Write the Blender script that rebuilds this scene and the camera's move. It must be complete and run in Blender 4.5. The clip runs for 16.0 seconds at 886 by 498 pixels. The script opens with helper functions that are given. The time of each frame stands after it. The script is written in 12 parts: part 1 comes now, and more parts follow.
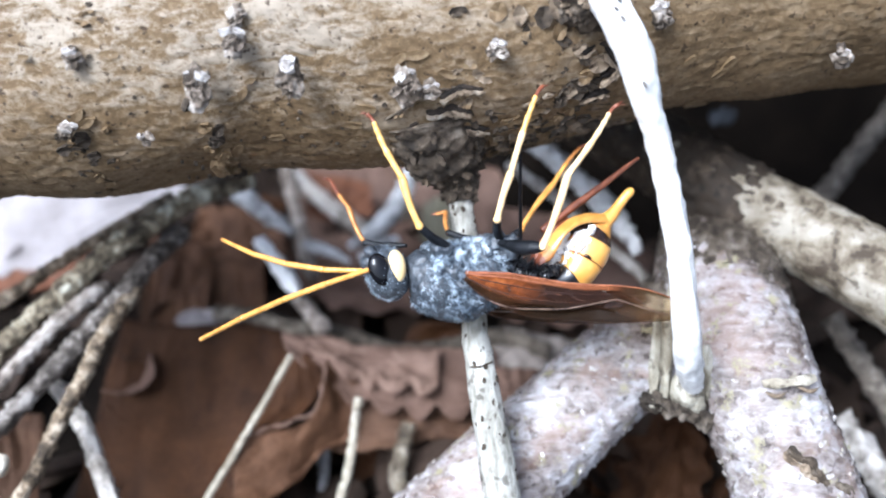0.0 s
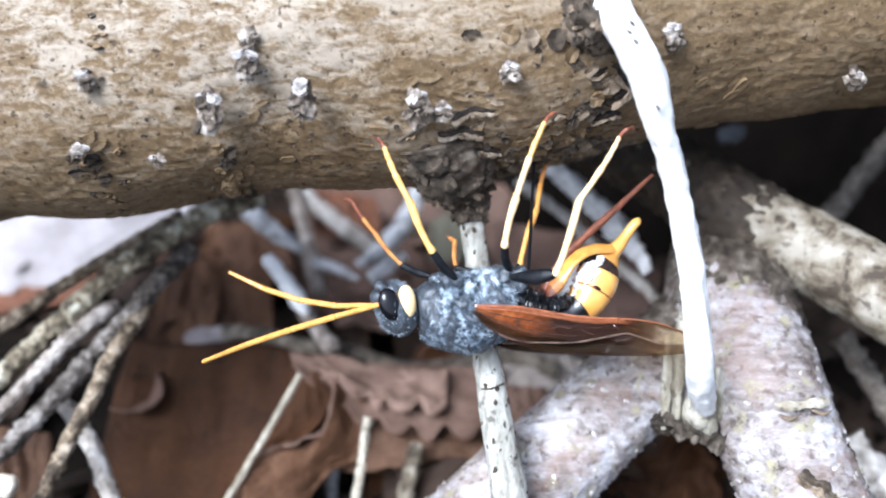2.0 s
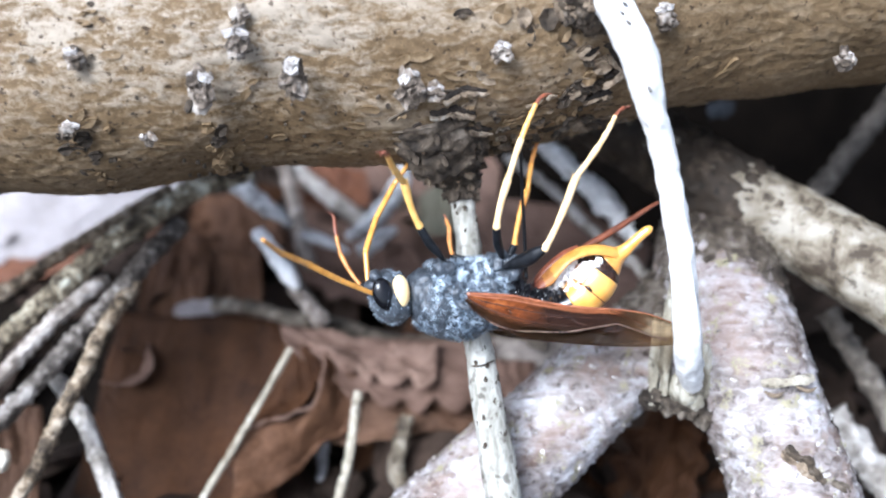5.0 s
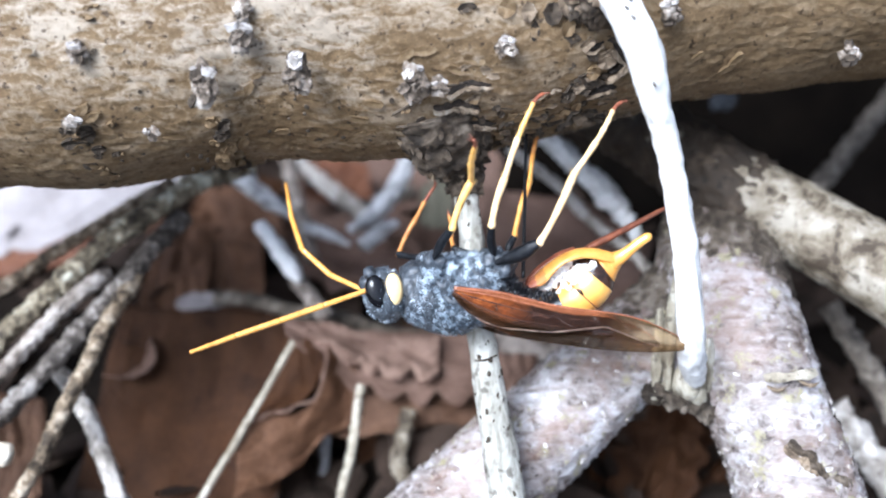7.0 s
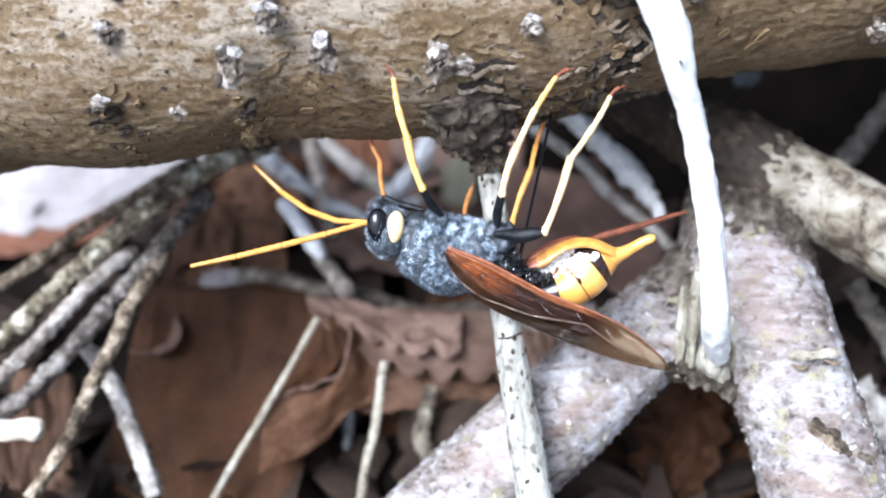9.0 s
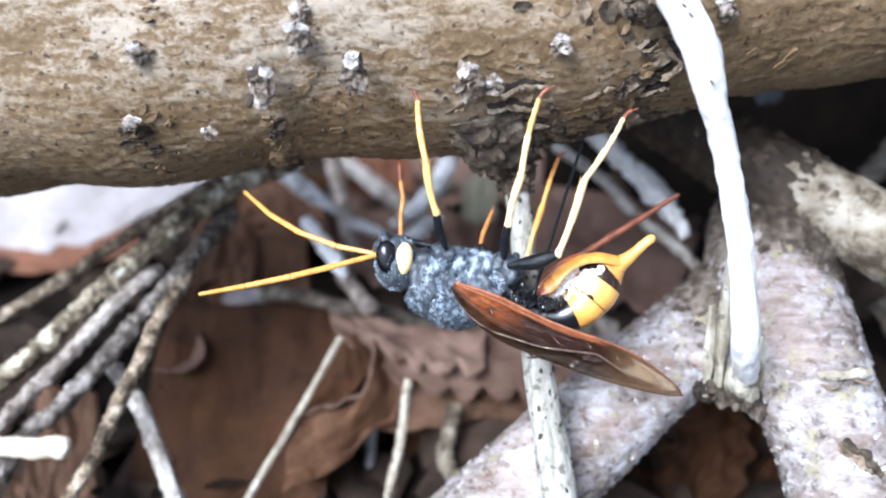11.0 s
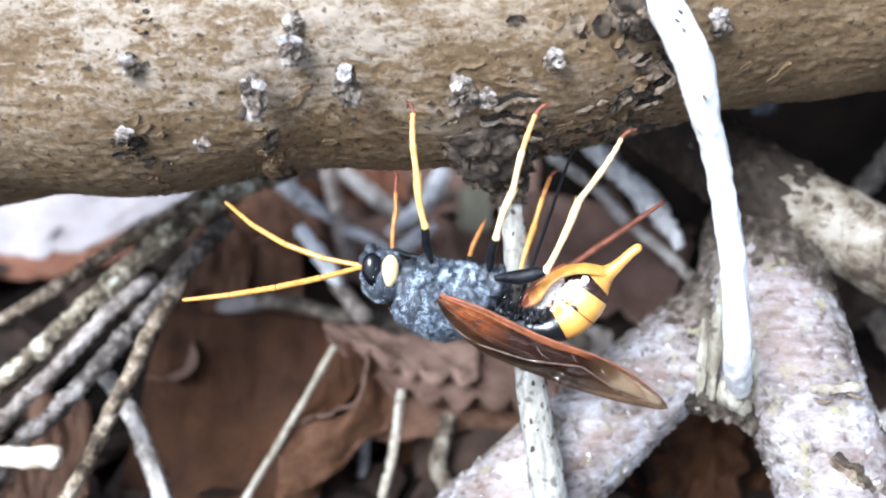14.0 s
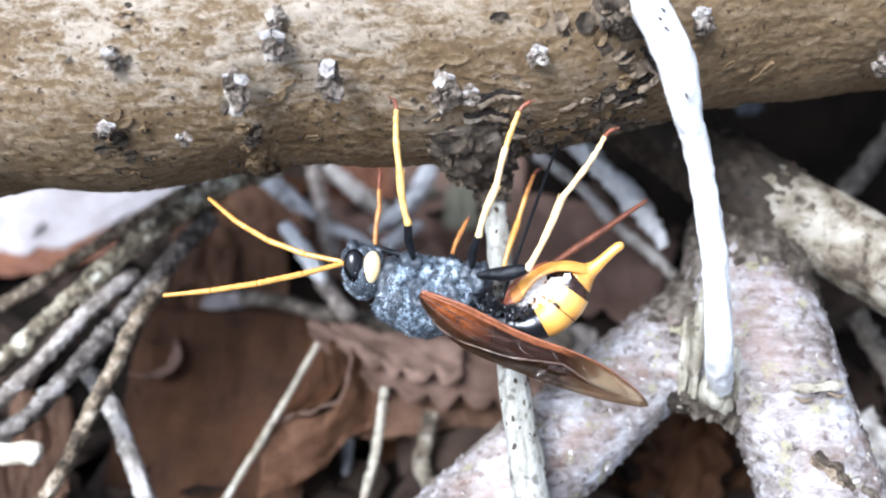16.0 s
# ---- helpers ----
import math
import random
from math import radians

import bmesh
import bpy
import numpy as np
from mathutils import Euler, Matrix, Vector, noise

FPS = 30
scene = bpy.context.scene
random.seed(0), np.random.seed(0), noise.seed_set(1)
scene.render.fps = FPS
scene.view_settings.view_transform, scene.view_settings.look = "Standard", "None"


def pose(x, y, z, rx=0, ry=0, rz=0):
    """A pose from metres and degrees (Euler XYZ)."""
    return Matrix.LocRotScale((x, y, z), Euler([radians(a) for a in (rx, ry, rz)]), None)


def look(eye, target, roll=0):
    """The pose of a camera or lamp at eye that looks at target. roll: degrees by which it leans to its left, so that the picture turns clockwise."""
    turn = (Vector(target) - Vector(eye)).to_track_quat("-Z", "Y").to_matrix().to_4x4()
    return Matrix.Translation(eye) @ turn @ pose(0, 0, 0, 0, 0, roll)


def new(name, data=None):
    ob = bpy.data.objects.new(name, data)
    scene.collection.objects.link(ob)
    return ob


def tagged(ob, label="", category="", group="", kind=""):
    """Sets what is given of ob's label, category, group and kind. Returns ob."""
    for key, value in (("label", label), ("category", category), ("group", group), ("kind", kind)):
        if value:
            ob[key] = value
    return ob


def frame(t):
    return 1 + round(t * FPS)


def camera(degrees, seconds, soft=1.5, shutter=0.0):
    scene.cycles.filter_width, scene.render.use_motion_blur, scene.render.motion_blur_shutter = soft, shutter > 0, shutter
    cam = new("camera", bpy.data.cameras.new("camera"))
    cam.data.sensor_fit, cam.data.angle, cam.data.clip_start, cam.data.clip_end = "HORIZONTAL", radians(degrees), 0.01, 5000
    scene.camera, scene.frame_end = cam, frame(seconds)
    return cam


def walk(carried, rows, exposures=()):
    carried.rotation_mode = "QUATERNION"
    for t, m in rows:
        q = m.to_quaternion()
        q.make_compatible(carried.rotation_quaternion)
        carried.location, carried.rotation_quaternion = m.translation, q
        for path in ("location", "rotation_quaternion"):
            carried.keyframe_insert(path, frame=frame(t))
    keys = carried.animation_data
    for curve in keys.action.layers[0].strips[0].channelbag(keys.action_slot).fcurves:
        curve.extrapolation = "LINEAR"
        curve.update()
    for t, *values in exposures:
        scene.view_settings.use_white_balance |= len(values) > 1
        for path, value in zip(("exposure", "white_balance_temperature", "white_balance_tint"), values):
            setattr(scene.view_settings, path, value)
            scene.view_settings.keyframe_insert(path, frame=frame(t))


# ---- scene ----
# Giant woodwasp drilling into a fallen conifer log above leaf litter. Lengths below are in millimetres unless said otherwise.
MM = 0.001
# working frame: x along the log, y away from the viewer and down, z up across the log; the litter lies below it
SLOPE = pose(0, 0, 0.083, -40, 0, 0)

cam = camera(50, 16.0, soft=2.0)
cam.data.dof.use_dof = True
cam.data.dof.focus_distance = 0.126
cam.data.dof.aperture_fstop = 12.5
walk(cam, [
    (0, pose(0.000000, -0.091925, 0.160135, 50.0081, 0.0003, 0.0004)),
    (0.5, pose(-0.000895, -0.091408, 0.160511, 50.0914, -0.0786, -0.0028)),
    (1, pose(-0.000791, -0.091188, 0.160691, 50.2207, -0.0298, 0.0112)),
    (1.5, pose(-0.000839, -0.091017, 0.160774, 50.9567, 0.0961, 0.1915)),
    (2, pose(-0.001147, -0.090721, 0.161101, 50.6449, 0.0792, 0.1647)),
    (2.5, pose(-0.001197, -0.090640, 0.161153, 50.7524, 0.0696, 0.1227)),
    (3, pose(-0.001142, -0.090389, 0.161468, 51.0786, 0.1173, 0.1596)),
    (3.5, pose(-0.001290, -0.090224, 0.161675, 51.5351, 0.0570, 0.1775)),
    (4, pose(-0.001342, -0.089096, 0.163224, 50.0907, -0.2094, -0.0974)),
    (4.2, pose(-0.001613, -0.090089, 0.162697, 48.9813, -0.5279, -0.2960)),
    (6.5, pose(-0.001952, -0.089560, 0.163304, 48.2909, -0.5861, -0.3751)),
    (7, pose(-0.002358, -0.089491, 0.163300, 47.9392, -0.6214, -0.3542)),
    (7.5, pose(-0.002334, -0.089192, 0.163873, 47.3681, -0.5751, -0.3827)),
    (8, pose(-0.003003, -0.089286, 0.163958, 47.5211, -0.4225, -0.2529)),
    (8.5, pose(-0.002778, -0.089313, 0.163963, 46.7548, -0.1933, 0.1513)),
    (9, pose(-0.003319, -0.089540, 0.164044, 46.4150, 0.1081, 0.3983)),
    (9.5, pose(-0.004107, -0.089717, 0.163696, 46.7174, 0.4180, 0.6477)),
    (10, pose(-0.005223, -0.089376, 0.164118, 47.1894, 0.5062, 0.7316)),
    (12.5, pose(-0.005869, -0.089240, 0.164512, 47.4055, 0.5536, 1.0609)),
    (13, pose(-0.005660, -0.089517, 0.164267, 47.3069, 0.4657, 0.9461)),
    (13.5, pose(-0.005364, -0.089274, 0.164494, 47.4650, 0.3618, 0.9182)),
    (14, pose(-0.005047, -0.088255, 0.165362, 47.4935, 0.2534, 0.9653)),
    (14.5, pose(-0.004523, -0.088828, 0.164814, 47.3973, -0.1087, 0.8581)),
    (15, pose(-0.004381, -0.088685, 0.164767, 47.3398, -0.2672, 0.7938)),
    (15.5, pose(-0.004192, -0.088996, 0.164594, 47.4224, -0.3780, 0.8263)),
    (16, pose(-0.004118, -0.088522, 0.164912, 47.5363, -0.4240, 0.7354)),
], exposures=[(0.0, 1.25, 5380, 8), (16.0, 1.25, 5380, 8)])

# ---- light: bright open shade, sky from above, wide soft sun high over the near left side ----
world = bpy.data.worlds.new("sky")
scene.world = world
world.use_nodes = True
nt = world.node_tree
sky = nt.nodes.new("ShaderNodeTexSky")
sky.sky_type, sky.sun_disc = "NISHITA", False
sky.dust_density, sky.ozone_density = 5.0, 0.3
sky.sun_elevation, sky.sun_rotation = radians(55), radians(228)
pale = nt.nodes.new("ShaderNodeHueSaturation")
pale.inputs["Saturation"].default_value = 0.5
nt.links.new(sky.outputs[0], pale.inputs["Color"])
nt.links.new(pale.outputs[0], nt.nodes["Background"].inputs[0])
nt.nodes["Background"].inputs[1].default_value = 0.12
sun = new("sun", bpy.data.lights.new("sun", "SUN"))
sun.data.energy, sun.data.angle, sun.data.color = 2.5, radians(28), (1.0, 0.97, 0.93)
sun.matrix_world = look((-0.42, -0.39, 0.82), (0, 0, 0))


# ---- materials ----
def nodes(name):
    m = bpy.data.materials.new(name)
    m.use_nodes = True
    t = m.node_tree
    b = t.nodes["Principled BSDF"]
    return m, t, b


def coords(t, scale=(1, 1, 1), kind="Object"):
    tc, mp = t.nodes.new("ShaderNodeTexCoord"), t.nodes.new("ShaderNodeMapping")
    mp.inputs["Scale"].default_value = scale
    t.links.new(tc.outputs[kind], mp.inputs[0])
    return mp.outputs[0]


def noise_tex(t, vec, scale, detail=6.0, rough=0.6, distort=0.0):
    n = t.nodes.new("ShaderNodeTexNoise")
    n.inputs["Scale"].default_value, n.inputs["Detail"].default_value = scale, detail
    n.inputs["Roughness"].default_value, n.inputs["Distortion"].default_value = rough, distort
    t.links.new(vec, n.inputs["Vector"])
    return n.outputs["Fac"]


def ramp(t, fac, stops):
    r = t.nodes.new("ShaderNodeValToRGB")
    e = r.color_ramp.elements
    while len(e) < len(stops):
        e.new(0.5)
    for el, (p, c) in zip(e, stops):
        el.position, el.color = p, (*c, 1)
    t.links.new(fac, r.inputs[0])
    return r.outputs[0]


def mix(t, fac, a, b, mode="MIX"):
    m = t.nodes.new("ShaderNodeMixRGB")
    m.blend_type = mode
    for i, v in ((0, fac), (1, a), (2, b)):
        if isinstance(v, (int, float)):
            m.inputs[i].default_value = v
        elif isinstance(v, tuple):
            m.inputs[i].default_value = (*v, 1)
        else:
            t.links.new(v, m.inputs[i])
    return m.outputs[0]


def bump(t, b, height, strength, dist):
    n = t.nodes.new("ShaderNodeBump")
    n.inputs["Strength"].default_value, n.inputs["Distance"].default_value = strength, dist
    t.links.new(height, n.inputs["Height"])
    t.links.new(n.outputs[0], b.inputs["Normal"])


def bark(name, dark, mid, light, axis=(1, 1, 1), grain=900, patch=120, rough=0.75, edge=(0.38, 0.52, 0.64), lichen=None, stain=None):
    """Bark: fine grain stretched by axis, broad patches, dark specks."""
    m, t, b = nodes(name)
    v = coords(t, axis)
    fine, broad = noise_tex(t, v, grain, 8, 0.65, 0.4), noise_tex(t, coords(t), patch, 4, 0.55)
    both = mix(t, 0.5, fine, broad)
    col = ramp(t, both, [(edge[0], dark), (edge[1], mid), (edge[2], light)])
    speck = ramp(t, noise_tex(t, coords(t), 650, 2, 0.5), [(0.33, (0.25, 0.22, 0.2)), (0.42, (1, 1, 1))])
    col = mix(t, 0.7, col, speck, "MULTIPLY")
    if stain:
        where = ramp(t, noise_tex(t, coords(t), 85, 5, 0.65, 0.6), [(0.5, (0, 0, 0)), (0.64, (0.55, 0.55, 0.55))])
        col = mix(t, where, col, stain)
    if lichen:
        spots = ramp(t, noise_tex(t, coords(t), 260, 5, 0.7), [(0.56, (0, 0, 0)), (0.64, (1, 1, 1))])
        col = mix(t, spots, col, lichen)
    t.links.new(col, b.inputs["Base Color"])
    b.inputs["Roughness"].default_value = rough
    b.inputs["Specular IOR Level"].default_value = 0.35
    bump(t, b, fine, 0.9, 0.0006)
    return m


def leaf_mat(name, dark, light, rough=0.6, spec=0.3):
    m, t, b = nodes(name)
    v = coords(t)
    f = noise_tex(t, v, 90, 6, 0.6)
    g = noise_tex(t, v, 1400, 4, 0.6)
    col = ramp(t, mix(t, 0.4, f, g), [(0.37, dark), (0.62, light)])
    t.links.new(col, b.inputs["Base Color"])
    b.inputs["Roughness"].default_value = rough
    b.inputs["Specular IOR Level"].default_value = spec
    bump(t, b, mix(t, 0.6, f, g), 0.75, 0.0008)
    return m


def plain(name, dark, light, rough=0.4, scale=900, bumpy=0.2, spec=0.5, metal=0.0, coat=0.0, coat_rough=0.05, lo=0.35, hi=0.65):
    m, t, b = nodes(name)
    f = noise_tex(t, coords(t), scale, 5, 0.6)
    t.links.new(ramp(t, f, [(lo, dark), (hi, light)]), b.inputs["Base Color"])
    b.inputs["Roughness"].default_value, b.inputs["Metallic"].default_value = rough, metal
    b.inputs["Specular IOR Level"].default_value, b.inputs["Coat Weight"].default_value = spec, coat
    b.inputs["Coat Roughness"].default_value = coat_rough
    bump(t, b, f, bumpy, 0.0003)
    return m


def hair_mat():
    """Blue-grey hair: pale tips in patches over a dark ground."""
    m, t, b = nodes("grey_hair")
    fine, broad = noise_tex(t, coords(t), 900, 5, 0.65), noise_tex(t, coords(t), 210, 3, 0.5)
    col = ramp(t, fine, [(0.42, (0.045, 0.06, 0.085)), (0.6, (0.78, 0.89, 1.0))])
    col = mix(t, 1.0, col, ramp(t, broad, [(0.36, (0.46, 0.5, 0.55)), (0.52, (1, 1, 1))]), "MULTIPLY")
    t.links.new(col, b.inputs["Base Color"])
    b.inputs["Roughness"].default_value = 0.3
    return m


def log_mat():
    """Conifer bark: smooth brown base with fine pits; greyish weathered skin in long broken wisps, thickest towards the old upper end."""
    m, t, b = nodes("log_bark")
    v = coords(t, (0.42, 1, 1))
    wisp, grit, broad = noise_tex(t, v, 640, 8, 0.68, 0.7), noise_tex(t, coords(t), 1500, 4, 0.6), noise_tex(t, coords(t, (0.6, 1, 1)), 60, 4, 0.55)
    base = ramp(t, mix(t, 0.3, mix(t, 0.5, wisp, grit), broad), [(0.36, (0.1, 0.063, 0.031)), (0.5, (0.165, 0.109, 0.054)), (0.63, (0.245, 0.172, 0.093))])
    sep = t.nodes.new("ShaderNodeSeparateXYZ")
    t.links.new(coords(t), sep.inputs[0])

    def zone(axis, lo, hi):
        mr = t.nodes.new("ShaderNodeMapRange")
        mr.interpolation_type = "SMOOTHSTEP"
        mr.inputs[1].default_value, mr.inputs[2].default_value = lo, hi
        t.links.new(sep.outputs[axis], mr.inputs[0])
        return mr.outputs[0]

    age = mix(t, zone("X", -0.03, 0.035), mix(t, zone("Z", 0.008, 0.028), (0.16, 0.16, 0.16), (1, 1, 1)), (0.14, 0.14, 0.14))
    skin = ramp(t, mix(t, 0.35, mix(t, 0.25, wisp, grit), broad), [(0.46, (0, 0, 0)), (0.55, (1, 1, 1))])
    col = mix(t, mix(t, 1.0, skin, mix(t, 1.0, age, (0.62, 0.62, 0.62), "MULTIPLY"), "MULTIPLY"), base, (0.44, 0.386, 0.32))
    pits = ramp(t, noise_tex(t, coords(t), 950, 2, 0.5), [(0.3, (0.2, 0.16, 0.13)), (0.37, (1, 1, 1))])
    col = mix(t, 0.85, col, pits, "MULTIPLY")
    t.links.new(col, b.inputs["Base Color"])
    b.inputs["Roughness"].default_value, b.inputs["Specular IOR Level"].default_value = 0.7, 0.3
    bump(t, b, mix(t, 0.35, wisp, grit), 0.6, 0.0008)
    return m


M_LOG = log_mat()
M_CRUST = bark("crusted_bark", (0.018, 0.013, 0.009), (0.07, 0.051, 0.034), (0.19, 0.155, 0.12), (1, 1, 1), 700, 250, 0.8)
M_KNOB = bark("bud_scale_bark", (0.045, 0.033, 0.023), (0.16, 0.125, 0.095), (0.42, 0.375, 0.33), (1, 1, 1), 500, 250, edge=(0.42, 0.5, 0.6))
M_STEM = bark("grey_green_bark", (0.19, 0.175, 0.14), (0.42, 0.405, 0.36), (0.61, 0.6, 0.555), (1, 1, 0.25), 900, 150)
M_WHITE = plain("bleached_wood", (0.56, 0.545, 0.53), (0.84, 0.83, 0.82), 0.65, 420, 0.8)
M_PALEWOOD = bark("pale_torn_wood", (0.13, 0.105, 0.07), (0.32, 0.29, 0.225), (0.52, 0.49, 0.42), (1, 1, 0.3), 700, 200)
M_FORK = bark("cherry_bark", (0.095, 0.071, 0.059), (0.29, 0.253, 0.24), (0.57, 0.555, 0.572), (0.4, 0.6, 1.0), 620, 120, 0.27, edge=(0.38, 0.5, 0.63), lichen=(0.29, 0.26, 0.165), stain=(0.23, 0.145, 0.108))
M_BRANCH = bark("pale_bark", (0.05, 0.036, 0.023), (0.165, 0.135, 0.095), (0.33, 0.295, 0.24), (1, 1, 1), 260, 150, edge=(0.42, 0.49, 0.6))
M_TWIG = bark("twig_bark", (0.045, 0.032, 0.02), (0.19, 0.14, 0.09), (0.45, 0.375, 0.285), (1, 1, 1), 600, 260, edge=(0.42, 0.5, 0.6))
M_DARKTWIG = bark("dark_twig_bark", (0.05, 0.042, 0.035), (0.15, 0.125, 0.1), (0.32, 0.28, 0.24), (1, 1, 1), 600, 200)
M_GREY = bark("grey_stick_bark", (0.15, 0.128, 0.105), (0.37, 0.335, 0.3), (0.58, 0.55, 0.52), (1, 1, 1), 350, 150)
M_PALE = bark("pale_stalk", (0.19, 0.16, 0.115), (0.36, 0.32, 0.25), (0.5, 0.46, 0.39), (1, 1, 1), 400, 150)
M_FLAKE = bark("pale_bark_flake", (0.3, 0.26, 0.23), (0.54, 0.5, 0.47), (0.74, 0.71, 0.69), (1, 1, 1), 900, 300, 0.5)
M_CLEFT = bark("dark_cleft", (0.006, 0.004, 0.003), (0.02, 0.014, 0.01), (0.05, 0.036, 0.026), (1, 1, 1), 600, 250, 0.9)
M_SCALE = bark("brown_bark_flake", (0.1, 0.07, 0.045), (0.25, 0.19, 0.13), (0.5, 0.44, 0.36), (1, 1, 1), 700, 300)
M_LICHEN = bark("lichen_bark", (0.04, 0.03, 0.02), (0.165, 0.132, 0.085), (0.46, 0.4, 0.29), (1, 1, 1), 500, 260, edge=(0.42, 0.5, 0.6), lichen=(0.6, 0.58, 0.47))
M_GREYTWIG = bark("grey_brown_twig_bark", (0.035, 0.028, 0.022), (0.125, 0.105, 0.09), (0.32, 0.29, 0.265), (1, 1, 1), 550, 260, edge=(0.42, 0.5, 0.6))
M_LITTERTWIG = bark("dull_litter_twig", (0.03, 0.023, 0.016), (0.1, 0.08, 0.06), (0.24, 0.205, 0.165), (1, 1, 1), 600, 200)
M_BLEACH = bark("bleached_stick", (0.26, 0.25, 0.245), (0.53, 0.525, 0.525), (0.7, 0.7, 0.705), (1, 1, 1), 350, 150)
M_ASH = bark("weathered_stick", (0.06, 0.044, 0.032), (0.24, 0.2, 0.168), (0.52, 0.47, 0.43), (1, 1, 1), 420, 180)
# moss brown, darkened further to hold the log's shadow on the fork
M_SHADEMOSS = bark("mossy_shaded_bark", (0.02, 0.014, 0.009), (0.072, 0.055, 0.039), (0.21, 0.178, 0.145), (1, 1, 1), 420, 160, edge=(0.4, 0.5, 0.62))
M_SHADEBARK = bark("shaded_branch_bark", (0.02, 0.014, 0.009), (0.034, 0.023, 0.014), (0.09, 0.066, 0.045), (1, 1, 1), 320, 150)
M_WOOD = plain("broken_wood", (0.48, 0.4, 0.29), (0.7, 0.63, 0.52), 0.6, 500, 0.6)
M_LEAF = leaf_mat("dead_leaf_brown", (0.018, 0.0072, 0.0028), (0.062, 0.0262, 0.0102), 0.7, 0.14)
M_LEAF5 = leaf_mat("dead_leaf_dark_tan", (0.042, 0.0185, 0.0085), (0.125, 0.062, 0.032), 0.65, 0.18)
M_LEAF2 = leaf_mat("dead_leaf_tan", (0.044, 0.021, 0.011), (0.115, 0.062, 0.036), 0.65, 0.2)
M_LEAF3 = leaf_mat("dead_leaf_pink", (0.07, 0.038, 0.025), (0.165, 0.103, 0.077), 0.65, 0.22)
M_LEAF4 = leaf_mat("dead_leaf_pale", (0.2, 0.175, 0.172), (0.38, 0.345, 0.345))
M_LEAF6 = leaf_mat("dead_leaf_grey", (0.16, 0.132, 0.113), (0.31, 0.268, 0.235))
M_ROSE = leaf_mat("dead_leaf_rose", (0.1, 0.056, 0.039), (0.235, 0.155, 0.118), 0.6, 0.22)
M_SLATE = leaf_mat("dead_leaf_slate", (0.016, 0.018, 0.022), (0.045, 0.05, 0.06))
M_RUSTLEAF = leaf_mat("dead_leaf_rust", (0.06, 0.02, 0.008), (0.17, 0.065, 0.028))
M_OLIVE = leaf_mat("olive_leaf", (0.1, 0.09, 0.06), (0.17, 0.155, 0.11))
# soil near black: shade of the hollow behind the log put into its colour
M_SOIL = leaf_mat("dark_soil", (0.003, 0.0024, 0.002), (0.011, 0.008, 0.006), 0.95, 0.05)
M_SCRAP = leaf_mat("dark_leaf_scraps", (0.01, 0.007, 0.005), (0.055, 0.036, 0.026), 0.8, 0.15)
M_BLACK = plain("black_cuticle", (0.014, 0.017, 0.022), (0.085, 0.097, 0.115), 0.4, 1500, 0.5)
M_THIGH = plain("dull_black_cuticle", (0.003, 0.0035, 0.0045), (0.012, 0.013, 0.016), 0.42, 900, 0.5, spec=0.2)
M_DRILL = plain("black_drill", (0.002, 0.002, 0.0025), (0.005, 0.005, 0.006), 0.3, 900, 0.1, spec=0.25)
M_GLOSS = plain("glossy_black_cuticle", (0.006, 0.006, 0.008), (0.012, 0.012, 0.015), 0.3, 1500, 0.1, spec=0.7, coat=0.6, coat_rough=0.2)
M_EYE = plain("black_eye", (0.003, 0.003, 0.004), (0.006, 0.006, 0.008), 0.12, 1500, 0.05, spec=0.35)
M_HAIR = hair_mat()
M_MEMB = plain("pale_membrane", (0.8, 0.77, 0.74), (0.9, 0.88, 0.86), 0.2, 900, 0.2)
M_ORANGE = plain("orange_cuticle", (0.6, 0.26, 0.045), (0.78, 0.38, 0.08), 0.28, 700, 0.15, coat=0.5, coat_rough=0.14)
M_YELLOW = plain("yellow_cuticle", (0.74, 0.325, 0.045), (0.88, 0.47, 0.095), 0.34, 260, 0.12, spec=0.9, coat=1.0, coat_rough=0.3)
M_CREAM = plain("cream_cuticle", (0.78, 0.55, 0.25), (0.84, 0.64, 0.34), 0.35, 700, 0.1)
M_LEGPALE = plain("pale_yellow_leg", (0.8, 0.5, 0.2), (0.9, 0.66, 0.36), 0.38, 700, 0.2, coat=0.4, coat_rough=0.3)
M_LEGGOLD = plain("golden_leg", (0.7, 0.37, 0.08), (0.84, 0.52, 0.16), 0.38, 700, 0.2, coat=0.4, coat_rough=0.3)
M_SADDLE = plain("dark_brown_cuticle", (0.014, 0.006, 0.004), (0.045, 0.018, 0.01), 0.25, 700, 0.2)
M_RUST = plain("rust_brown_cuticle", (0.14, 0.042, 0.024), (0.3, 0.095, 0.048), 0.35, 700, 0.2)


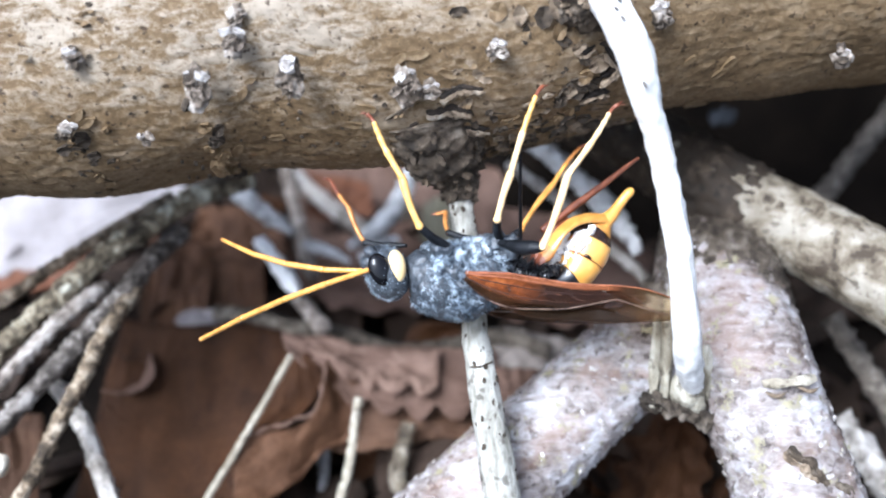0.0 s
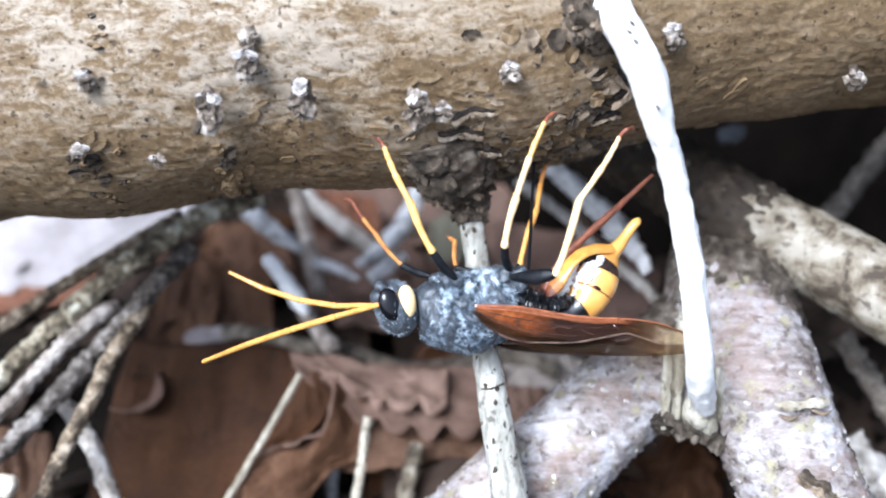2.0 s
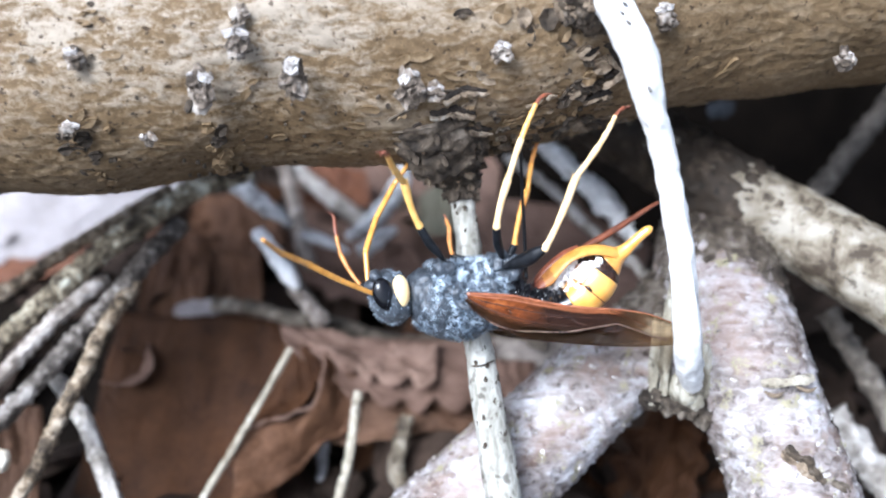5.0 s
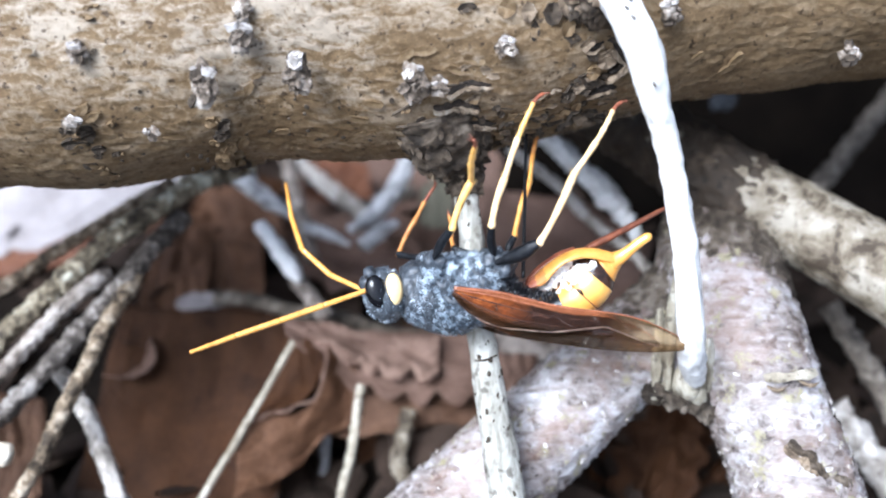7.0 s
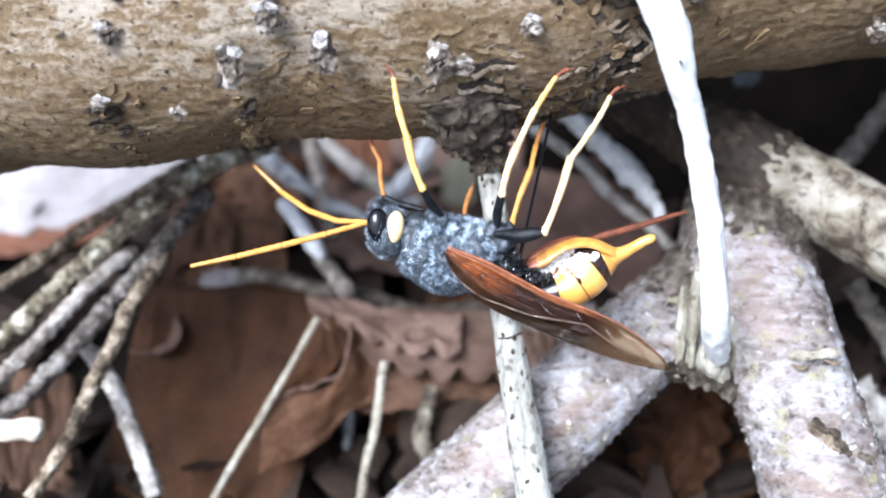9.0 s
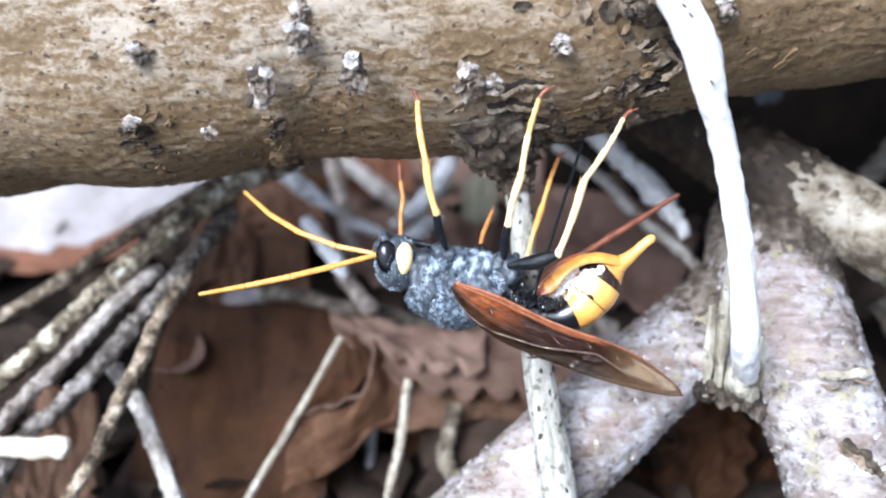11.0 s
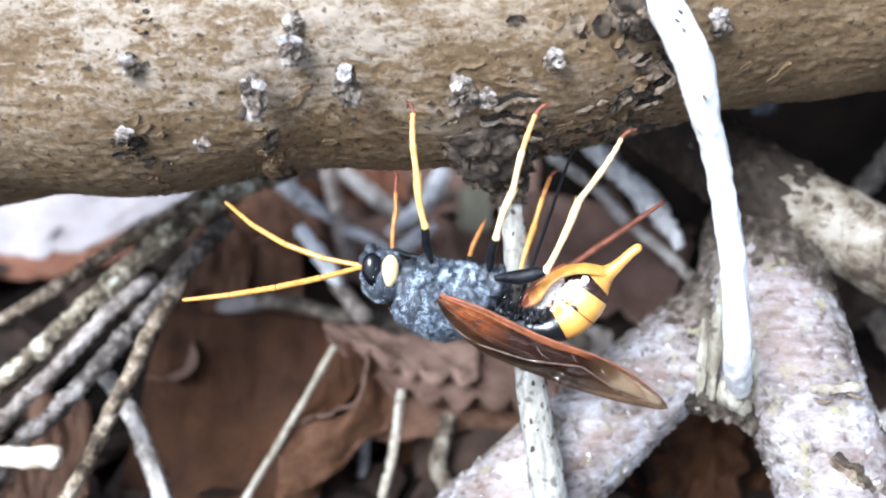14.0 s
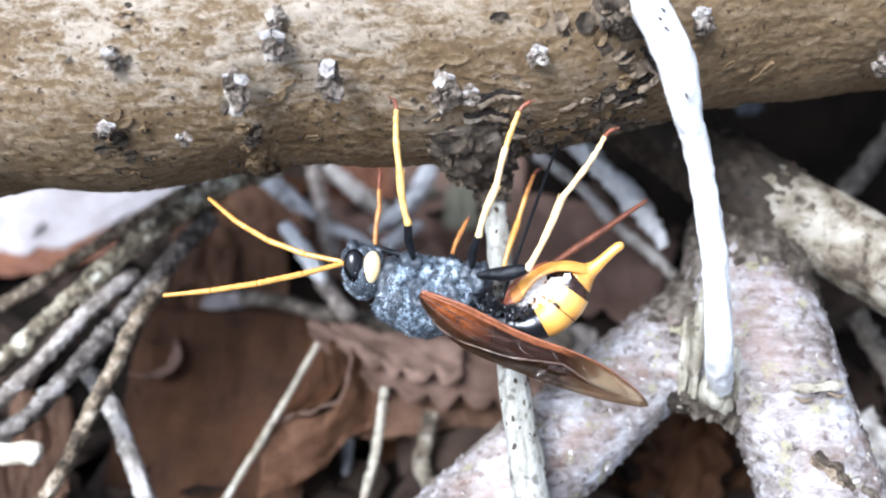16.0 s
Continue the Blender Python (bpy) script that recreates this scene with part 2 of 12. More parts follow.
def wing_mat():
    """Smoky amber membrane in the wing's own coordinates (u root to tip, w leading to trailing edge): rusty root, dark middle, clear tip window."""
    m, t, b = nodes("amber_wing")
    tc, sep = t.nodes.new("ShaderNodeTexCoord"), t.nodes.new("ShaderNodeSeparateXYZ")
    cloud = noise_tex(t, coords(t), 330, 4, 0.6, 0.6)
    wob = t.nodes.new("ShaderNodeVectorMath")
    wob.operation = "MULTIPLY_ADD"
    t.links.new(cloud, wob.inputs[0])
    wob.inputs[1].default_value = (0.12, 0.16, 0)
    t.links.new(tc.outputs["UV"], wob.inputs[2])
    t.links.new(wob.outputs[0], sep.inputs[0])

    def step(axis, lo, hi, a=0.0, z=1.0):
        mr = t.nodes.new("ShaderNodeMapRange")
        mr.interpolation_type = "SMOOTHSTEP"
        for i, v in ((1, lo), (2, hi), (3, a), (4, z)):
            mr.inputs[i].default_value = v
        t.links.new(sep.outputs[axis], mr.inputs[0])
        return mr.outputs[0]

    col = ramp(t, cloud, [(0.36, (0.035, 0.011, 0.0045)), (0.52, (0.165, 0.045, 0.012)), (0.66, (0.33, 0.105, 0.028))])
    col = mix(t, step("X", 0.26, 0.42), col, (0.02, 0.0085, 0.005))
    col = mix(t, mix(t, step("Y", 0.55, 0.85), (0, 0, 0), (0.9, 0.9, 0.9)), col, (0.02, 0.012, 0.0065))
    col = mix(t, step("X", 0.68, 0.84), col, (0.085, 0.046, 0.022))
    window = mix(t, step("X", 0.78, 0.83), (0, 0, 0), mix(t, step("Y", 0.16, 0.26), (0, 0, 0), step("Y", 0.62, 0.78, 1.0, 0.0)))
    window = mix(t, step("X", 0.97, 1.03), window, (0, 0, 0))
    col = mix(t, window, col, (0.4, 0.34, 0.25))
    rim = mix(t, step("Y", 0.2, 0.26), step("X", 0.66, 0.74, 1.0, 0.0), (0, 0, 0))
    col = mix(t, rim, col, ramp(t, cloud, [(0.4, (0.16, 0.05, 0.02)), (0.62, (0.27, 0.095, 0.04))]))
    t.links.new(col, b.inputs["Base Color"])
    b.inputs["Roughness"].default_value = 0.35
    b.inputs["Specular IOR Level"].default_value = 0.06
    film = mix(t, step("X", 0.56, 0.64), (0.12, 0.12, 0.12), mix(t, step("X", 0.86, 0.94), mix(t, step("Y", 0.45, 0.6), (0.12, 0.12, 0.12), (0.85, 0.85, 0.85)), (0.12, 0.12, 0.12)))
    t.links.new(film, b.inputs["Coat Weight"])
    b.inputs["Coat Roughness"].default_value = 0.07
    crease = noise_tex(t, coords(t, (0.35, 1, 1.3)), 240, 2, 0.45, 0.6)
    bump(t, b, crease, 0.45, 0.0007)
    clear, both = t.nodes.new("ShaderNodeBsdfTransparent"), t.nodes.new("ShaderNodeMixShader")
    clear.inputs[0].default_value = (0.9, 0.8, 0.66, 1)
    see = mix(t, window, mix(t, step("Y", 0.6, 0.9, 0.0, 0.35), step("X", 0.45, 0.9, 0.06, 0.6), (0.8, 0.8, 0.8)), (0.82, 0.82, 0.82))
    t.links.new(see, both.inputs[0])
    t.links.new(b.outputs[0], both.inputs[1])
    t.links.new(clear.outputs[0], both.inputs[2])
    t.links.new(both.outputs[0], t.nodes["Material Output"].inputs[0])
    return m


M_WING = wing_mat()
M_VEIN = plain("wing_vein", (0.03, 0.01, 0.005), (0.07, 0.025, 0.01), 0.25, 900, 0.1, coat=1.0, coat_rough=0.12)
M_CREASE = plain("wing_crease", (0.05, 0.025, 0.015), (0.16, 0.1, 0.07), 0.15, 600, 0.2, spec=0.8, coat=1.0, coat_rough=0.08)
M_COSTA = plain("wing_edge", (0.2, 0.065, 0.028), (0.34, 0.12, 0.055), 0.22, 900, 0.1, coat=1.0, coat_rough=0.1)
M_SHEATH = plain("dark_rust_sheath", (0.09, 0.028, 0.014), (0.2, 0.064, 0.03), 0.4, 700, 0.2)
# darker orange with the far side's shade painted in; also browns the belly plate
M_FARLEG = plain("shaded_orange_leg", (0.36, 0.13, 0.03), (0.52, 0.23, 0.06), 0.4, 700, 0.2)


# ---- mesh helpers (all shapes in millimetres, turned into metres when linked) ----
def spline(points, step):
    """Smooth evenly spaced points through (x, y, z, radius) rows."""
    p = [np.array(q, float) for q in points]
    p = [2 * p[0] - p[1]] + p + [2 * p[-1] - p[-2]]
    out = []
    for i in range(1, len(p) - 2):
        a, b, c, d = p[i - 1:i + 3]
        n = max(2, int(np.linalg.norm(c[:3] - b[:3]) / step))
        for k in range(n):
            u = k / n
            out.append(0.5 * (2 * b + (c - a) * u + (2 * a - 5 * b + 4 * c - d) * u * u + (3 * b - a - 3 * c + d) * u ** 3))
    out.append(p[-2])
    return out


def tube(bm, points, segs=16, step=1.0, rough=0.0, freq=1.0, along=0.3, seed=0.0, caps=True, squash=1.0, lump=0.0, ridge=0.0, keep=None):
    """A swept round body through rows of (x, y, z, radius), with bark relief in three scales."""
    pts = spline(points, step)
    rings, side, s = [], Vector((0, 0, 0)), 0.0
    for i, p in enumerate(pts):
        a, b = pts[max(i - 1, 0)], pts[min(i + 1, len(pts) - 1)]
        tan = Vector(b[:3] - a[:3]).normalized()
        if i == 0:
            side = tan.orthogonal().normalized()
        else:
            side = (side - tan * side.dot(tan)).normalized()
            s += float(np.linalg.norm(p[:3] - pts[i - 1][:3]))
        up = tan.cross(side)
        r = max(float(p[3]), 0.01)
        if keep is not None:
            keep.append((Vector(p[:3]), tan, side.copy(), up.copy(), r))
        ring = []
        for k in range(segs):
            th = 2 * math.pi * k / segs
            d = side * math.cos(th) + up * math.sin(th) * squash
            q = r
            if rough or lump or ridge:
                c, e = math.cos(th) * r, math.sin(th) * r
                if rough:
                    q += rough * noise.fractal(Vector((s * along * freq + seed, c * freq, e * freq)), 1.0, 2.0, 3)
                if ridge:
                    q += ridge * (0.5 - abs(noise.noise(Vector((s * along * freq * 0.6 + 40 + seed, c * freq * 0.7, e * freq * 0.7))))) * 2
                if lump:
                    q += lump * noise.noise(Vector((s * 0.06 + seed, c * 0.08 + 7, e * 0.08)))
            ring.append(bm.verts.new(Vector(p[:3]) + d * q))
        rings.append(ring)
    for a, b in zip(rings, rings[1:]):
        for k in range(segs):
            bm.faces.new((a[k], a[(k + 1) % segs], b[(k + 1) % segs], b[k]))
    if caps:
        bm.faces.new(list(reversed(rings[0])))
        bm.faces.new(rings[-1])
    return bm


def ball(bm, centre, radii, seg=20, rings=14, turn=0.0, rough=0.0, freq=1.0):
    """An ellipsoid, turned about y by turn degrees."""
    m = Matrix.Translation(centre) @ Matrix.Rotation(radians(turn), 4, "Y") @ Matrix.Diagonal((*radii, 1))
    vs = bmesh.ops.create_uvsphere(bm, u_segments=seg, v_segments=rings, radius=1.0, matrix=m)["verts"]
    if rough:
        c = Vector(centre)
        for v in vs:
            v.co += (v.co - c).normalized() * rough * noise.fractal(v.co * freq, 1.0, 2.0, 3)
    return bm


def mesh_of(name, bm, material, smooth=True):
    bmesh.ops.recalc_face_normals(bm, faces=bm.faces)
    bmesh.ops.scale(bm, vec=(MM, MM, MM), verts=bm.verts)
    me = bpy.data.meshes.new(name)
    bm.to_mesh(me)
    bm.free()
    for p in me.polygons:
        p.use_smooth = smooth
    me.materials.append(material)
    return me


def thing(name, bm, material, label, category, group="", kind="", smooth=True, m=SLOPE):
    ob = new(name, mesh_of(name, bm, material, smooth))
    ob.matrix_world = m
    return tagged(ob, label, category, group, kind)


def part(name, bm, material, parent, label="", smooth=True):
    ob = new(name, mesh_of(name, bm, material, smooth))
    ob.parent = parent
    return tagged(ob, label)


def r4(p, r):
    return (*p, r)


def flake_mesh(name, size, thick, material, seed):
    """One small curled bark flake, x along the grain, z outwards."""
    rnd = random.Random(seed)
    n = 8
    bm = bmesh.new()
    ring = [(size[0] * math.cos(a) * rnd.uniform(0.7, 1.15), size[1] * math.sin(a) * rnd.uniform(0.7, 1.15)) for a in (2 * math.pi * k / n for k in range(n))]
    top = [bm.verts.new((x, y, thick * rnd.uniform(0.5, 1.5))) for x, y in ring]
    low = [bm.verts.new((x * 0.85, y * 0.85, -0.5)) for x, y in ring]
    mid = bm.verts.new((0, 0, thick * 0.7))
    for k in range(n):
        bm.faces.new((top[k], top[(k + 1) % n], mid))
        bm.faces.new((low[k], low[(k + 1) % n], top[(k + 1) % n], top[k]))
    return mesh_of(name, bm, material, False)


def scatter(name, meshes, frames, parent, count, seed, pick=None, sink=0.0):
    """Lays flakes over the near side of a swept body, each an object of its own on a shared mesh."""
    rnd = random.Random(seed)
    made = 0
    while made < count:
        p, tan, side, up, r = frames[rnd.randrange(len(frames))]
        th = rnd.uniform(0, 2 * math.pi)
        d = side * math.cos(th) + up * math.sin(th)
        if d.y > 0.25 or (pick and not pick(p + d * r)):
            continue
        m = Matrix((tan, d.cross(tan), d)).transposed().to_4x4()
        ob = new(name, meshes[rnd.randrange(len(meshes))])
        ob.parent = parent
        ob.matrix_basis = Matrix.Translation((p + d * (r - sink)) * MM) @ m @ Matrix.Rotation(rnd.gauss(0, 0.5), 4, "Z") @ Matrix.Scale(rnd.uniform(0.6, 1.4), 4)
        made += 1


# ---- ground ----
def build_ground():
    """One sheet to the horizon, finely uneven below the log, with an added bank behind to block the sky."""
    bm = bmesh.new()
    inv = SLOPE.inverted()
    radii = [0.0] + [6 * 1.085 ** k for k in range(112)]
    segs = 96
    rings = []
    for r in radii:
        ring = []
        for k in range(segs if r else 1):
            th = 2 * math.pi * k / segs
            x, y = r * math.cos(th), r * math.sin(th) + 90
            near = max(0.0, 1 - r / 400)
            h = near * (9 * noise.noise(Vector((x * 0.02, y * 0.02, 3))) + 3 * noise.noise(Vector((x * 0.09, y * 0.09, 8))))
            # added bank behind the log: keeps sky light out, gives a dark backdrop
            left = min(1, max(0, (25 - x) / 70))
            foot = 92 + 190 * left * left * (3 - 2 * left) + 9 * noise.noise(Vector((x * 0.03, 0, 1)))
            up = min(1, max(0, (y - foot) / (34 + 60 * left)))
            h += 230 * up * up * (3 - 2 * up) * math.exp(-(r / 900) ** 2)
            ring.append(bm.verts.new((x, y, h)))
        rings.append(ring)
    for k in range(segs):
        bm.faces.new((rings[0][0], rings[1][k], rings[1][(k + 1) % segs]))
    for a, b in zip(rings[1:], rings[2:]):
        for k in range(segs):
            bm.faces.new((a[k], b[k], b[(k + 1) % segs], a[(k + 1) % segs]))
    thing("ground", bm, M_SOIL, "forest soil below the litter, blackened for shade, with an added bank", "ground", kind="structure", m=Matrix())


build_ground()


# ---- the log ----
def build_log():
    bm, frames = bmesh.new(), []
    tube(bm, [r4((-108.4, 22.0, 25.4), 22.3), r4((-74.1, 21.0, 29.1), 22.1), r4((-48.6, 20.0, 30.6), 21.7), r4((-23.6, 20.0, 33.2), 21.2), r4((-2.0, 20.0, 34.2), 21.5),
              r4((18.1, 21.0, 38.5), 21.0), r4((43.9, 23.0, 43.3), 20.3), r4((79.5, 26.0, 47.8), 20), r4((135.3, 30.0, 55.4), 20)],
         segs=280, step=0.5, rough=0.3, freq=2.0, along=0.34, ridge=0.1, lump=1.6, keep=frames)
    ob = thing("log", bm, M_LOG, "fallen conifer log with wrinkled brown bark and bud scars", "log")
    plates = [flake_mesh("bark_flake", (1.3, 0.6), 0.12, M_LOG, k) for k in range(5)]
    scatter("bark_flake", plates, frames, ob, 70, 5, lambda q: -60 < q.x < 65 and q.z < 26, 0.1)
    scatter("bark_flake", plates, frames, ob, 40, 6, lambda q: 6 < q.x < 30 and q.z < 22, 0.0)
    crust = [flake_mesh("bark_crust", (0.6, 0.32), 0.5, M_CRUST if k % 2 else M_LOG, 70 + k) for k in range(4)]
    scatter("bark_crust", crust, frames, ob, 130, 8, lambda q: -8 < q.x < 24 and 8 < q.z < 19, 0.3)
    big = [flake_mesh("bark_crust", (0.9, 0.6), 0.55, M_CRUST if k % 3 else M_LOG, 190 + k) for k in range(4)]
    scatter("bark_crust", big, frames, ob, 80, 9, lambda q: -50.5 < q.x < -46.8 and 2 < q.z < 15, 0.1)
    scatter("bark_crust", crust, frames, ob, 12, 29, lambda q: -45.5 < q.x < -44.0 and 10 < q.z < 32, 0.25)
    scatter("bark_crust", big, frames, ob, 34, 10, lambda q: -31.8 < q.x < -29.2 and 9 < q.z < 18, 0.1)
    scatter("bark_crust", [flake_mesh("bark_crust", (1.0, 0.6), 0.7, M_CRUST if k % 2 else M_SCALE, 170 + k) for k in range(4)], frames, ob, 60, 21, lambda q: 14.5 < q.x < 21.5 and 13 < q.z < 32 and q.x + 0.25 * q.z > 20, 0.25)
    torn = [flake_mesh("bark_flake", (1.3, 0.55), 0.3, M_SCALE if k % 2 else M_LOG, 240 + k) for k in range(4)]
    scatter("bark_flake", torn, frames, ob, 60, 41, lambda q: 0 < q.x < 25 and 9 < q.z < 26, 0.1)
    cracks = [flake_mesh("bark_crack", (1.9, 0.13), 0.1, M_CRUST, 250 + k) for k in range(3)]
    scatter("bark_crack", cracks, frames, ob, 46, 42, lambda q: -6 < q.x < 24 and 9 < q.z < 25, 0.0)
    part("bark_chip", tube(bmesh.new(), [r4((15.8, 17.0, 19.3), 1.5), r4((16.8, 16.0, 18.2), 0.9), r4((17.7, 15.0, 17.0), 0.55), r4((18.0, 15.0, 15.8), 0.15)], 14, 0.3, 0.5, 1.2, squash=0.5), M_LOG, ob, "curled chip of bark hanging from the underside", smooth=False)
    for k, (a, b, c) in enumerate((
            ((-0.3, 4.2, 19.7), (1.2, 3.5, 20.8), (5.6, 4.2, 21.3)), ((-2.2, 5.7, 18.1), (0.9, 5.5, 18.6), (3.8, 6.4, 18.5)), ((-0.1, 7.6, 16.7), (3.0, 8.7, 16.6), (6.4, 10.1, 16.7)),
            ((10.6, 7.1, 19.9), (12.9, 6.6, 21.0), (14.9, 6.9, 21.3)), ((18.5, 9.2, 20.6), (20.1, 8.9, 21.3), (22.7, 9.5, 21.5)), ((17.1, 3.3, 26.2), (18.4, 3.7, 26.0), (19.8, 3.7, 26.6)),
            ((21.2, 3.9, 26.7), (23.1, 5.8, 24.9), (21.1, 7.2, 22.9)), ((8.9, 1.5, 26.5), (10.4, 1.8, 26.4), (11.6, 1.9, 26.7)), ((-3.5, 7.0, 17.0), (-4.3, 8.7, 15.8), (-1.6, 9.7, 15.3)))):
        wide = 0.85 if k == 6 else 0.5 if k in (4, 5) else 0.34
        out = Vector((0, b[1] - 21, b[2] - 37)).normalized()
        part("bark_cleft", tube(bmesh.new(), [r4(Vector(a) + out * 0.1, 0.08), r4(Vector(b) + out * 0.12, wide), r4(Vector(c) + out * 0.1, 0.08)], 10, 0.2, 0.4, 2.0, ridge=0.2), M_CLEFT, ob, "dark cleft in the bark", smooth=False)
        drop = Vector((0, 0.1, -0.62 if k != 6 else -1.3)) + out * 0.1
        part("cleft_lip", tube(bmesh.new(), [r4(Vector(a) + drop, 0.12), r4(Vector(b) + drop, 0.3), r4(Vector(c) + drop, 0.1)], 10, 0.2, 0.5, 2.0, ridge=0.2), M_SCALE, ob, "raised lip of a cleft", smooth=False)
    loose = [flake_mesh("bark_plate", (1.0, 0.7), 0.5, (M_SCALE, M_LOG, M_CRUST)[k % 3], 300 + k) for k in range(6)]
    rnd = random.Random(77)
    for k, (x, y, z, size, turn) in enumerate(((18.9, 6.2, 23.2, 1.3, 1.2), (20.5, 5.4, 24.5, 1.5, 0.3), (15.6, 8.3, 20.4, 1.4, 1.0), (17.4, 10.6, 19.3, 1.2, 1.4), (7.5, 1.6, 25.8, 0.9, 0.2), (10.6, 1.3, 27.5, 1.2, 1.5),
                                               (6.9, -0.1, 30.0, 1.6, 1.3), (9.6, 0.1, 29.6, 1.5, 1.7), (12.7, 0.6, 29.6, 1.7, 1.5), (15.0, 1.8, 28.0, 1.5, 1.2), (14.4, 0.4, 30.8, 1.8, 1.6), (1.9, -0.8, 29.9, 1.2, 0.1))):
        n = Vector((rnd.gauss(0, 0.2), y - 21, z - 38)).normalized()
        tan = Vector((1, 0, 0)) - n * n.x
        flake = new("bark_plate", loose[(k * 5 + 1) % 6])
        flake.parent = ob
        flake.matrix_basis = Matrix.Translation(Vector((x, y, z)) * MM) @ Matrix((tan.normalized(), n.cross(tan).normalized(), n)).transposed().to_4x4() @ Matrix.Rotation(turn, 4, "Z") @ Matrix.Scale(size, 4)
    pits = [flake_mesh("bark_pit", (0.3, 0.2), 0.06, M_CRUST, 80 + k) for k in range(3)]
    scatter("bark_pit", pits, frames, ob, 130, 11, lambda q: -60 < q.x < 65 and q.z < 20)
    return ob


log = build_log()


def stub(name, centre, size, seed, parent=None, label=""):
    """A scaly bud scar: one rough lump whose surface breaks into stacked scales."""
    c = Vector(centre)
    bm = ball(bmesh.new(), centre, (size[0] * 0.95, size[1] * 0.85, size[2] * 1.1), 40, 30)
    for v in bm.verts:
        d = v.co - c
        q = Vector((d.x * 1.1 + seed * 7, d.y * 1.1, d.z * 1.5))
        ledge = 0.5 - abs(math.sin(d.z * 3.4 / size[2] + 2.2 * noise.noise(q * 0.9)))
        v.co += d.normalized() * (0.4 * ledge + 1.1 * noise.noise(q * 0.55) + 0.3 * noise.noise(q * 1.7) + 0.12 * noise.noise(q * 5)) * min(1.0, size[0] * 0.75)
        v.co.z += 0.35 * noise.noise(q * 1.4)
    return part(name, bm, M_KNOB, parent, label, smooth=False)


SCALES = [flake_mesh("bud_scale", (1.1, 0.75), 0.3, M_FLAKE if k < 3 else M_KNOB if k < 6 else M_CRUST, 100 + k) for k in range(8)]
for i, (c, s) in enumerate((
        ((-30.6, -1.5, 19.8), (1.7, 1.6, 2.6)), ((-19.1, -1.7, 21.3), (1.7, 1.6, 2.4)), ((-4.7, -0.7, 20.5), (1.6, 1.5, 2.0)),
        ((-1.6, -0.5, 19.8), (1.2, 0.9, 1.0)), ((6.8, -0.7, 24.9), (1.2, 1.1, 1.2)), ((-26.1, -2.0, 25.6), (1.4, 1.4, 1.6)),
        ((-25.8, -1.4, 29.0), (1.2, 1.2, 1.4)), ((-48.4, 2.8, 15.3), (1.1, 1.0, 0.9)), ((-38.3, 2.5, 14.1), (0.9, 0.9, 0.9)),
        ((-46.4, -0.7, 23.8), (1.3, 1.0, 1.2)), ((28.1, 2.2, 30.0), (1.2, 1.2, 1.8)), ((52.5, 5.0, 25.4), (1.2, 1.0, 1.4)))):
    scar = stub("bud_scar", c, s, i, log, "grey scaly bud scar")
    rnd = random.Random(i + 50)
    for k in range(9 if s[2] > 1.5 else 5):
        out = Vector((rnd.uniform(-0.9, 0.9), -1.0, rnd.uniform(-0.9, 1.1)))
        at = Vector(c) + Vector((out.x * s[0] * 0.85, -0.75 * s[1] * (1 - 0.35 * abs(out.z)), out.z * s[2] * 0.85))
        # plates paler on top, darker below: light from above put into their colour
        plate = new("bud_scale", SCALES[rnd.randrange(3) if out.z > 0.35 else rnd.randrange(3, 6) if out.z > -0.3 else rnd.randrange(4, 8)])
        plate.parent = scar
        n = (out + Vector((0, 0, 0.5)) + Vector((rnd.gauss(0, 0.3), rnd.gauss(0, 0.3), rnd.gauss(0, 0.3)))).normalized()
        plate.matrix_basis = Matrix.Translation(at * MM) @ n.to_track_quat("Z", "Y").to_matrix().to_4x4() @ Matrix.Rotation(rnd.uniform(0, 6.3), 4, "Z") @ Matrix.Scale(rnd.uniform(0.5, 1.1) * min(s[0], 1.5) * 0.7, 4)


def build_node(name, seed, rows, parent, n, label):
    """Loose flakes of bark round the foot of a side shoot."""
    bm, frames = bmesh.new(), []
    tube(bm, rows, segs=48, step=0.35, rough=1.0, freq=0.9, along=1.2, ridge=0.45, keep=frames)
    ob = part(name, bm, M_CRUST, parent, label)
    scatter("bark_flake", [flake_mesh("bark_flake", (0.75, 0.4), 0.6, M_CRUST if k else M_SCALE, seed * 9 + k) for k in range(3)], frames, ob, n, seed, None, 0.2)


build_node("shoot_collar", 4, [r4((-1.5, 12.0, 19.7), 6.5), r4((-0.2, 14.5, 15.3), 6.2), r4((1.3, 17.5, 12.2), 4.2), r4((2.2, 18.3, 9.5), 2.6), r4((2.7, 18.0, 6.8), 1.95)],
           log, 70, "dark cracked bark collar of the side shoot")
build_node("shoot_collar", 5, [r4((16.2, 6.0, 36.5), 6), r4((17.8, 1.0, 32.2), 3.9), r4((19.6, -2.4, 30.0), 2.5)], log, 90, "cracked bark round the bleached shoot")

shoot_frames = []
bm = tube(bmesh.new(), [r4((2.3, 18.5, 9.1), 1.75), r4((3.3, 18.0, 1.7), 1.75), r4((4.4, 16.5, -9.7), 1.85), r4((5.5, 15.0, -17.6), 2.1), r4((7.0, 13.5, -26.9), 2.4),
                        r4((8.5, 12.0, -36.0), 2.6), r4((11.1, 8.0, -54.0), 2.8)], 24, 0.6, 0.25, 1.0, 0.3, keep=shoot_frames)
shoot = thing("side_shoot", bm, M_STEM, "grey-green speckled side shoot growing from the log", "twig")
scatter("lenticel", [flake_mesh("lenticel", (0.42, 0.25), 0.07, M_CRUST, 90 + k) for k in range(3)], shoot_frames, shoot, 70, 12)
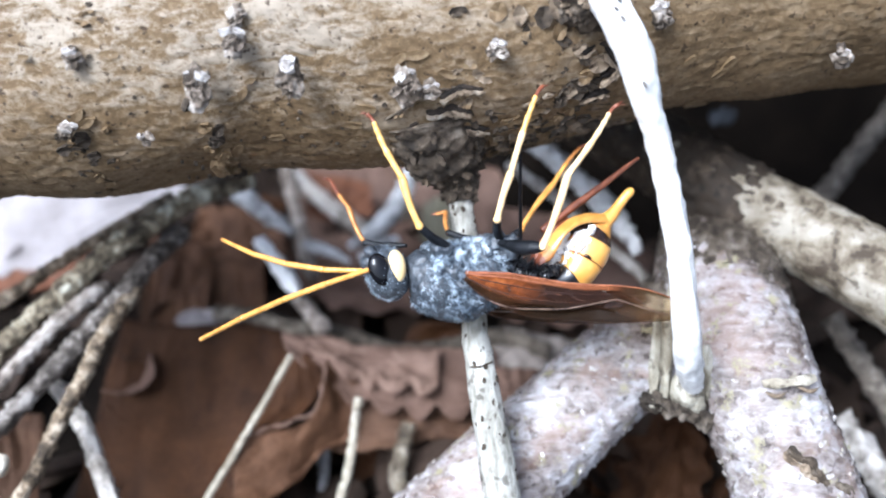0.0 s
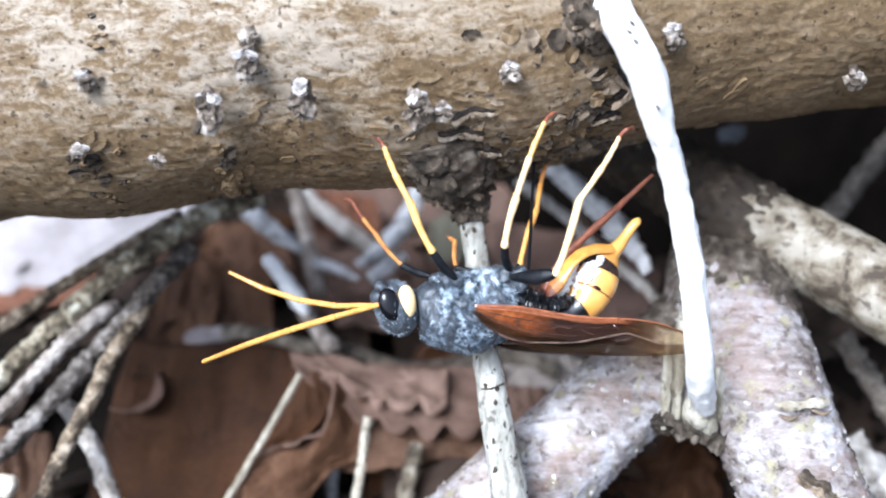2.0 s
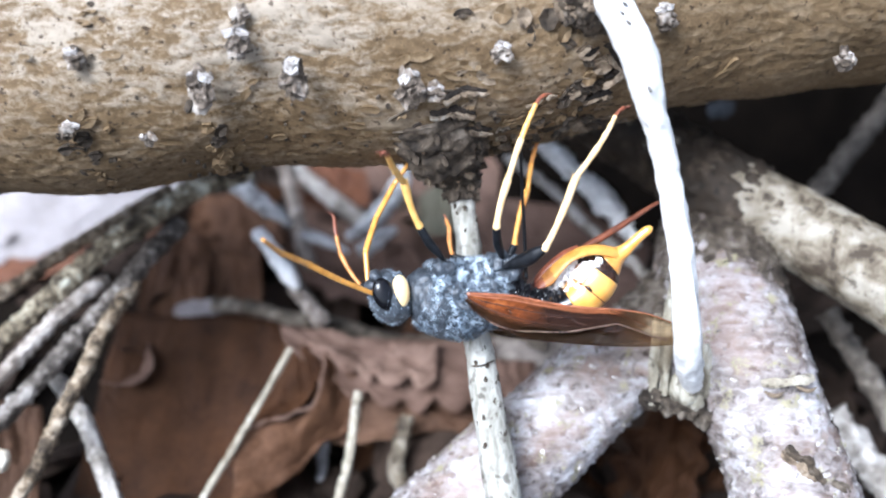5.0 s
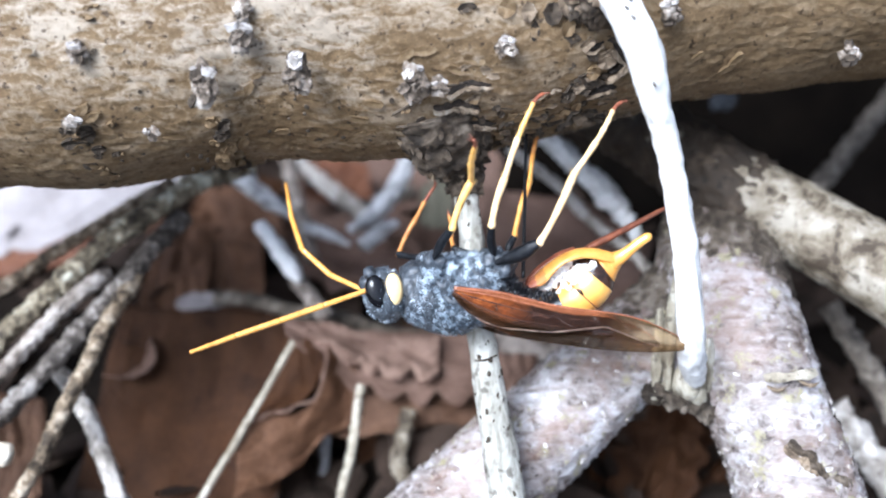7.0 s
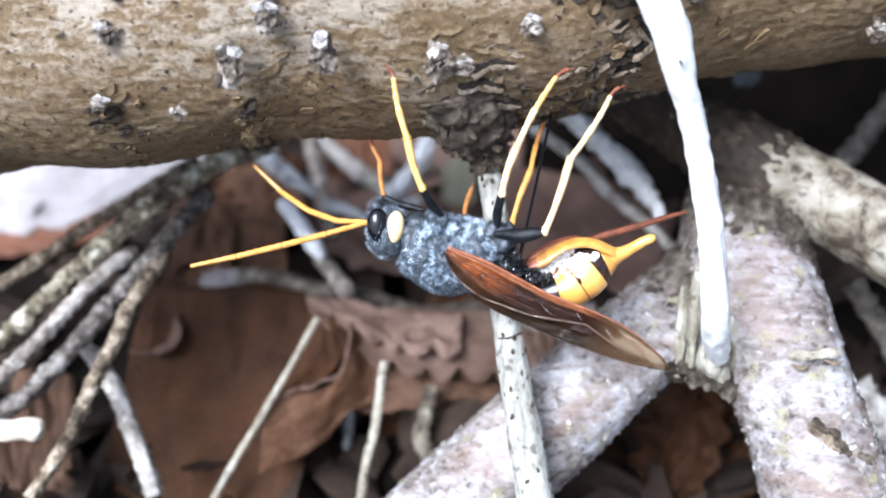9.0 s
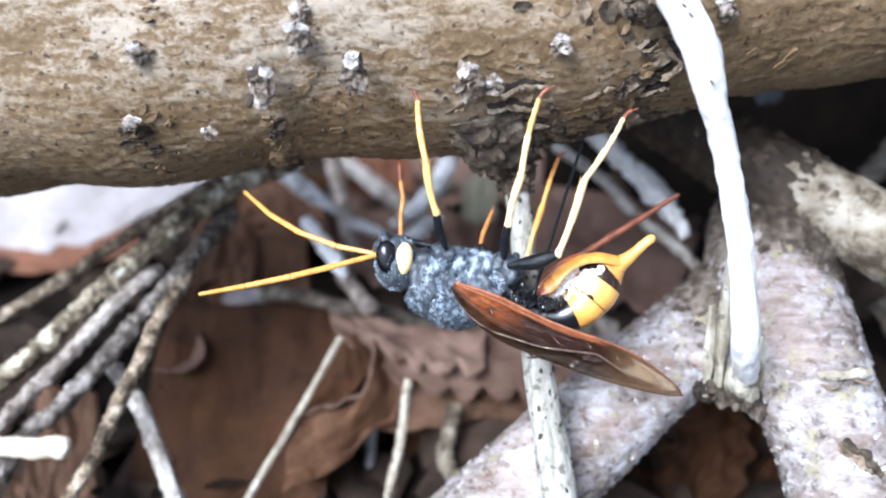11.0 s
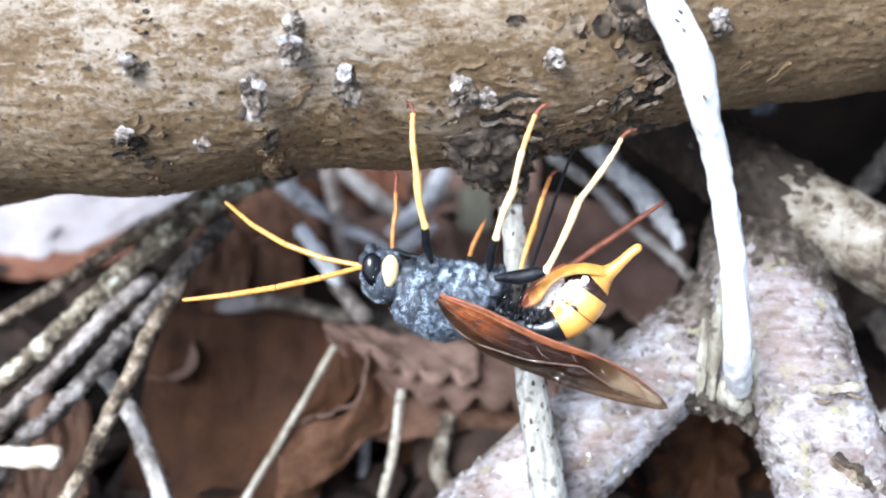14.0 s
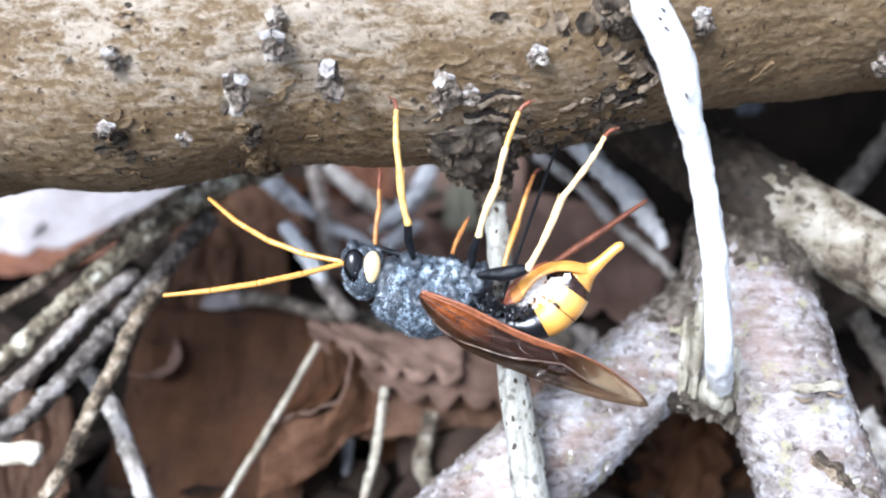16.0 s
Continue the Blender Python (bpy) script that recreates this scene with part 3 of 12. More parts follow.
part("ring_scar", tube(bmesh.new(), [r4((3.8, 13.6, -16.6), 0.1), r4((5.2, 12.8, -16.4), 0.16), r4((7.0, 13.6, -15.8), 0.12)], 6, 0.3, 0.1, 2), M_CRUST, shoot, "dark ring scar")

bm = tube(bmesh.new(), [r4((17.7, 3.0, 36.5), 2.39), r4((19.3, -2.0, 32.7), 2.37), r4((20.5, -4.5, 29.5), 2.2), r4((23.1, -5.0, 23.9), 2.2), r4((24.1, -4.5, 20.7), 2.1), r4((25.0, -3.5, 17.7), 1.74), r4((26.7, -1.5, 14.1), 1.58),
                        r4((28.5, 0.0, 7.3), 1.57), r4((30.4, 2.0, -0.8), 1.64), r4((31.5, 3.8, -7.6), 1.75), r4((32.2, 5.5, -11.9), 1.86), r4((33.0, 8.0, -14.5), 1.90), r4((34.3, 12.0, -17.0), 1.84), r4((35.7, 16.0, -19.3), 1.55), r4((37.1, 20.0, -21.5), 1.07)], 28, 0.4, 0.3, 1.5, 0.25)
bleached = thing("bleached_twig", bm, M_WHITE, "sun-bleached white twig arching from the log to the forked branch", "twig")
for x, y, z, turn in ((20.6, -7.1, 28.6, 0.6), (21.3, -7.4, 27.4, 0.9), (20.9, -7.2, 29.6, 0.8), (24.0, -6.9, 19.6, 1.2), (30.8, 2.6, 3.8, 1.3)):
    chip = tube(bmesh.new(), [r4((x - 0.45 * math.cos(turn), y, z + 0.45 * math.sin(turn)), 0.04), r4((x, y, z), 0.14), r4((x + 0.45 * math.cos(turn), y, z - 0.45 * math.sin(turn)), 0.04)], 8, 0.15, 0.2, 2.5)
    part("bark_remnant", chip, M_GREYTWIG, bleached, "grey fleck of bark left on the wood", smooth=False)
part("knot", ball(bmesh.new(), (23.7, -4.5, 21.4), (2.05, 1.9, 2.6), 18, 14, 0, 0.25, 0.9), M_WHITE, bleached)
for rows in (
        (((32.5, 14.0, -3.8), 0.33), ((32.5, 16.5, -12.2), 1.02), ((32.1, 18.0, -21.5), 0.35)),
        (((31.1, 18.0, -9.5), 0.26), ((31.0, 18.6, -15.8), 0.69), ((30.6, 19.0, -23.1), 0.22)),
        (((34.1, 16.5, -17.1), 0.43), ((34.1, 17.5, -20.6), 1.13), ((35.0, 19.4, -22.8), 0.35)),
        (((36.0, 16.0, -18.2), 0.52), ((36.7, 17.5, -22.2), 1.14), ((37.7, 20.2, -24.0), 0.36)),
        (((37.9, 17.0, -13.8), 0.35), ((38.7, 18.0, -19.8), 0.88), ((39.5, 20.6, -23.6), 0.27)),
        (((34.4, 15.5, -16.9), 0.60), ((35.4, 16.8, -21.1), 1.30), ((35.9, 19.4, -22.8), 0.44)),
        (((32.5, 18.0, -14.0), 0.26), ((32.4, 18.2, -19.0), 0.61), ((32.0, 19.5, -23.7), 0.18))):
    part("splinter", tube(bmesh.new(), [r4(p, r) for p, r in rows], 12, 0.35, 0.35, 1.6, 0.15, ridge=0.25), M_PALEWOOD, bleached, "pale torn fibres at the foot of the twig")


# ---- branches beside and behind ----
def plate_strip(top, low):
    """A thin curled strip between two edges, 0.25 thick."""
    a, b = spline([(*p, 0) for p in top], 0.4), spline([(*p, 0) for p in low], 0.4)
    n = min(len(a), len(b))
    bm, rows = bmesh.new(), []
    for i in range(n):
        p, q = Vector(a[i][:3]), Vector(b[i][:3])
        w = [p + (q - p) * (j / 5) + Vector((0, -0.18 * math.sin(math.pi * j / 5) + 0.15 * noise.noise(p * 1.3 + Vector((j, 0, 0))), 0.15 * noise.noise(p * 0.9))) for j in range(6)]
        rows.append([bm.verts.new(v) for v in w] + [bm.verts.new(v + Vector((0, 0.25, 0))) for v in reversed(w)])
    for r, s in zip(rows, rows[1:]):
        for k in range(12):
            bm.faces.new((r[k], r[(k + 1) % 12], s[(k + 1) % 12], s[k]))
    bm.faces.new(rows[0])
    bm.faces.new(rows[-1])
    return bm



def branch(name, rows, mat, label, segs=40, step=0.9, rough=0.35, freq=0.8, along=0.6, lump=0.5, category="branch", group="", knots=0, keep=None):
    frames = []
    bm = tube(bmesh.new(), rows, segs, step, rough, freq, along, seed=rows[0][0], lump=lump, keep=frames)
    ob = thing(name, bm, mat, label, category, group)
    rnd = random.Random(len(rows) * 31 + int(rows[0][0]))
    for _ in range(knots):
        p, tan, side, up, r = frames[int(len(frames) * rnd.uniform(0.12, 0.9))]
        d = side * rnd.uniform(-1, 1) + up * rnd.uniform(-1, 1)
        part("knot", ball(bmesh.new(), p + d * 0.35 * r, (r * rnd.uniform(0.75, 1.05),) * 3, 12, 8, 0, 0.3 * r, 0.9 / r), mat, ob)
    if keep is not None:
        keep.extend(frames)
    return ob


fork_frames, limb_frames, lean_frames = [], [], []
fork = branch("forked_branch", [r4((56.8, 66.0, 8.5), 6.0), r4((53.0, 58.0, 4.9), 7.6), r4((48.4, 48.0, 0.5), 9.0), r4((44.8, 35.0, -5.9), 9.8), r4((45.3, 25.0, -15.1), 9.6), r4((47.8, 20.5, -24.6), 9.0), r4((49.9, 18.0, -31.5), 8.8),
                          r4((51.7, 16.0, -39.2), 9.2), r4((56.2, 12.0, -59.7), 10)], M_FORK, "forked branch with silvery peeling cherry-like bark", 72, 0.5, 0.6, 1.3, 0.8, 0.6, keep=fork_frames)
limb = part("limb", tube(bmesh.new(), [r4((45.6, 42.0, -5.1), 6.5), r4((35.3, 33.0, -13.5), 7.6), r4((25.6, 29.5, -20.5), 7.9), r4((15.5, 27.0, -29.5), 8.2), r4((4.8, 24.0, -38.1), 8.5), r4((-22.2, 18.0, -62.2), 9)], 64, 0.55, 0.6, 1.3, 0.8, lump=0.5, keep=limb_frames),
            M_FORK, fork, "lower limb of the fork")
for k, c in enumerate(((30.8, 19.4, -22.3), (33.0, 19.0, -22.9), (35.6, 18.6, -23.3), (38.3, 19.0, -24.2), (40.8, 19.6, -24.5))):
    part("mossy_shaded_bark", ball(bmesh.new(), c, (2.0 + 0.3 * (k % 2), 1.4, 1.3), 28, 20, 15 + 20 * k, 1.0, 1.1), M_SHADEMOSS, fork, "brown moss in the crotch of the fork")
part("crotch", ball(bmesh.new(), (34.8, 26.0, -18.6), (6.0, 7.0, 5.2), 44, 32, 20, 1.2, 0.5), M_FORK, fork)
# sleeve over the fork top: moss, with the log's shadow in its colour
part("mossy_shaded_bark", tube(bmesh.new(), [r4((56.8, 66.0, 8.5), 6.5), r4((53.0, 58.0, 4.9), 8.2), r4((48.4, 48.0, 0.5), 9.8), r4((45.0, 35.5, -5.6), 10.25), r4((45.0, 31.0, -9.5), 10.1), r4((45.2, 28.0, -12.5), 9.3)], 72, 0.5, 1.0, 0.9, 0.8, lump=0.6), M_SHADEMOSS, fork, "mossy bark at the top of the fork, log shadow painted in")
part("mossy_shaded_bark", tube(bmesh.new(), [r4((45.6, 42.0, -5.1), 6.9), r4((40.0, 37.0, -9.6), 7.5), r4((35.3, 33.0, -13.5), 7.95), r4((30.5, 31.2, -17.0), 7.9), r4((27.5, 30.2, -19.2), 7.2)], 72, 0.5, 0.9, 0.9, 0.8, lump=0.6), M_SHADEMOSS, fork, "brown mossy bark where the limb leaves the fork")
TOPZ = -10.0
specks = [flake_mesh("bark_flake", (0.28, 0.6), 0.12, M_FLAKE if k < 2 else M_FORK, 20 + k) for k in range(5)]
scatter("bark_flake", specks, fork_frames, fork, 190, 1, lambda q: -60 < q.z < TOPZ)
scatter("bark_flake", specks, limb_frames, limb, 150, 2, lambda q: -60 < q.z < TOPZ)
peels = [flake_mesh("bark_peel", (1.1, 1.5), 0.2, M_FORK, 40 + k) for k in range(4)]
scatter("bark_peel", peels, fork_frames, fork, 14, 3, lambda q: -50 < q.z < TOPZ)
scatter("bark_peel", peels, limb_frames, limb, 8, 4, lambda q: q.z > -50)
rim = [(44.4, 12.3, -18.8), (46.0, 11.4, -18.6), (47.8, 11.1, -18.3), (50.2, 11.4, -18.0), (51.8, 12.3, -17.8)]
bm = plate_strip([(x, y + 0.1, z + 0.4 + 0.25 * (k % 2)) for k, (x, y, z) in enumerate(rim)], [(x + 0.3, y - 0.15, z - 0.5 - 0.3 * (k % 2)) for k, (x, y, z) in enumerate(rim)])
part("peeling_strip", bm, M_PALE, fork, "pale curled strip of peeling bark", smooth=False)
# brown strips lay the peel's shadow on the bark as colour
for x, z in ((46.2, -20.3), (50.8, -19.6)):
    part("peel_shadow_edge", tube(bmesh.new(), [r4((x - 1.6, 11.6, z + 0.5), 0.1), r4((x, 11.2, z), 0.28), r4((x + 1.5, 11.6, z + 0.6), 0.1)], 8, 0.3, 0.2, 1.5), M_SCALE, fork, "brown strip painted as the shadow under the peel", smooth=False)
bm = tube(bmesh.new(), [r4((47.1, 9.3, -27.1), 0.15), r4((49.3, 8.9, -28.8), 0.42), r4((52.1, 9.0, -31.3), 0.30), r4((54.8, 9.6, -33.0), 0.45), r4((57.4, 10.6, -35.2), 0.30)], 16, 0.2, 0.7, 2.0, ridge=0.3)
part("wound_lip", tube(bmesh.new(), [r4((46.5, 9.4, -27.8), 0.12), r4((48.7, 9.0, -29.5), 0.34), r4((51.6, 9.1, -32.0), 0.25), r4((54.2, 9.7, -33.8), 0.36), r4((56.8, 10.7, -36.0), 0.20)], 14, 0.2, 0.6, 2.0, ridge=0.3), M_SCALE, fork, "raised brown lip of the healed wound", smooth=False)
part("wound", bm, M_CRUST, fork, "dark healed wound in the bark", smooth=False)
leaning = branch("leaning_branch", [r4((17.8, 66.0, 33.7), 5.8), r4((34.5, 52.0, 20.1), 6.0), r4((46.3, 40.0, 9.8), 6.4), r4((54.7, 35.0, 4.3), 6.5), r4((62.2, 29.0, -1.0), 6.6), r4((82.9, 18.0, -15.3), 6.8)],
       M_BRANCH, "pale thick branch leaning under the log", 48, 0.7, 0.4, keep=lean_frames)
# dark sleeve paints the log's shadow onto the upper end of the branch
part("shade_bark", tube(bmesh.new(), [r4((17.8, 66.0, 33.7), 6.4), r4((34.5, 52.0, 20.1), 6.7), r4((46.3, 40.0, 9.8), 7.1), r4((49.3, 38.2, 7.7), 7.0), r4((51.8, 36.7, 6.2), 6.4)], 72, 0.5, 1.0, 0.6, 0.6), M_SHADEBARK, leaning, "dark brown sleeve on the upper end, painted for the log shadow")
scatter("bark_peel", [flake_mesh("bark_peel", (1.9, 1.3), 0.1, M_BRANCH, 60 + k) for k in range(4)], lean_frames, leaning, 14, 7, lambda q: q.x > 25, 0.05)

STICKS = (
    ("stick", M_TWIG, ((-100.2, 50.0, -22.4), (-88.2, 49.0, -15.2), (-77.4, 48.0, -8.8), (-67.8, 50.0, -2.0), (-58.7, 54.0, 4.4), (-51.3, 60.0, 9.8)), 1.02, 1, "thin weathered brown stick in a leaning bundle"),
    ("stick", M_LICHEN, ((-88.8, 38.0, -30.1), (-83.4, 39.0, -24.8), (-78.0, 40.0, -19.9), (-71.5, 41.0, -13.6), (-65.0, 42.0, -7.5), (-60.4, 43.0, -3.1), (-56.0, 45.0, 0.9), (-49.3, 50.0, 6.3), (-44.1, 54.0, 10.2), (-36.7, 60.0, 13.6)), 1.56, 7, "lichen-flecked dark stick in a leaning bundle"),
    ("stick", M_ASH, ((-85.8, 32.0, -35.5), (-80.6, 33.0, -30.5), (-76.3, 34.0, -25.7), (-71.5, 36.0, -20.5), (-67.4, 38.0, -15.7), (-64.3, 40.0, -11.8), (-60.4, 43.0, -8.1), (-58.9, 46.0, -6.8)), 1.14, 4, "bleached stick in a leaning bundle"),
    ("stick", M_GREYTWIG, ((-82.2, 34.0, -40.7), (-78.3, 35.0, -33.8), (-72.5, 36.0, -28.8), (-68.1, 37.0, -23.9), (-63.6, 38.0, -18.7), (-58.5, 40.0, -12.4), (-54.5, 43.0, -7.3), (-51.6, 47.0, -2.3), (-47.7, 54.0, 3.4)), 1.33, 7, "rough grey-brown stick in a leaning bundle"),
    ("stick", M_TWIG, ((-69.8, 27.0, -44.5), (-67.9, 28.0, -41.6), (-64.5, 30.0, -35.5), (-62.5, 32.0, -29.7), (-60.5, 33.0, -25.2), (-58.4, 34.0, -20.9), (-56.7, 35.0, -16.6), (-54.9, 38.0, -11.7), (-53.3, 44.0, -7.2)), 1.06, 6, "jointed twig crossing the bundle over the dead leaves"),
    ("stick", M_GREY, ((-68.0, 44.0, -21.6), (-65.5, 43.0, -24.6), (-60.9, 41.0, -29.9), (-57.0, 38.0, -36.8), (-53.3, 35.0, -43.6), (-52.1, 34.0, -46.6)), 1.28, 3, "broken grey twig over the dead leaves"),
    ("stick", M_BRANCH, ((-6.4, 57.0, -32.6), (-7.8, 55.0, -38.1), (-8.2, 53.0, -42.3), (-5.7, 51.0, -45.1), (-1.6, 49.0, -47.4)), 1.30, 2, "bent grey-brown stick in the shade between the leaves"),
    ("stick", M_DARKTWIG, ((78.0, 80.0, 8.4), (88.5, 85.0, 19.6), (102.9, 92.0, 34.2)), 1.9, 1, "dark twig in the shade behind the branch"),
    ("stick", M_DARKTWIG, ((71.4, 55.0, -12.4), (76.3, 52.0, -21.4), (83.5, 48.0, -35.9)), 1.8, 1, "dark twig in the shade behind the branch"),
    ("stick", M_GREY, ((68.3, 45.0, -29.3), (74.3, 43.0, -37.7), (81.5, 40.0, -48.4)), 2.4, 1, "grey stick beside the forked branch"),
    ("stick", M_BLEACH, ((-45.3, 88.0, 13.1), (-38.8, 86.0, 7.8), (-32.1, 84.0, 3.5)), 1.85, 2, "pale grey stick in the shade below the log"),
    ("stick", M_ASH, ((-38.3, 112.0, 19.3), (-35.3, 106.0, 11.2), (-32.6, 100.0, 2.5), (-29.3, 92.0, -5.9)), 1.49, 2, "pale weathered stick in the shade below the log"),
    ("stick", M_GREY, ((-37.3, 116.0, 19.6), (-32.6, 112.0, 14.6), (-26.0, 108.0, 9.6), (-17.3, 104.0, 3.2)), 1.66, 2, "pale grey stick in the shade below the log"),
    ("stick", M_BLEACH, ((-7.0, 112.0, 20.4), (-10.1, 104.0, 11.9), (-14.7, 98.0, 4.8), (-20.7, 92.0, 0.5)), 1.73, 1, "blue-grey bleached stem in the shade below the log"),
    ("stick", M_BLEACH, ((-31.4, 96.0, 1.2), (-26.0, 94.0, -0.4), (-20.7, 92.0, -2.8)), 1.15, 1, "blue-grey bleached stem in the shade below the log"),
    ("stick", M_WHITE, ((-37.4, 74.0, 1.6), (-33.7, 70.0, -2.1), (-29.8, 66.0, -6.6), (-28.0, 64.0, -8.9)), 1.37, 2, "short white broken stick in the shade below the log"),
    ("stick", M_ASH, ((-29.4, 70.0, -8.6), (-26.2, 67.0, -12.3), (-22.9, 64.0, -16.0)), 1.46, 2, "pale weathered stick in the shade below the log"),
    ("stick", M_BLEACH, ((-16.9, 80.0, -2.6), (-13.4, 82.0, 0.4), (-9.8, 84.0, 2.4)), 1.57, 1, "blue-grey bleached stem in the shade below the log"),
    ("stick", M_WHITE, ((17.0, 66.0, 21.9), (25.2, 62.0, 14.0), (31.5, 58.0, 6.8), (36.2, 55.0, -0.6)), 1.85, 2, "pale grey stick in the shade below the log"),
    ("stick", M_GREY, ((13.2, 72.0, 17.1), (22.1, 66.0, 10.1), (27.5, 62.0, 3.6), (35.3, 58.0, -3.0), (40.0, 57.0, -8.0)), 0.99, 1, "thin grey stick in the shade below the log"),
    ("stick", M_DARKTWIG, ((-26.9, 118.0, 0.9), (-18.5, 120.0, 5.6), (-7.1, 122.0, 10.3)), 2.01, 1, "dark twig in the shade below the log"),
    ("stick", M_DARKTWIG, ((-89.7, 112.0, 6.6), (-85.9, 112.0, 7.9), (-79.9, 112.0, 10.0)), 1.12, 1, "short dark twig lying on the pale leaf"),
    ("stick", M_LITTERTWIG, ((-46.5, 74.0, -13.1), (-41.4, 73.0, -13.3), (-36.1, 73.0, -14.1), (-30.8, 72.0, -15.7), (-20.4, 72.0, -17.3), (-6.5, 72.0, -20.7), (11.3, 71.0, -17.8), (21.4, 70.0, -20.8)), 1.35, 9, "lichen-grey twig lying over the dead leaves"),
    ("stalk", M_BLEACH, ((-23.3, 68.0, -39.9), (-23.6, 64.0, -47.4), (-23.6, 58.0, -60.4)), 0.9, 0, "blue-grey stalk in the shade between the leaves"),
    ("stalk", M_PALE, ((-27.4, 52.0, -19.1), (-32.4, 50.0, -28.3), (-37.2, 48.0, -36.8), (-42.4, 46.0, -45.6), (-47.2, 43.0, -55.1)), 0.52, 0, "pale dry grass stalk over the dead leaves"),
    ("stalk", M_PALE, ((-14.8, 47.0, -26.1), (-15.5, 45.0, -32.2), (-16.3, 43.0, -38.4), (-17.4, 41.0, -42.6), (-19.0, 38.0, -52.9)), 0.72, 1, "pale jointed dry stalk over the dead leaves"),
)
for name, mat, pts, r, knots, label in STICKS:
    branch(name, [r4(p, r * (1.0 if i % 2 else 1.06) * (0.45 if mat in (M_WHITE, M_BLEACH) and i == len(pts) - 1 else 1 + 0.03 * i)) for i, p in enumerate(pts)], mat, label, 24, 0.4, 0.44 * r, 1.8 / r, 0.7, 0.12 * r, "stick", "sticks in the litter", knots)

bm = tube(bmesh.new(), [r4((-93.3, 30.0, -34.3), 1.5), r4((-77.6, 28.0, -33.8), 1.6), r4((-70.6, 26.5, -33.4), 1.75), r4((-67.7, 26.0, -33.4), 1.7), r4((-67.2, 26.0, -33.5), 1.2)], 18, 0.4, 0.35, 1.1, 0.25)
thing("broken_stick", bm, M_WOOD, "snapped stick with a pale splintered end", "stick")


# ---- leaves ----
def leaf(base, tip, width, mat, label, normal=(0, -0.8, 0.6), lobes=5, depth=0.25, curl=0.15, wave=1.5, seed=0, fold=0.0):
    """A dry lobed leaf from stalk to tip, curled and rippled, with a raised midrib."""
    a, b = Vector(base), Vector(tip)
    ax = b - a
    n = Vector(normal)
    n = (n - ax.normalized() * n.dot(ax.normalized())).normalized()
    sd = ax.normalized().cross(n)
    bm = bmesh.new()
    U, W = 56, 22
    grid, co = [], []
    for i in range(U + 1):
        u = i / U
        prof = (math.sin(math.pi * min(1, u * 1.02) ** 0.8)) ** 0.65 if 0 < u < 1 else 0.02
        row = []
        for j in range(-W, W + 1):
            w = j / W
            edge = 1 - depth * (0.5 + 0.5 * math.cos(lobes * 2 * math.pi * u + (0.6 if w > 0 else 0))) + 0.2 * noise.noise(Vector((u * 11, (1 if w > 0 else 9) + seed, 3)))
            h = width * max(prof * edge, 0.01)
            lift = curl * width * (w * w) + wave * noise.noise(Vector((u * 3 + seed, w * 2, 5))) + 0.3 * wave * noise.noise(Vector((u * 9 + seed, w * 6, 1)))
            lift += 0.35 * max(0, 1 - abs(w) * 9) + fold * abs(w) * width
            lift += 0.12 * math.cos(28 * (u - 0.35 * abs(w)))
            row.append(bm.verts.new(a + ax * u + sd * (h * w) + n * lift))
        grid.append(row)
        co.append([v.co.copy() for v in row])
    for r, s in zip(grid, grid[1:]):
        for j in range(2 * W):
            bm.faces.new((r[j], r[j + 1], s[j + 1], s[j]))
    ob = thing("dead_leaf", bm, mat, label, "leaf", "dead leaves")

    def ridge(u, w):
        i, j = min(U, max(0, round(u * U))), round(w * W) + W
        return co[i][j]

    rib = [r4(ridge(k / 12, 0) + n * 0.15, 0.45 * (1 - 0.7 * k / 12)) for k in range(13)]
    part("midrib", tube(bmesh.new(), rib, 8, 1.5), mat, ob)
    for k in range(lobes):
        for sgn in (-1, 1):
            u0 = (k + 0.6) / (lobes + 0.6)
            vein = [r4(ridge(u0 + 0.09 * q / 4, sgn * 0.92 * q / 4) + n * 0.1, 0.22 * (1 - 0.17 * q)) for q in range(5)]
            part("leaf_vein", tube(bmesh.new(), vein, 6, 2.0), mat, ob)
    sol = ob.modifiers.new("thickness", "SOLIDIFY")
    sol.thickness = 0.00025
    return ob


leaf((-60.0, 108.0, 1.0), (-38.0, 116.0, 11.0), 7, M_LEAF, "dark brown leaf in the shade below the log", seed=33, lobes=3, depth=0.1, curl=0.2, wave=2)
leaf((-56.0, 80.0, -15.5), (-44.0, 80.0, -14.5), 2.5, M_LEAF4, "scrap of pale leaf beside the grey twig", seed=37, lobes=2, depth=0.1, curl=0.5, wave=1.5)

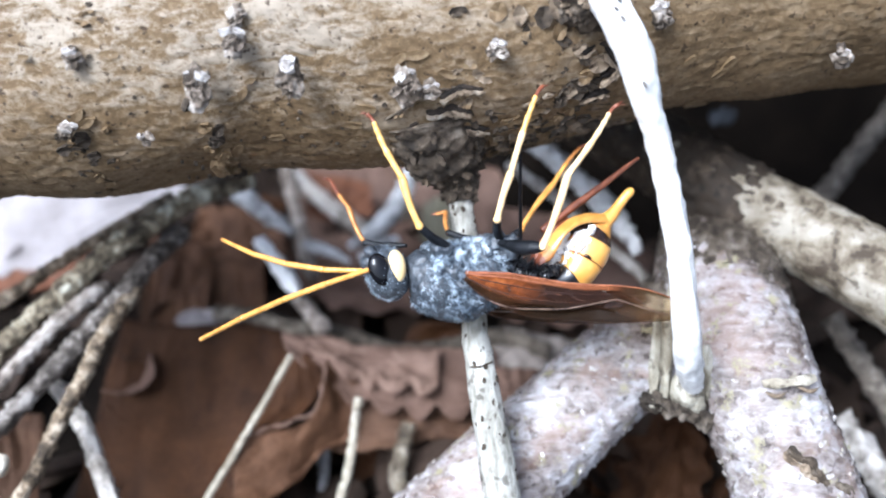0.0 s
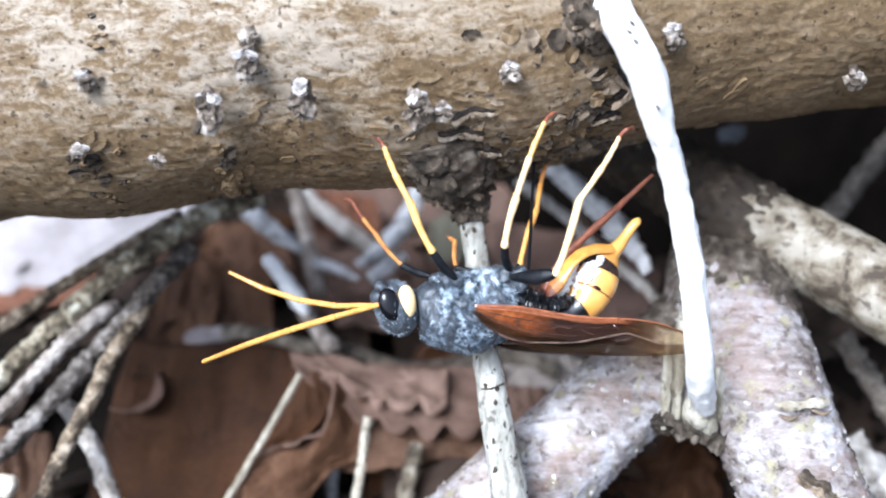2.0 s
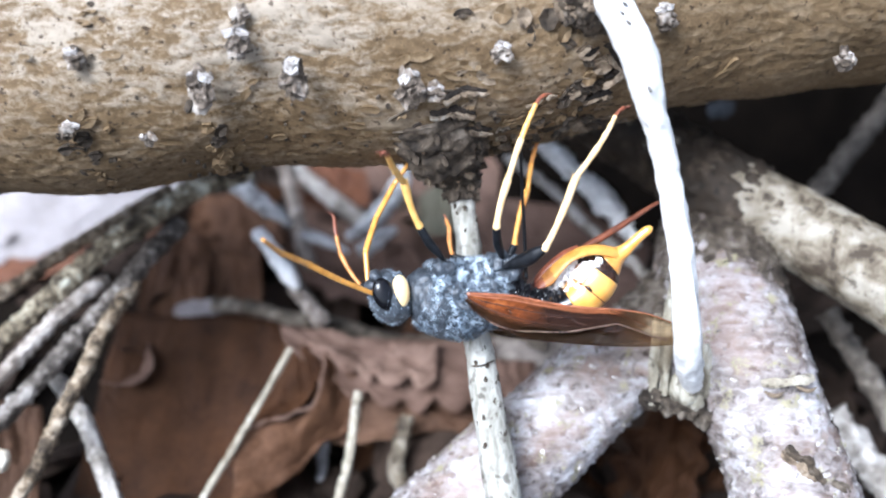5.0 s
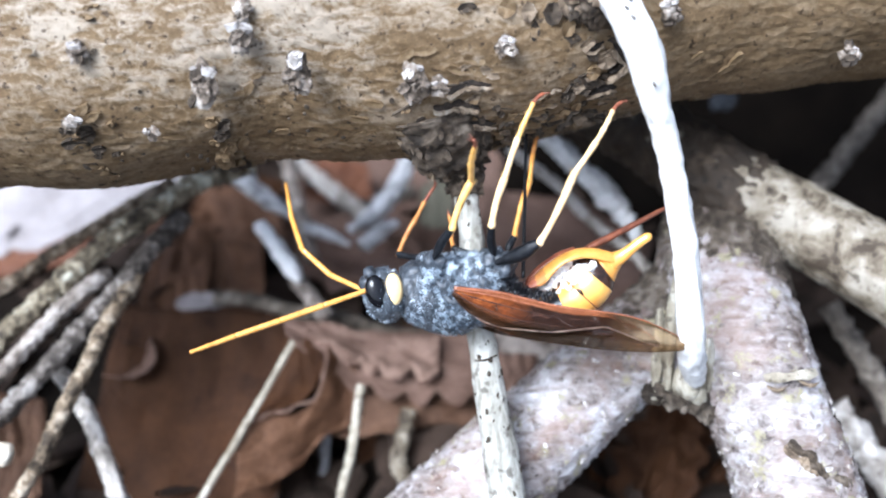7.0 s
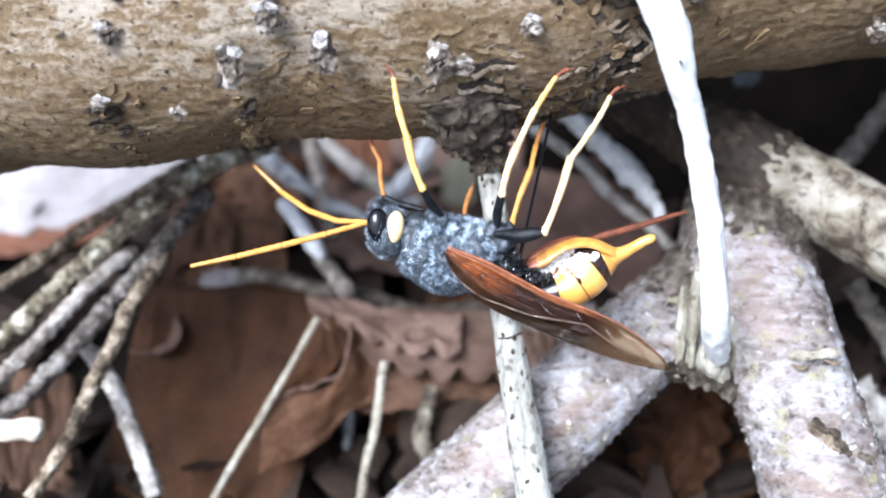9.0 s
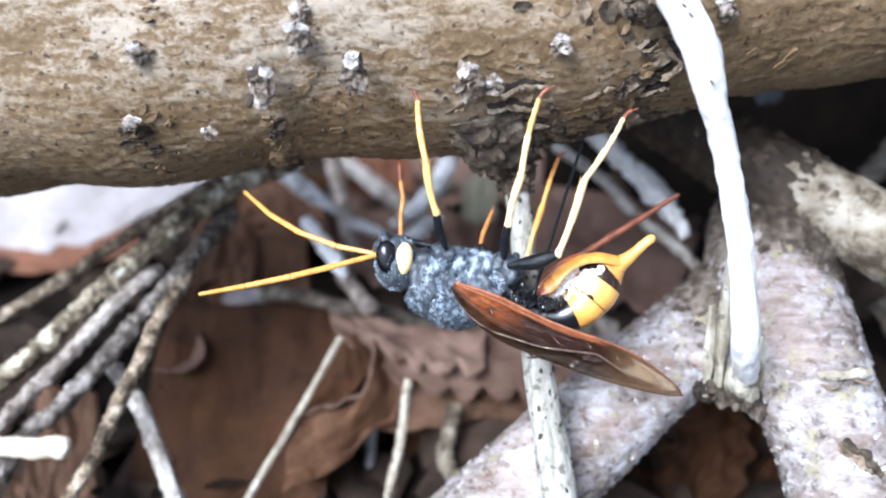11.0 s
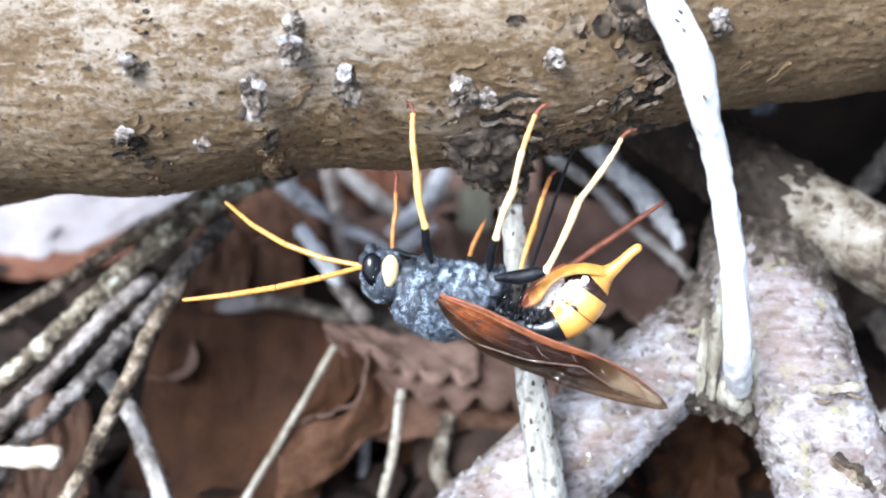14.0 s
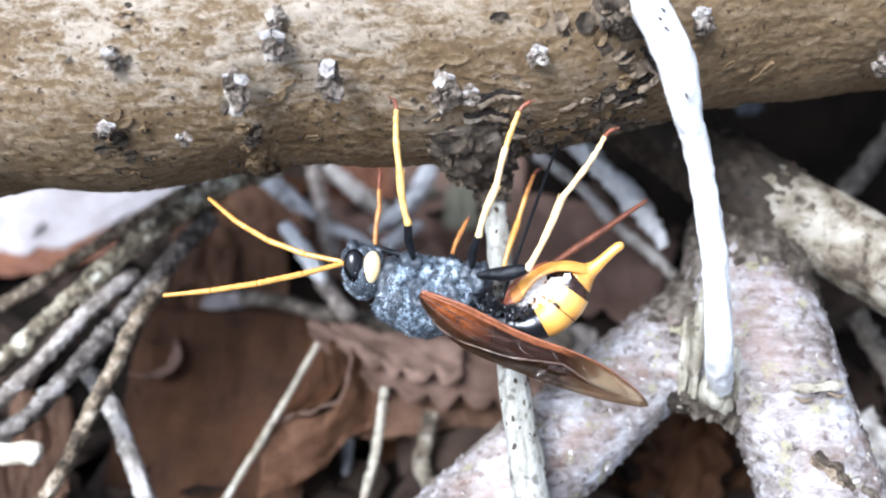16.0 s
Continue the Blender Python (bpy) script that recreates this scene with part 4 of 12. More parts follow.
def sheet(top, low, mat, label, wave=1.5, seed=0, scallop=0, depth=0.0, roll=0.0):
    """A dry leaf blade between an upper and a lower edge: rippled, with a scalloped or rolled lower rim and raised veins."""
    a, b = spline([(*p, 0) for p in top], 1.0), spline([(*p, 0) for p in low], 1.0)
    U, W = 72, 26
    n = Vector((0, -0.8, 0.6))
    bm, grid, co = bmesh.new(), [], []
    for i in range(U + 1):
        u = i / U
        p, q = (Vector([float(np.interp(u * (len(c) - 1), range(len(c)), [k[m] for k in c])) for m in range(3)]) for c in (a, b))
        lobe = depth * (abs(math.sin(math.pi * (scallop * u + 0.25 * noise.noise(Vector((u * 4, seed, 2)))))) - 0.6) + 0.05 * noise.noise(Vector((u * 14, seed, 9))) + 0.025 * noise.noise(Vector((u * 45, seed, 4)))
        row = []
        for j in range(W + 1):
            w = j / W
            v = p + (q - p) * (w * (1 + lobe * w * w))
            lift = wave * (noise.noise(Vector((u * 2.6 + seed * 3, w * 1.7, 5))) + 0.35 * noise.noise(Vector((u * 8 + seed, w * 5, 1))) + 0.12 * noise.noise(Vector((u * 25 + seed, w * 15, 7)))) + 0.1 * math.cos(30 * (u - 0.3 * w))
            row.append(bm.verts.new(v + n * (lift + roll * max(0.0, (w - 0.7) / 0.3) ** 2)))
        grid.append(row)
        co.append([v.co.copy() for v in row])
    for r, s in zip(grid, grid[1:]):
        for j in range(W):
            bm.faces.new((r[j], r[j + 1], s[j + 1], s[j]))
    ob = thing("dead_leaf", bm, mat, label, "leaf", "dead leaves")
    part("midrib", tube(bmesh.new(), [r4(co[round(U * (0.04 + 0.92 * k / 14))][round(W * (0.45 + 0.06 * math.sin(k)))] + n * 0.1, 0.34 * (1 - 0.04 * k)) for k in range(15)], 8, 1.5), mat, ob)
    for k in range(5):
        for end in (0.02, 0.96):
            u0 = 0.12 + 0.16 * k
            vein = [r4(co[min(U, round(U * (u0 + 0.12 * q / 4)))][round(W * (0.45 + (end - 0.45) * q / 4))] + n * 0.06, 0.17 * (1 - 0.17 * q)) for q in range(5)]
            part("leaf_vein", tube(bmesh.new(), vein, 6, 2.0), mat, ob)
    sol = ob.modifiers.new("thickness", "SOLIDIFY")
    sol.thickness = 0.00025
    return ob


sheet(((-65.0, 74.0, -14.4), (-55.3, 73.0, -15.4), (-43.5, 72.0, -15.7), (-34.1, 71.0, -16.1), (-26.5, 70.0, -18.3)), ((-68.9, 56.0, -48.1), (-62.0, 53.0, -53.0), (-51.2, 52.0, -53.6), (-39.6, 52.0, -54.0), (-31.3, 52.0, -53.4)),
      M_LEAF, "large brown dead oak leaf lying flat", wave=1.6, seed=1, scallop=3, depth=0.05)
sheet(((-30.1, 63.0, -19.7), (-26.2, 62.0, -20.2), (-22.9, 62.0, -20.9), (-21.6, 62.0, -21.9)), ((-34.7, 54.0, -34.6), (-28.4, 54.0, -32.4), (-24.8, 55.0, -30.5), (-21.9, 58.0, -24.3)),
      M_LEAF, "rounded brown leaf with a pale rolled rim", wave=0.8, seed=2, roll=2.2)
tan_leaf = sheet(((-22.1, 60.0, -20.8), (-22.4, 57.0, -25.8), (-25.2, 54.0, -31.3), (-31.3, 52.0, -33.3), (-37.1, 50.0, -34.0)), ((-16.8, 62.0, -24.9), (-17.2, 60.0, -35.5), (-22.4, 57.0, -38.4), (-28.1, 52.0, -43.8), (-36.9, 46.0, -46.8)),
      M_LEAF5, "curled tan dead leaf", wave=1.6, seed=3, roll=1.0)
part("rolled_rim", tube(bmesh.new(), [r4(p, 0.12 + 0.2 * (k % 2)) for k, p in enumerate(((-21.5, 54.5, -21.0), (-22.0, 53.5, -25.0), (-22.5, 52.5, -27.9), (-24.3, 52.0, -30.1), (-26.8, 51.5, -30.7), (-28.3, 51.2, -31.7), (-31.4, 51.0, -31.9), (-33.2, 50.8, -32.7), (-35.0, 50.6, -33.7)))], 10, 0.3, 0.3, 1.5), M_LEAF3, tan_leaf, "pale rolled rim")
sheet(((-31.8, 67.0, -16.8), (-24.4, 66.0, -17.2), (-17.7, 66.0, -18.6), (-8.7, 66.0, -19.7), (0.2, 67.0, -19.4), (10.4, 68.0, -20.0)), ((-30.0, 62.0, -19.7), (-19.3, 59.0, -27.9), (-11.7, 58.0, -29.6), (-5.3, 58.0, -31.0), (1.2, 59.0, -31.0), (11.0, 60.0, -34.0)),
      M_LEAF3, "pinkish dead leaf with a scalloped edge", wave=1.8, seed=4, scallop=7, depth=0.22)
sheet(((-19.6, 63.0, -27.9), (-10.8, 63.0, -29.5), (-0.9, 64.0, -30.7), (10.3, 65.0, -30.8)), ((-23.7, 60.0, -37.8), (-12.9, 60.0, -38.2), (-2.0, 61.0, -36.2), (11.2, 62.0, -36.6)),
      M_LEAF2, "brown dead leaf below the pinkish one", wave=1.5, seed=5, scallop=3, depth=0.1)
sheet(((-27.2, 65.5, -16.9), (-21.2, 65.0, -17.8), (-13.2, 64.5, -19.4), (-0.8, 64.5, -20.5)), ((-25.0, 62.0, -20.6), (-20.8, 60.0, -23.0), (-11.9, 57.5, -26.0), (-1.0, 57.5, -26.6)),
      M_ROSE, "crumpled rosy dead leaf under the grey twig", wave=3.0, seed=6, scallop=5, depth=0.3)
sheet(((-163.4, 110.0, 13.4), (-138.2, 110.0, 14.9), (-117.3, 110.0, 15.0), (-96.5, 110.0, 15.1), (-76.0, 111.0, 17.3), (-62.4, 112.0, 15.3)), ((-161.2, 106.0, -9.9), (-136.3, 106.0, -7.0), (-115.7, 106.0, -7.2), (-100.6, 106.0, -6.5), (-87.6, 108.0, -0.7), (-62.5, 112.0, 10.9)),
      M_LEAF4, "pale sunlit dead leaf", wave=2.2, seed=7, scallop=5, depth=0.12)
sheet(((-133.2, 108.0, -3.0), (-116.6, 108.0, -2.2), (-100.1, 108.0, -2.8), (-85.6, 110.0, 1.4)), ((-130.6, 103.0, -12.2), (-114.3, 103.0, -11.1), (-98.1, 103.0, -10.4), (-81.5, 106.0, -5.3)),
      M_RUSTLEAF, "rust-brown dead leaf below the pale one", wave=1.5, seed=8, scallop=3, depth=0.1)
sheet(((-35.3, 117.0, 19.6), (-26.8, 117.0, 17.8), (-18.3, 116.0, 16.4)), ((-33.3, 112.0, 7.9), (-25.7, 112.0, 6.9), (-16.7, 112.0, 8.0)),
      M_RUSTLEAF, "rust-brown leaf in the shade below the log", wave=1.5, seed=9)
sheet(((-4.9, 106.0, 10.6), (-0.9, 106.0, 12.4), (2.5, 106.0, 11.6)), ((-5.3, 100.0, 2.0), (-0.9, 100.0, 0.4), (3.0, 100.0, 1.8)),
      M_OLIVE, "olive-green leaf in the shade", wave=0.8, seed=10)
sheet(((-59.7, 112.0, 9.8), (-51.3, 112.0, 10.5), (-40.2, 112.0, 9.9)), ((-60.6, 104.0, -2.4), (-49.6, 103.0, -5.0), (-36.3, 104.0, -2.3)),
      M_LEAF5, "brown leaf in the shade below the log", wave=2.0, seed=11)
sheet(((-66.9, 98.0, 3.0), (-59.1, 98.0, 1.7), (-52.5, 98.0, 0.4)), ((-65.6, 84.0, -16.6), (-57.9, 83.0, -18.9), (-50.8, 84.0, -17.1)),
      M_LEAF5, "brown leaf in the shade behind the sticks", wave=2.5, seed=12, scallop=2, depth=0.1)
sheet(((-86.2, 58.0, -30.3), (-80.8, 58.0, -30.2), (-74.8, 58.0, -31.3)), ((-83.2, 44.0, -46.7), (-75.7, 43.0, -48.3), (-69.6, 44.0, -46.5)),
      M_LEAF2, "faded leaf behind the sticks", wave=2.0, seed=13, scallop=2, depth=0.1)
sheet(((6.9, 74.0, -16.7), (13.8, 74.0, -16.2), (20.7, 74.0, -17.4), (26.7, 76.0, -19.8)), ((7.1, 66.0, -23.5), (13.6, 65.0, -25.7), (20.4, 66.0, -25.9), (27.0, 70.0, -26.4)),
      M_LEAF6, "crumpled grey-brown leaf behind the side shoot", wave=2.5, seed=14, scallop=3, depth=0.2)
sheet(((6.5, 66.0, -22.0), (12.0, 65.0, -23.0), (18.7, 66.0, -23.4)), ((5.6, 56.0, -30.2), (10.8, 55.0, -30.7), (16.8, 58.0, -29.5)),
      M_LEAF3, "pinkish-brown leaf scrap behind the side shoot", wave=1.5, seed=15, scallop=2, depth=0.12)
sheet(((10.4, 104.0, 10.0), (26.4, 104.0, 8.1), (40.6, 102.0, 3.5), (48.9, 98.0, -1.6)), ((10.3, 90.0, -14.1), (23.2, 88.0, -16.3), (34.8, 84.0, -18.3), (40.8, 84.0, -15.8)),
      M_LEAF3, "pinkish-brown leaf in the shade behind the wasp", wave=2.5, seed=16, scallop=3, depth=0.12)
sheet(((-41.1, 128.0, 22.0), (-21.9, 128.0, 22.9), (-4.2, 128.0, 22.2), (16.2, 126.0, 20.7)), ((-36.1, 112.0, -9.5), (-20.5, 108.0, -13.2), (-5.4, 106.0, -14.3), (12.3, 108.0, -13.0)),
      M_LEAF3, "wide pinkish-brown leaf in the shade below the log", wave=3.0, seed=17, scallop=4, depth=0.1)
sheet(((-65.2, 100.0, -3.5), (-52.6, 100.0, -2.4), (-41.4, 100.0, -4.1)), ((-59.8, 84.0, -23.8), (-48.5, 83.0, -24.9), (-37.7, 84.0, -23.7)),
      M_LEAF5, "brown leaf in the shade under the sticks", wave=2.5, seed=19, scallop=3, depth=0.12)
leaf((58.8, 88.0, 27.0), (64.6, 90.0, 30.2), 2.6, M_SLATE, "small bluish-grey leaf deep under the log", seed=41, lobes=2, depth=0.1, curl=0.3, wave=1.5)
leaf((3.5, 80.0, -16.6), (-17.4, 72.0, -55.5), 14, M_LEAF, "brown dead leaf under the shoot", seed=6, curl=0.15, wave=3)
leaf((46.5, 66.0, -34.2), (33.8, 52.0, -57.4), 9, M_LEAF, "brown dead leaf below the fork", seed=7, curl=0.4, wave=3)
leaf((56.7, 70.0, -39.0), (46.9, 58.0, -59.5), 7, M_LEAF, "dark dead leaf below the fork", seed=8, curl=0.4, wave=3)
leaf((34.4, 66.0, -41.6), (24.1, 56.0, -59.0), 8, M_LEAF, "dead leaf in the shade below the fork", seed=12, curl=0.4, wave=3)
sheet(((-59.5, 72.0, -21.0), (-60.6, 71.0, -23.6), (-63.0, 70.0, -25.8), (-67.6, 70.0, -27.7)), ((-58.2, 70.0, -21.2), (-55.7, 65.0, -25.4), (-59.4, 63.0, -28.6), (-66.9, 67.0, -28.6)),
      M_LEAF3, "small curled pale leaf", wave=1.0, seed=18, roll=1.5)
leaf((-90.2, 58.0, -47.5), (-70.6, 52.0, -58.8), 8, M_LEAF2, "brown dead leaf beside the sticks", seed=10, curl=0.2, wave=2)
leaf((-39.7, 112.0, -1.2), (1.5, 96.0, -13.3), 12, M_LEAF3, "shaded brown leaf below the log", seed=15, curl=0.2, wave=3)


def build_litter():
    """Small leaf scraps covering the soil."""
    rnd = random.Random(11)
    bm = bmesh.new()
    for i in range(1500):
        x, y = (rnd.uniform(-150, 130), rnd.uniform(-40, 240)) if i < 520 else (rnd.gauss(-40, 200), 40 - abs(rnd.gauss(0, 240)))
        if x > -5 and y > 95:
            continue
        h = 9 * noise.noise(Vector((x * 0.02, y * 0.02, 3)))
        m = Matrix.Translation((x, y, h + rnd.uniform(2, 11))) @ Euler((rnd.uniform(-0.7, 0.7), rnd.uniform(-0.7, 0.7), rnd.uniform(0, 6.3))).to_matrix().to_4x4()
        l, w = rnd.uniform(6, 17), rnd.uniform(3, 8)
        c = rnd.uniform(-0.06, 0.06)
        vs = {}
        for a in range(5):
            for b in range(5):
                u, v = a / 2 - 1, b / 2 - 1
                k = 1 - 0.7 * abs(u) ** 1.5 + rnd.uniform(-0.12, 0.12)
                vs[a, b] = bm.verts.new(m @ Vector((u * l, v * w * k, c * (v * w) ** 2 + rnd.uniform(-0.5, 0.5))))
        for a in range(4):
            for b in range(4):
                bm.faces.new((vs[a, b], vs[a + 1, b], vs[a + 1, b + 1], vs[a, b + 1]))
    thing("leaf_litter", bm, M_SCRAP, "scraps of dark brown dead leaves on the soil", "leaf litter", kind="stuff", m=Matrix())


build_litter()

# ---- the woodwasp: its poses in motions() are in its own space, millimetres from the wing root ----
def span(a, b, side=(0, 1, 0)):
    """The pose of a limb segment that starts at a and points with its x axis at b (millimetres)."""
    a, b = Vector(a), Vector(b)
    x = (b - a).normalized()
    y = Vector(side)
    y = (y - x * y.dot(x)).normalized()
    m = Matrix((x, y, x.cross(y))).transposed().to_4x4()
    return Matrix.Translation(a * MM) @ m


wasp = new("woodwasp")
tagged(wasp, "black and yellow giant woodwasp clinging under the log, ovipositor lowered", "wasp")


def two_tone(ob, second, axis, limit):
    """Gives the faces past limit along the axis a second material."""
    ob.data.materials.append(second)
    for p in ob.data.polygons:
        if p.center[axis] > limit * MM:
            p.material_index = 1
    return ob


def hair(bm, rnd, p, n, length, lean):
    h = (n + Vector(lean) + Vector((rnd.gauss(0, 0.4), rnd.gauss(0, 0.4), rnd.gauss(0, 0.4)))).normalized()
    s = Matrix.Rotation(rnd.uniform(0, 6.28), 3, h) @ h.orthogonal().normalized()
    l, w = length * rnd.uniform(0.5, 1.3), rnd.uniform(0.035, 0.08)
    a, b, f, e = (bm.verts.new(q) for q in (p - s * w, p + s * w, p + h.cross(s) * w, p + h * l))
    for tri in ((a, b, e), (b, f, e), (f, a, e)):
        bm.faces.new(tri)


def hairs(shape, count, length, seed, lean):
    """Short fine hairs standing on an ellipsoid (centre, radii)."""
    rnd = random.Random(seed)
    bm = bmesh.new()
    for _ in range(count):
        c, r = shape
        d = Vector((rnd.gauss(0, 1), rnd.gauss(0, 1), rnd.gauss(0, 1))).normalized()
        p = Vector(c) + Vector((d.x * r[0], d.y * r[1], d.z * r[2]))
        hair(bm, rnd, p, Vector((d.x / r[0], d.y / r[1], d.z / r[2])).normalized(), length, lean)
    return bm


def fleece(frames, count, length, seed, lean, squash):
    """Hair in tufts over a swept body."""
    rnd = random.Random(seed)
    bm = bmesh.new()
    for _ in range(count // 9):
        p, tan, side, up, r = frames[rnd.randrange(len(frames))]
        th = rnd.uniform(0, 2 * math.pi)
        tuft = Vector((rnd.gauss(0, 0.35), rnd.gauss(0, 0.35), rnd.gauss(0, 0.35))) + Vector(lean)
        for _ in range(9):
            a = th + rnd.gauss(0, 0.1)
            d = side * math.cos(a) + up * math.sin(a) * squash
            hair(bm, rnd, p + d * (r - 0.15) + tan * rnd.gauss(0, 0.3), d.normalized(), length, tuft)
    return bm


thorax_frames = []
bm = tube(bmesh.new(), [r4((-6.30, 0.00, 2.00), 2.2), r4((-5.40, 0.00, 1.80), 3.5), r4((-3.50, 0.00, 0.75), 4.65), r4((-1.40, 0.00, -0.20), 5.1), r4((0.90, 0.00, -0.65), 5.2), r4((3.20, 0.00, -0.25), 4.8), r4((5.20, 0.00, 0.10), 3.9),
                        r4((7.10, 0.00, -0.30), 2.6), r4((8.70, 0.00, -1.40), 1.5)], 64, 0.25, 0.9, 0.7, 1.0, squash=0.95, keep=thorax_frames)
for v in bm.verts:
    x, y, z = v.co
    k = sum(a * math.exp(-((x - c + s * (z - 1)) / w) ** 2) for a, c, s, w in ((0.16, -2.3, 0.25, 0.45), (0.1, 1.6, -0.35, 0.4), (0.14, 5.3, 0.2, 0.45)))
    v.co.y, v.co.z = y * (1 - k), (z + 0.1) * (1 - 0.7 * k) - 0.1
for f, (p, tan, side, up, r) in enumerate(thorax_frames):
    k = sum(a * math.exp(-((p.x - c) / 0.45) ** 2) for a, c in ((0.14, -2.3), (0.08, 1.6), (0.12, 5.3)))
    thorax_frames[f] = (p, tan, side, up, r * (1 - k))
thorax = part("thorax", bm, M_BLACK, wasp, "black thorax with grey pubescence")
part("pubescence", fleece([f for f in thorax_frames if -4.6 < f[0].x < 5.8], 18000, 0.85, 3, (0.3, 0, -0.1), 0.95), M_HAIR, thorax, "short blue-grey hair")
for dz in (-1, 1):
    bm = ball(bmesh.new(), (-1.83, 2.7 * dz, 4.35), (1.5, 1.1, 1.4), 24, 16, 20, 0.6, 0.9)
    part("coxa", bm, M_BLACK, wasp)
    bm = ball(bmesh.new(), (6.15, 2.5 * dz, 2.91), (1.5, 1.1, 1.5), 24, 16, 10, 0.6, 0.9)
    part("coxa", bm, M_BLACK, wasp)
    bm = ball(bmesh.new(), (7.40, 2.9 * dz, 2.10), (1.6, 1.2, 1.9), 24, 16, 25, 0.7, 0.9)
    part("coxa", bm, M_BLACK, wasp)

# head: its origin lies at the cheek
HEAD = Vector((-6.96, 0.00, 3.53))


def hb(p):
    return tuple(Vector(p) - HEAD)


bm = ball(bmesh.new(), hb((-8.03, 0.00, 2.82)), (2.9, 3.2, 3.7), 36, 24, -12, 0.22, 0.9)
ball(bm, hb((-9.57, -1.00, 6.14)), (1.0, 1.4, 0.9), 14, 10, 30, 0.25, 1.2)
ball(bm, hb((-10.12, 0.00, 4.79)), (1.2, 1.8, 1.2), 14, 10, 10, 0.25, 1.2)
head = part("head", bm, M_BLACK, wasp, "black hairy head")
part("pubescence", hairs((hb((-8.03, 0.00, 2.82)), (2.95, 3.2, 3.7)), 800, 0.42, 8, (-0.2, 0, 0)), M_HAIR, head, "short grey hair")
for dz in (-1, 1):
    part("eye", ball(bmesh.new(), hb((-9.11, 2.35 * dz, 3.65)), (1.55, 1.0, 2.3), 24, 16, -8), M_EYE, head, "glossy black eye")
    part("cheek_patch", ball(bmesh.new(), hb((-6.89, 2.5 * dz, 3.53)), (1.2, 1.0, 2.15), 24, 16, 6), M_CREAM, head, "cream-yellow patch behind the eye")


def antenna(length, r0, r1):
    bm = bmesh.new()
    n = 6
    rows = []
    for i in range(n * 2 + 1):
        u = i / (2 * n)
        rows.append((u * length, 0, 0, (r0 + (r1 - r0) * u) * (1.0 if i % 2 else 0.86)))
    return tube(bm, rows, 10, 0.3)


ANT = []
for _ in range(2):
    ANT.append([part(n, antenna(6.00, a, b), M_ORANGE, head, l) for n, a, b, l in (
        ("antenna", 0.36, 0.42, "ringed yellow antenna"), ("antenna_section", 0.44, 0.44, ""), ("antenna_section", 0.44, 0.4, ""), ("antenna_tip", 0.4, 0.26, "orange antenna tip"))])

# abdomen: its origin lies where it joins the thorax
ABDO = Vector((9.19, 0.00, -0.59))


def ab(p):
    return tuple(Vector(p) - ABDO)


AXIS = [((7.60, 0.00, -2.30), 1.3), ((9.18, 0.00, -3.21), 1.45), ((11.49, 0.00, -4.12), 1.65), ((14.18, 0.00, -4.33), 2.0), ((16.47, 0.00, -3.31), 2.6), ((18.13, 0.00, -1.68), 3.05), ((19.33, 0.00, 0.10), 3.15), ((20.39, 0.00, 1.56), 2.7),
        ((21.59, 0.00, 2.64), 1.85), ((22.65, 0.00, 3.34), 1.1)]
axis = spline([r4(ab(p), r) for p, r in AXIS], 0.25)


def band(u0, u1, swell=1.0, lip=0.06):
    """One ring of the abdomen between two shares of its length, its hind rim standing slightly proud."""
    n = len(axis) - 1
    rows = [np.array(axis[i]) for i in range(int(u0 * n), int(u1 * n) + 1)]
    out = []
    for i, p in enumerate(rows):
        u = i / max(1, len(rows) - 1)
        k = swell * (0.965 + 0.05 * math.sin(math.pi * min(1, 0.15 + u * 0.75))) + (lip / p[3] if u > 0.9 else 0)
        out.append((*p[:3], p[3] * k))
    return tube(bmesh.new(), out[::2] + ([out[-1]] if len(out) % 2 == 0 else []), 40, 0.3)


def skin(x, z, lift=0.05):
    """A point on the near side of the rings, or a little proud of it."""
    x0, z0 = x - ABDO.x, z - ABDO.z
    p = min(axis, key=lambda q: (q[0] - x0) ** 2 + (q[2] - z0) ** 2 - q[3] ** 2)
    d2 = (p[0] - x0) ** 2 + (p[2] - z0) ** 2
    return Vector((x0, -math.sqrt(max(p[3] ** 2 - d2, 0.05)) - lift, z0))


def plate(outer, inner, thick, bulge=0.0):
    """A curved shield between an outer and an inner edge, lens-shaped across."""
    a, b = spline([(*p, 0) for p in outer], 0.3), spline([(*p, 0) for p in inner], 0.3)
    n, segs = 60, 20
    bm, rings = bmesh.new(), []
    for i in range(n + 1):
        u = i / n
        o, q = (Vector([float(np.interp(u * (len(c) - 1), range(len(c)), [k[m] for k in c])) for m in range(3)]) for c in (a, b))
        mid, half = (o + q) / 2 - ABDO, (o - q) / 2
        t = thick * (0.25 + 0.75 * math.sin(math.pi * min(1, 0.1 + u * 0.85)))
        rings.append([bm.verts.new(mid + half * math.cos(th) + Vector((0, -1, 0)) * (t * math.sin(th) + bulge * math.cos(th))) for th in (2 * math.pi * k / segs for k in range(segs))])
    for r, s in zip(rings, rings[1:]):
        for k in range(segs):
            bm.faces.new((r[k], r[(k + 1) % segs], s[(k + 1) % segs], s[k]))
    bm.faces.new(rings[0])
    bm.faces.new(rings[-1])
    return bm


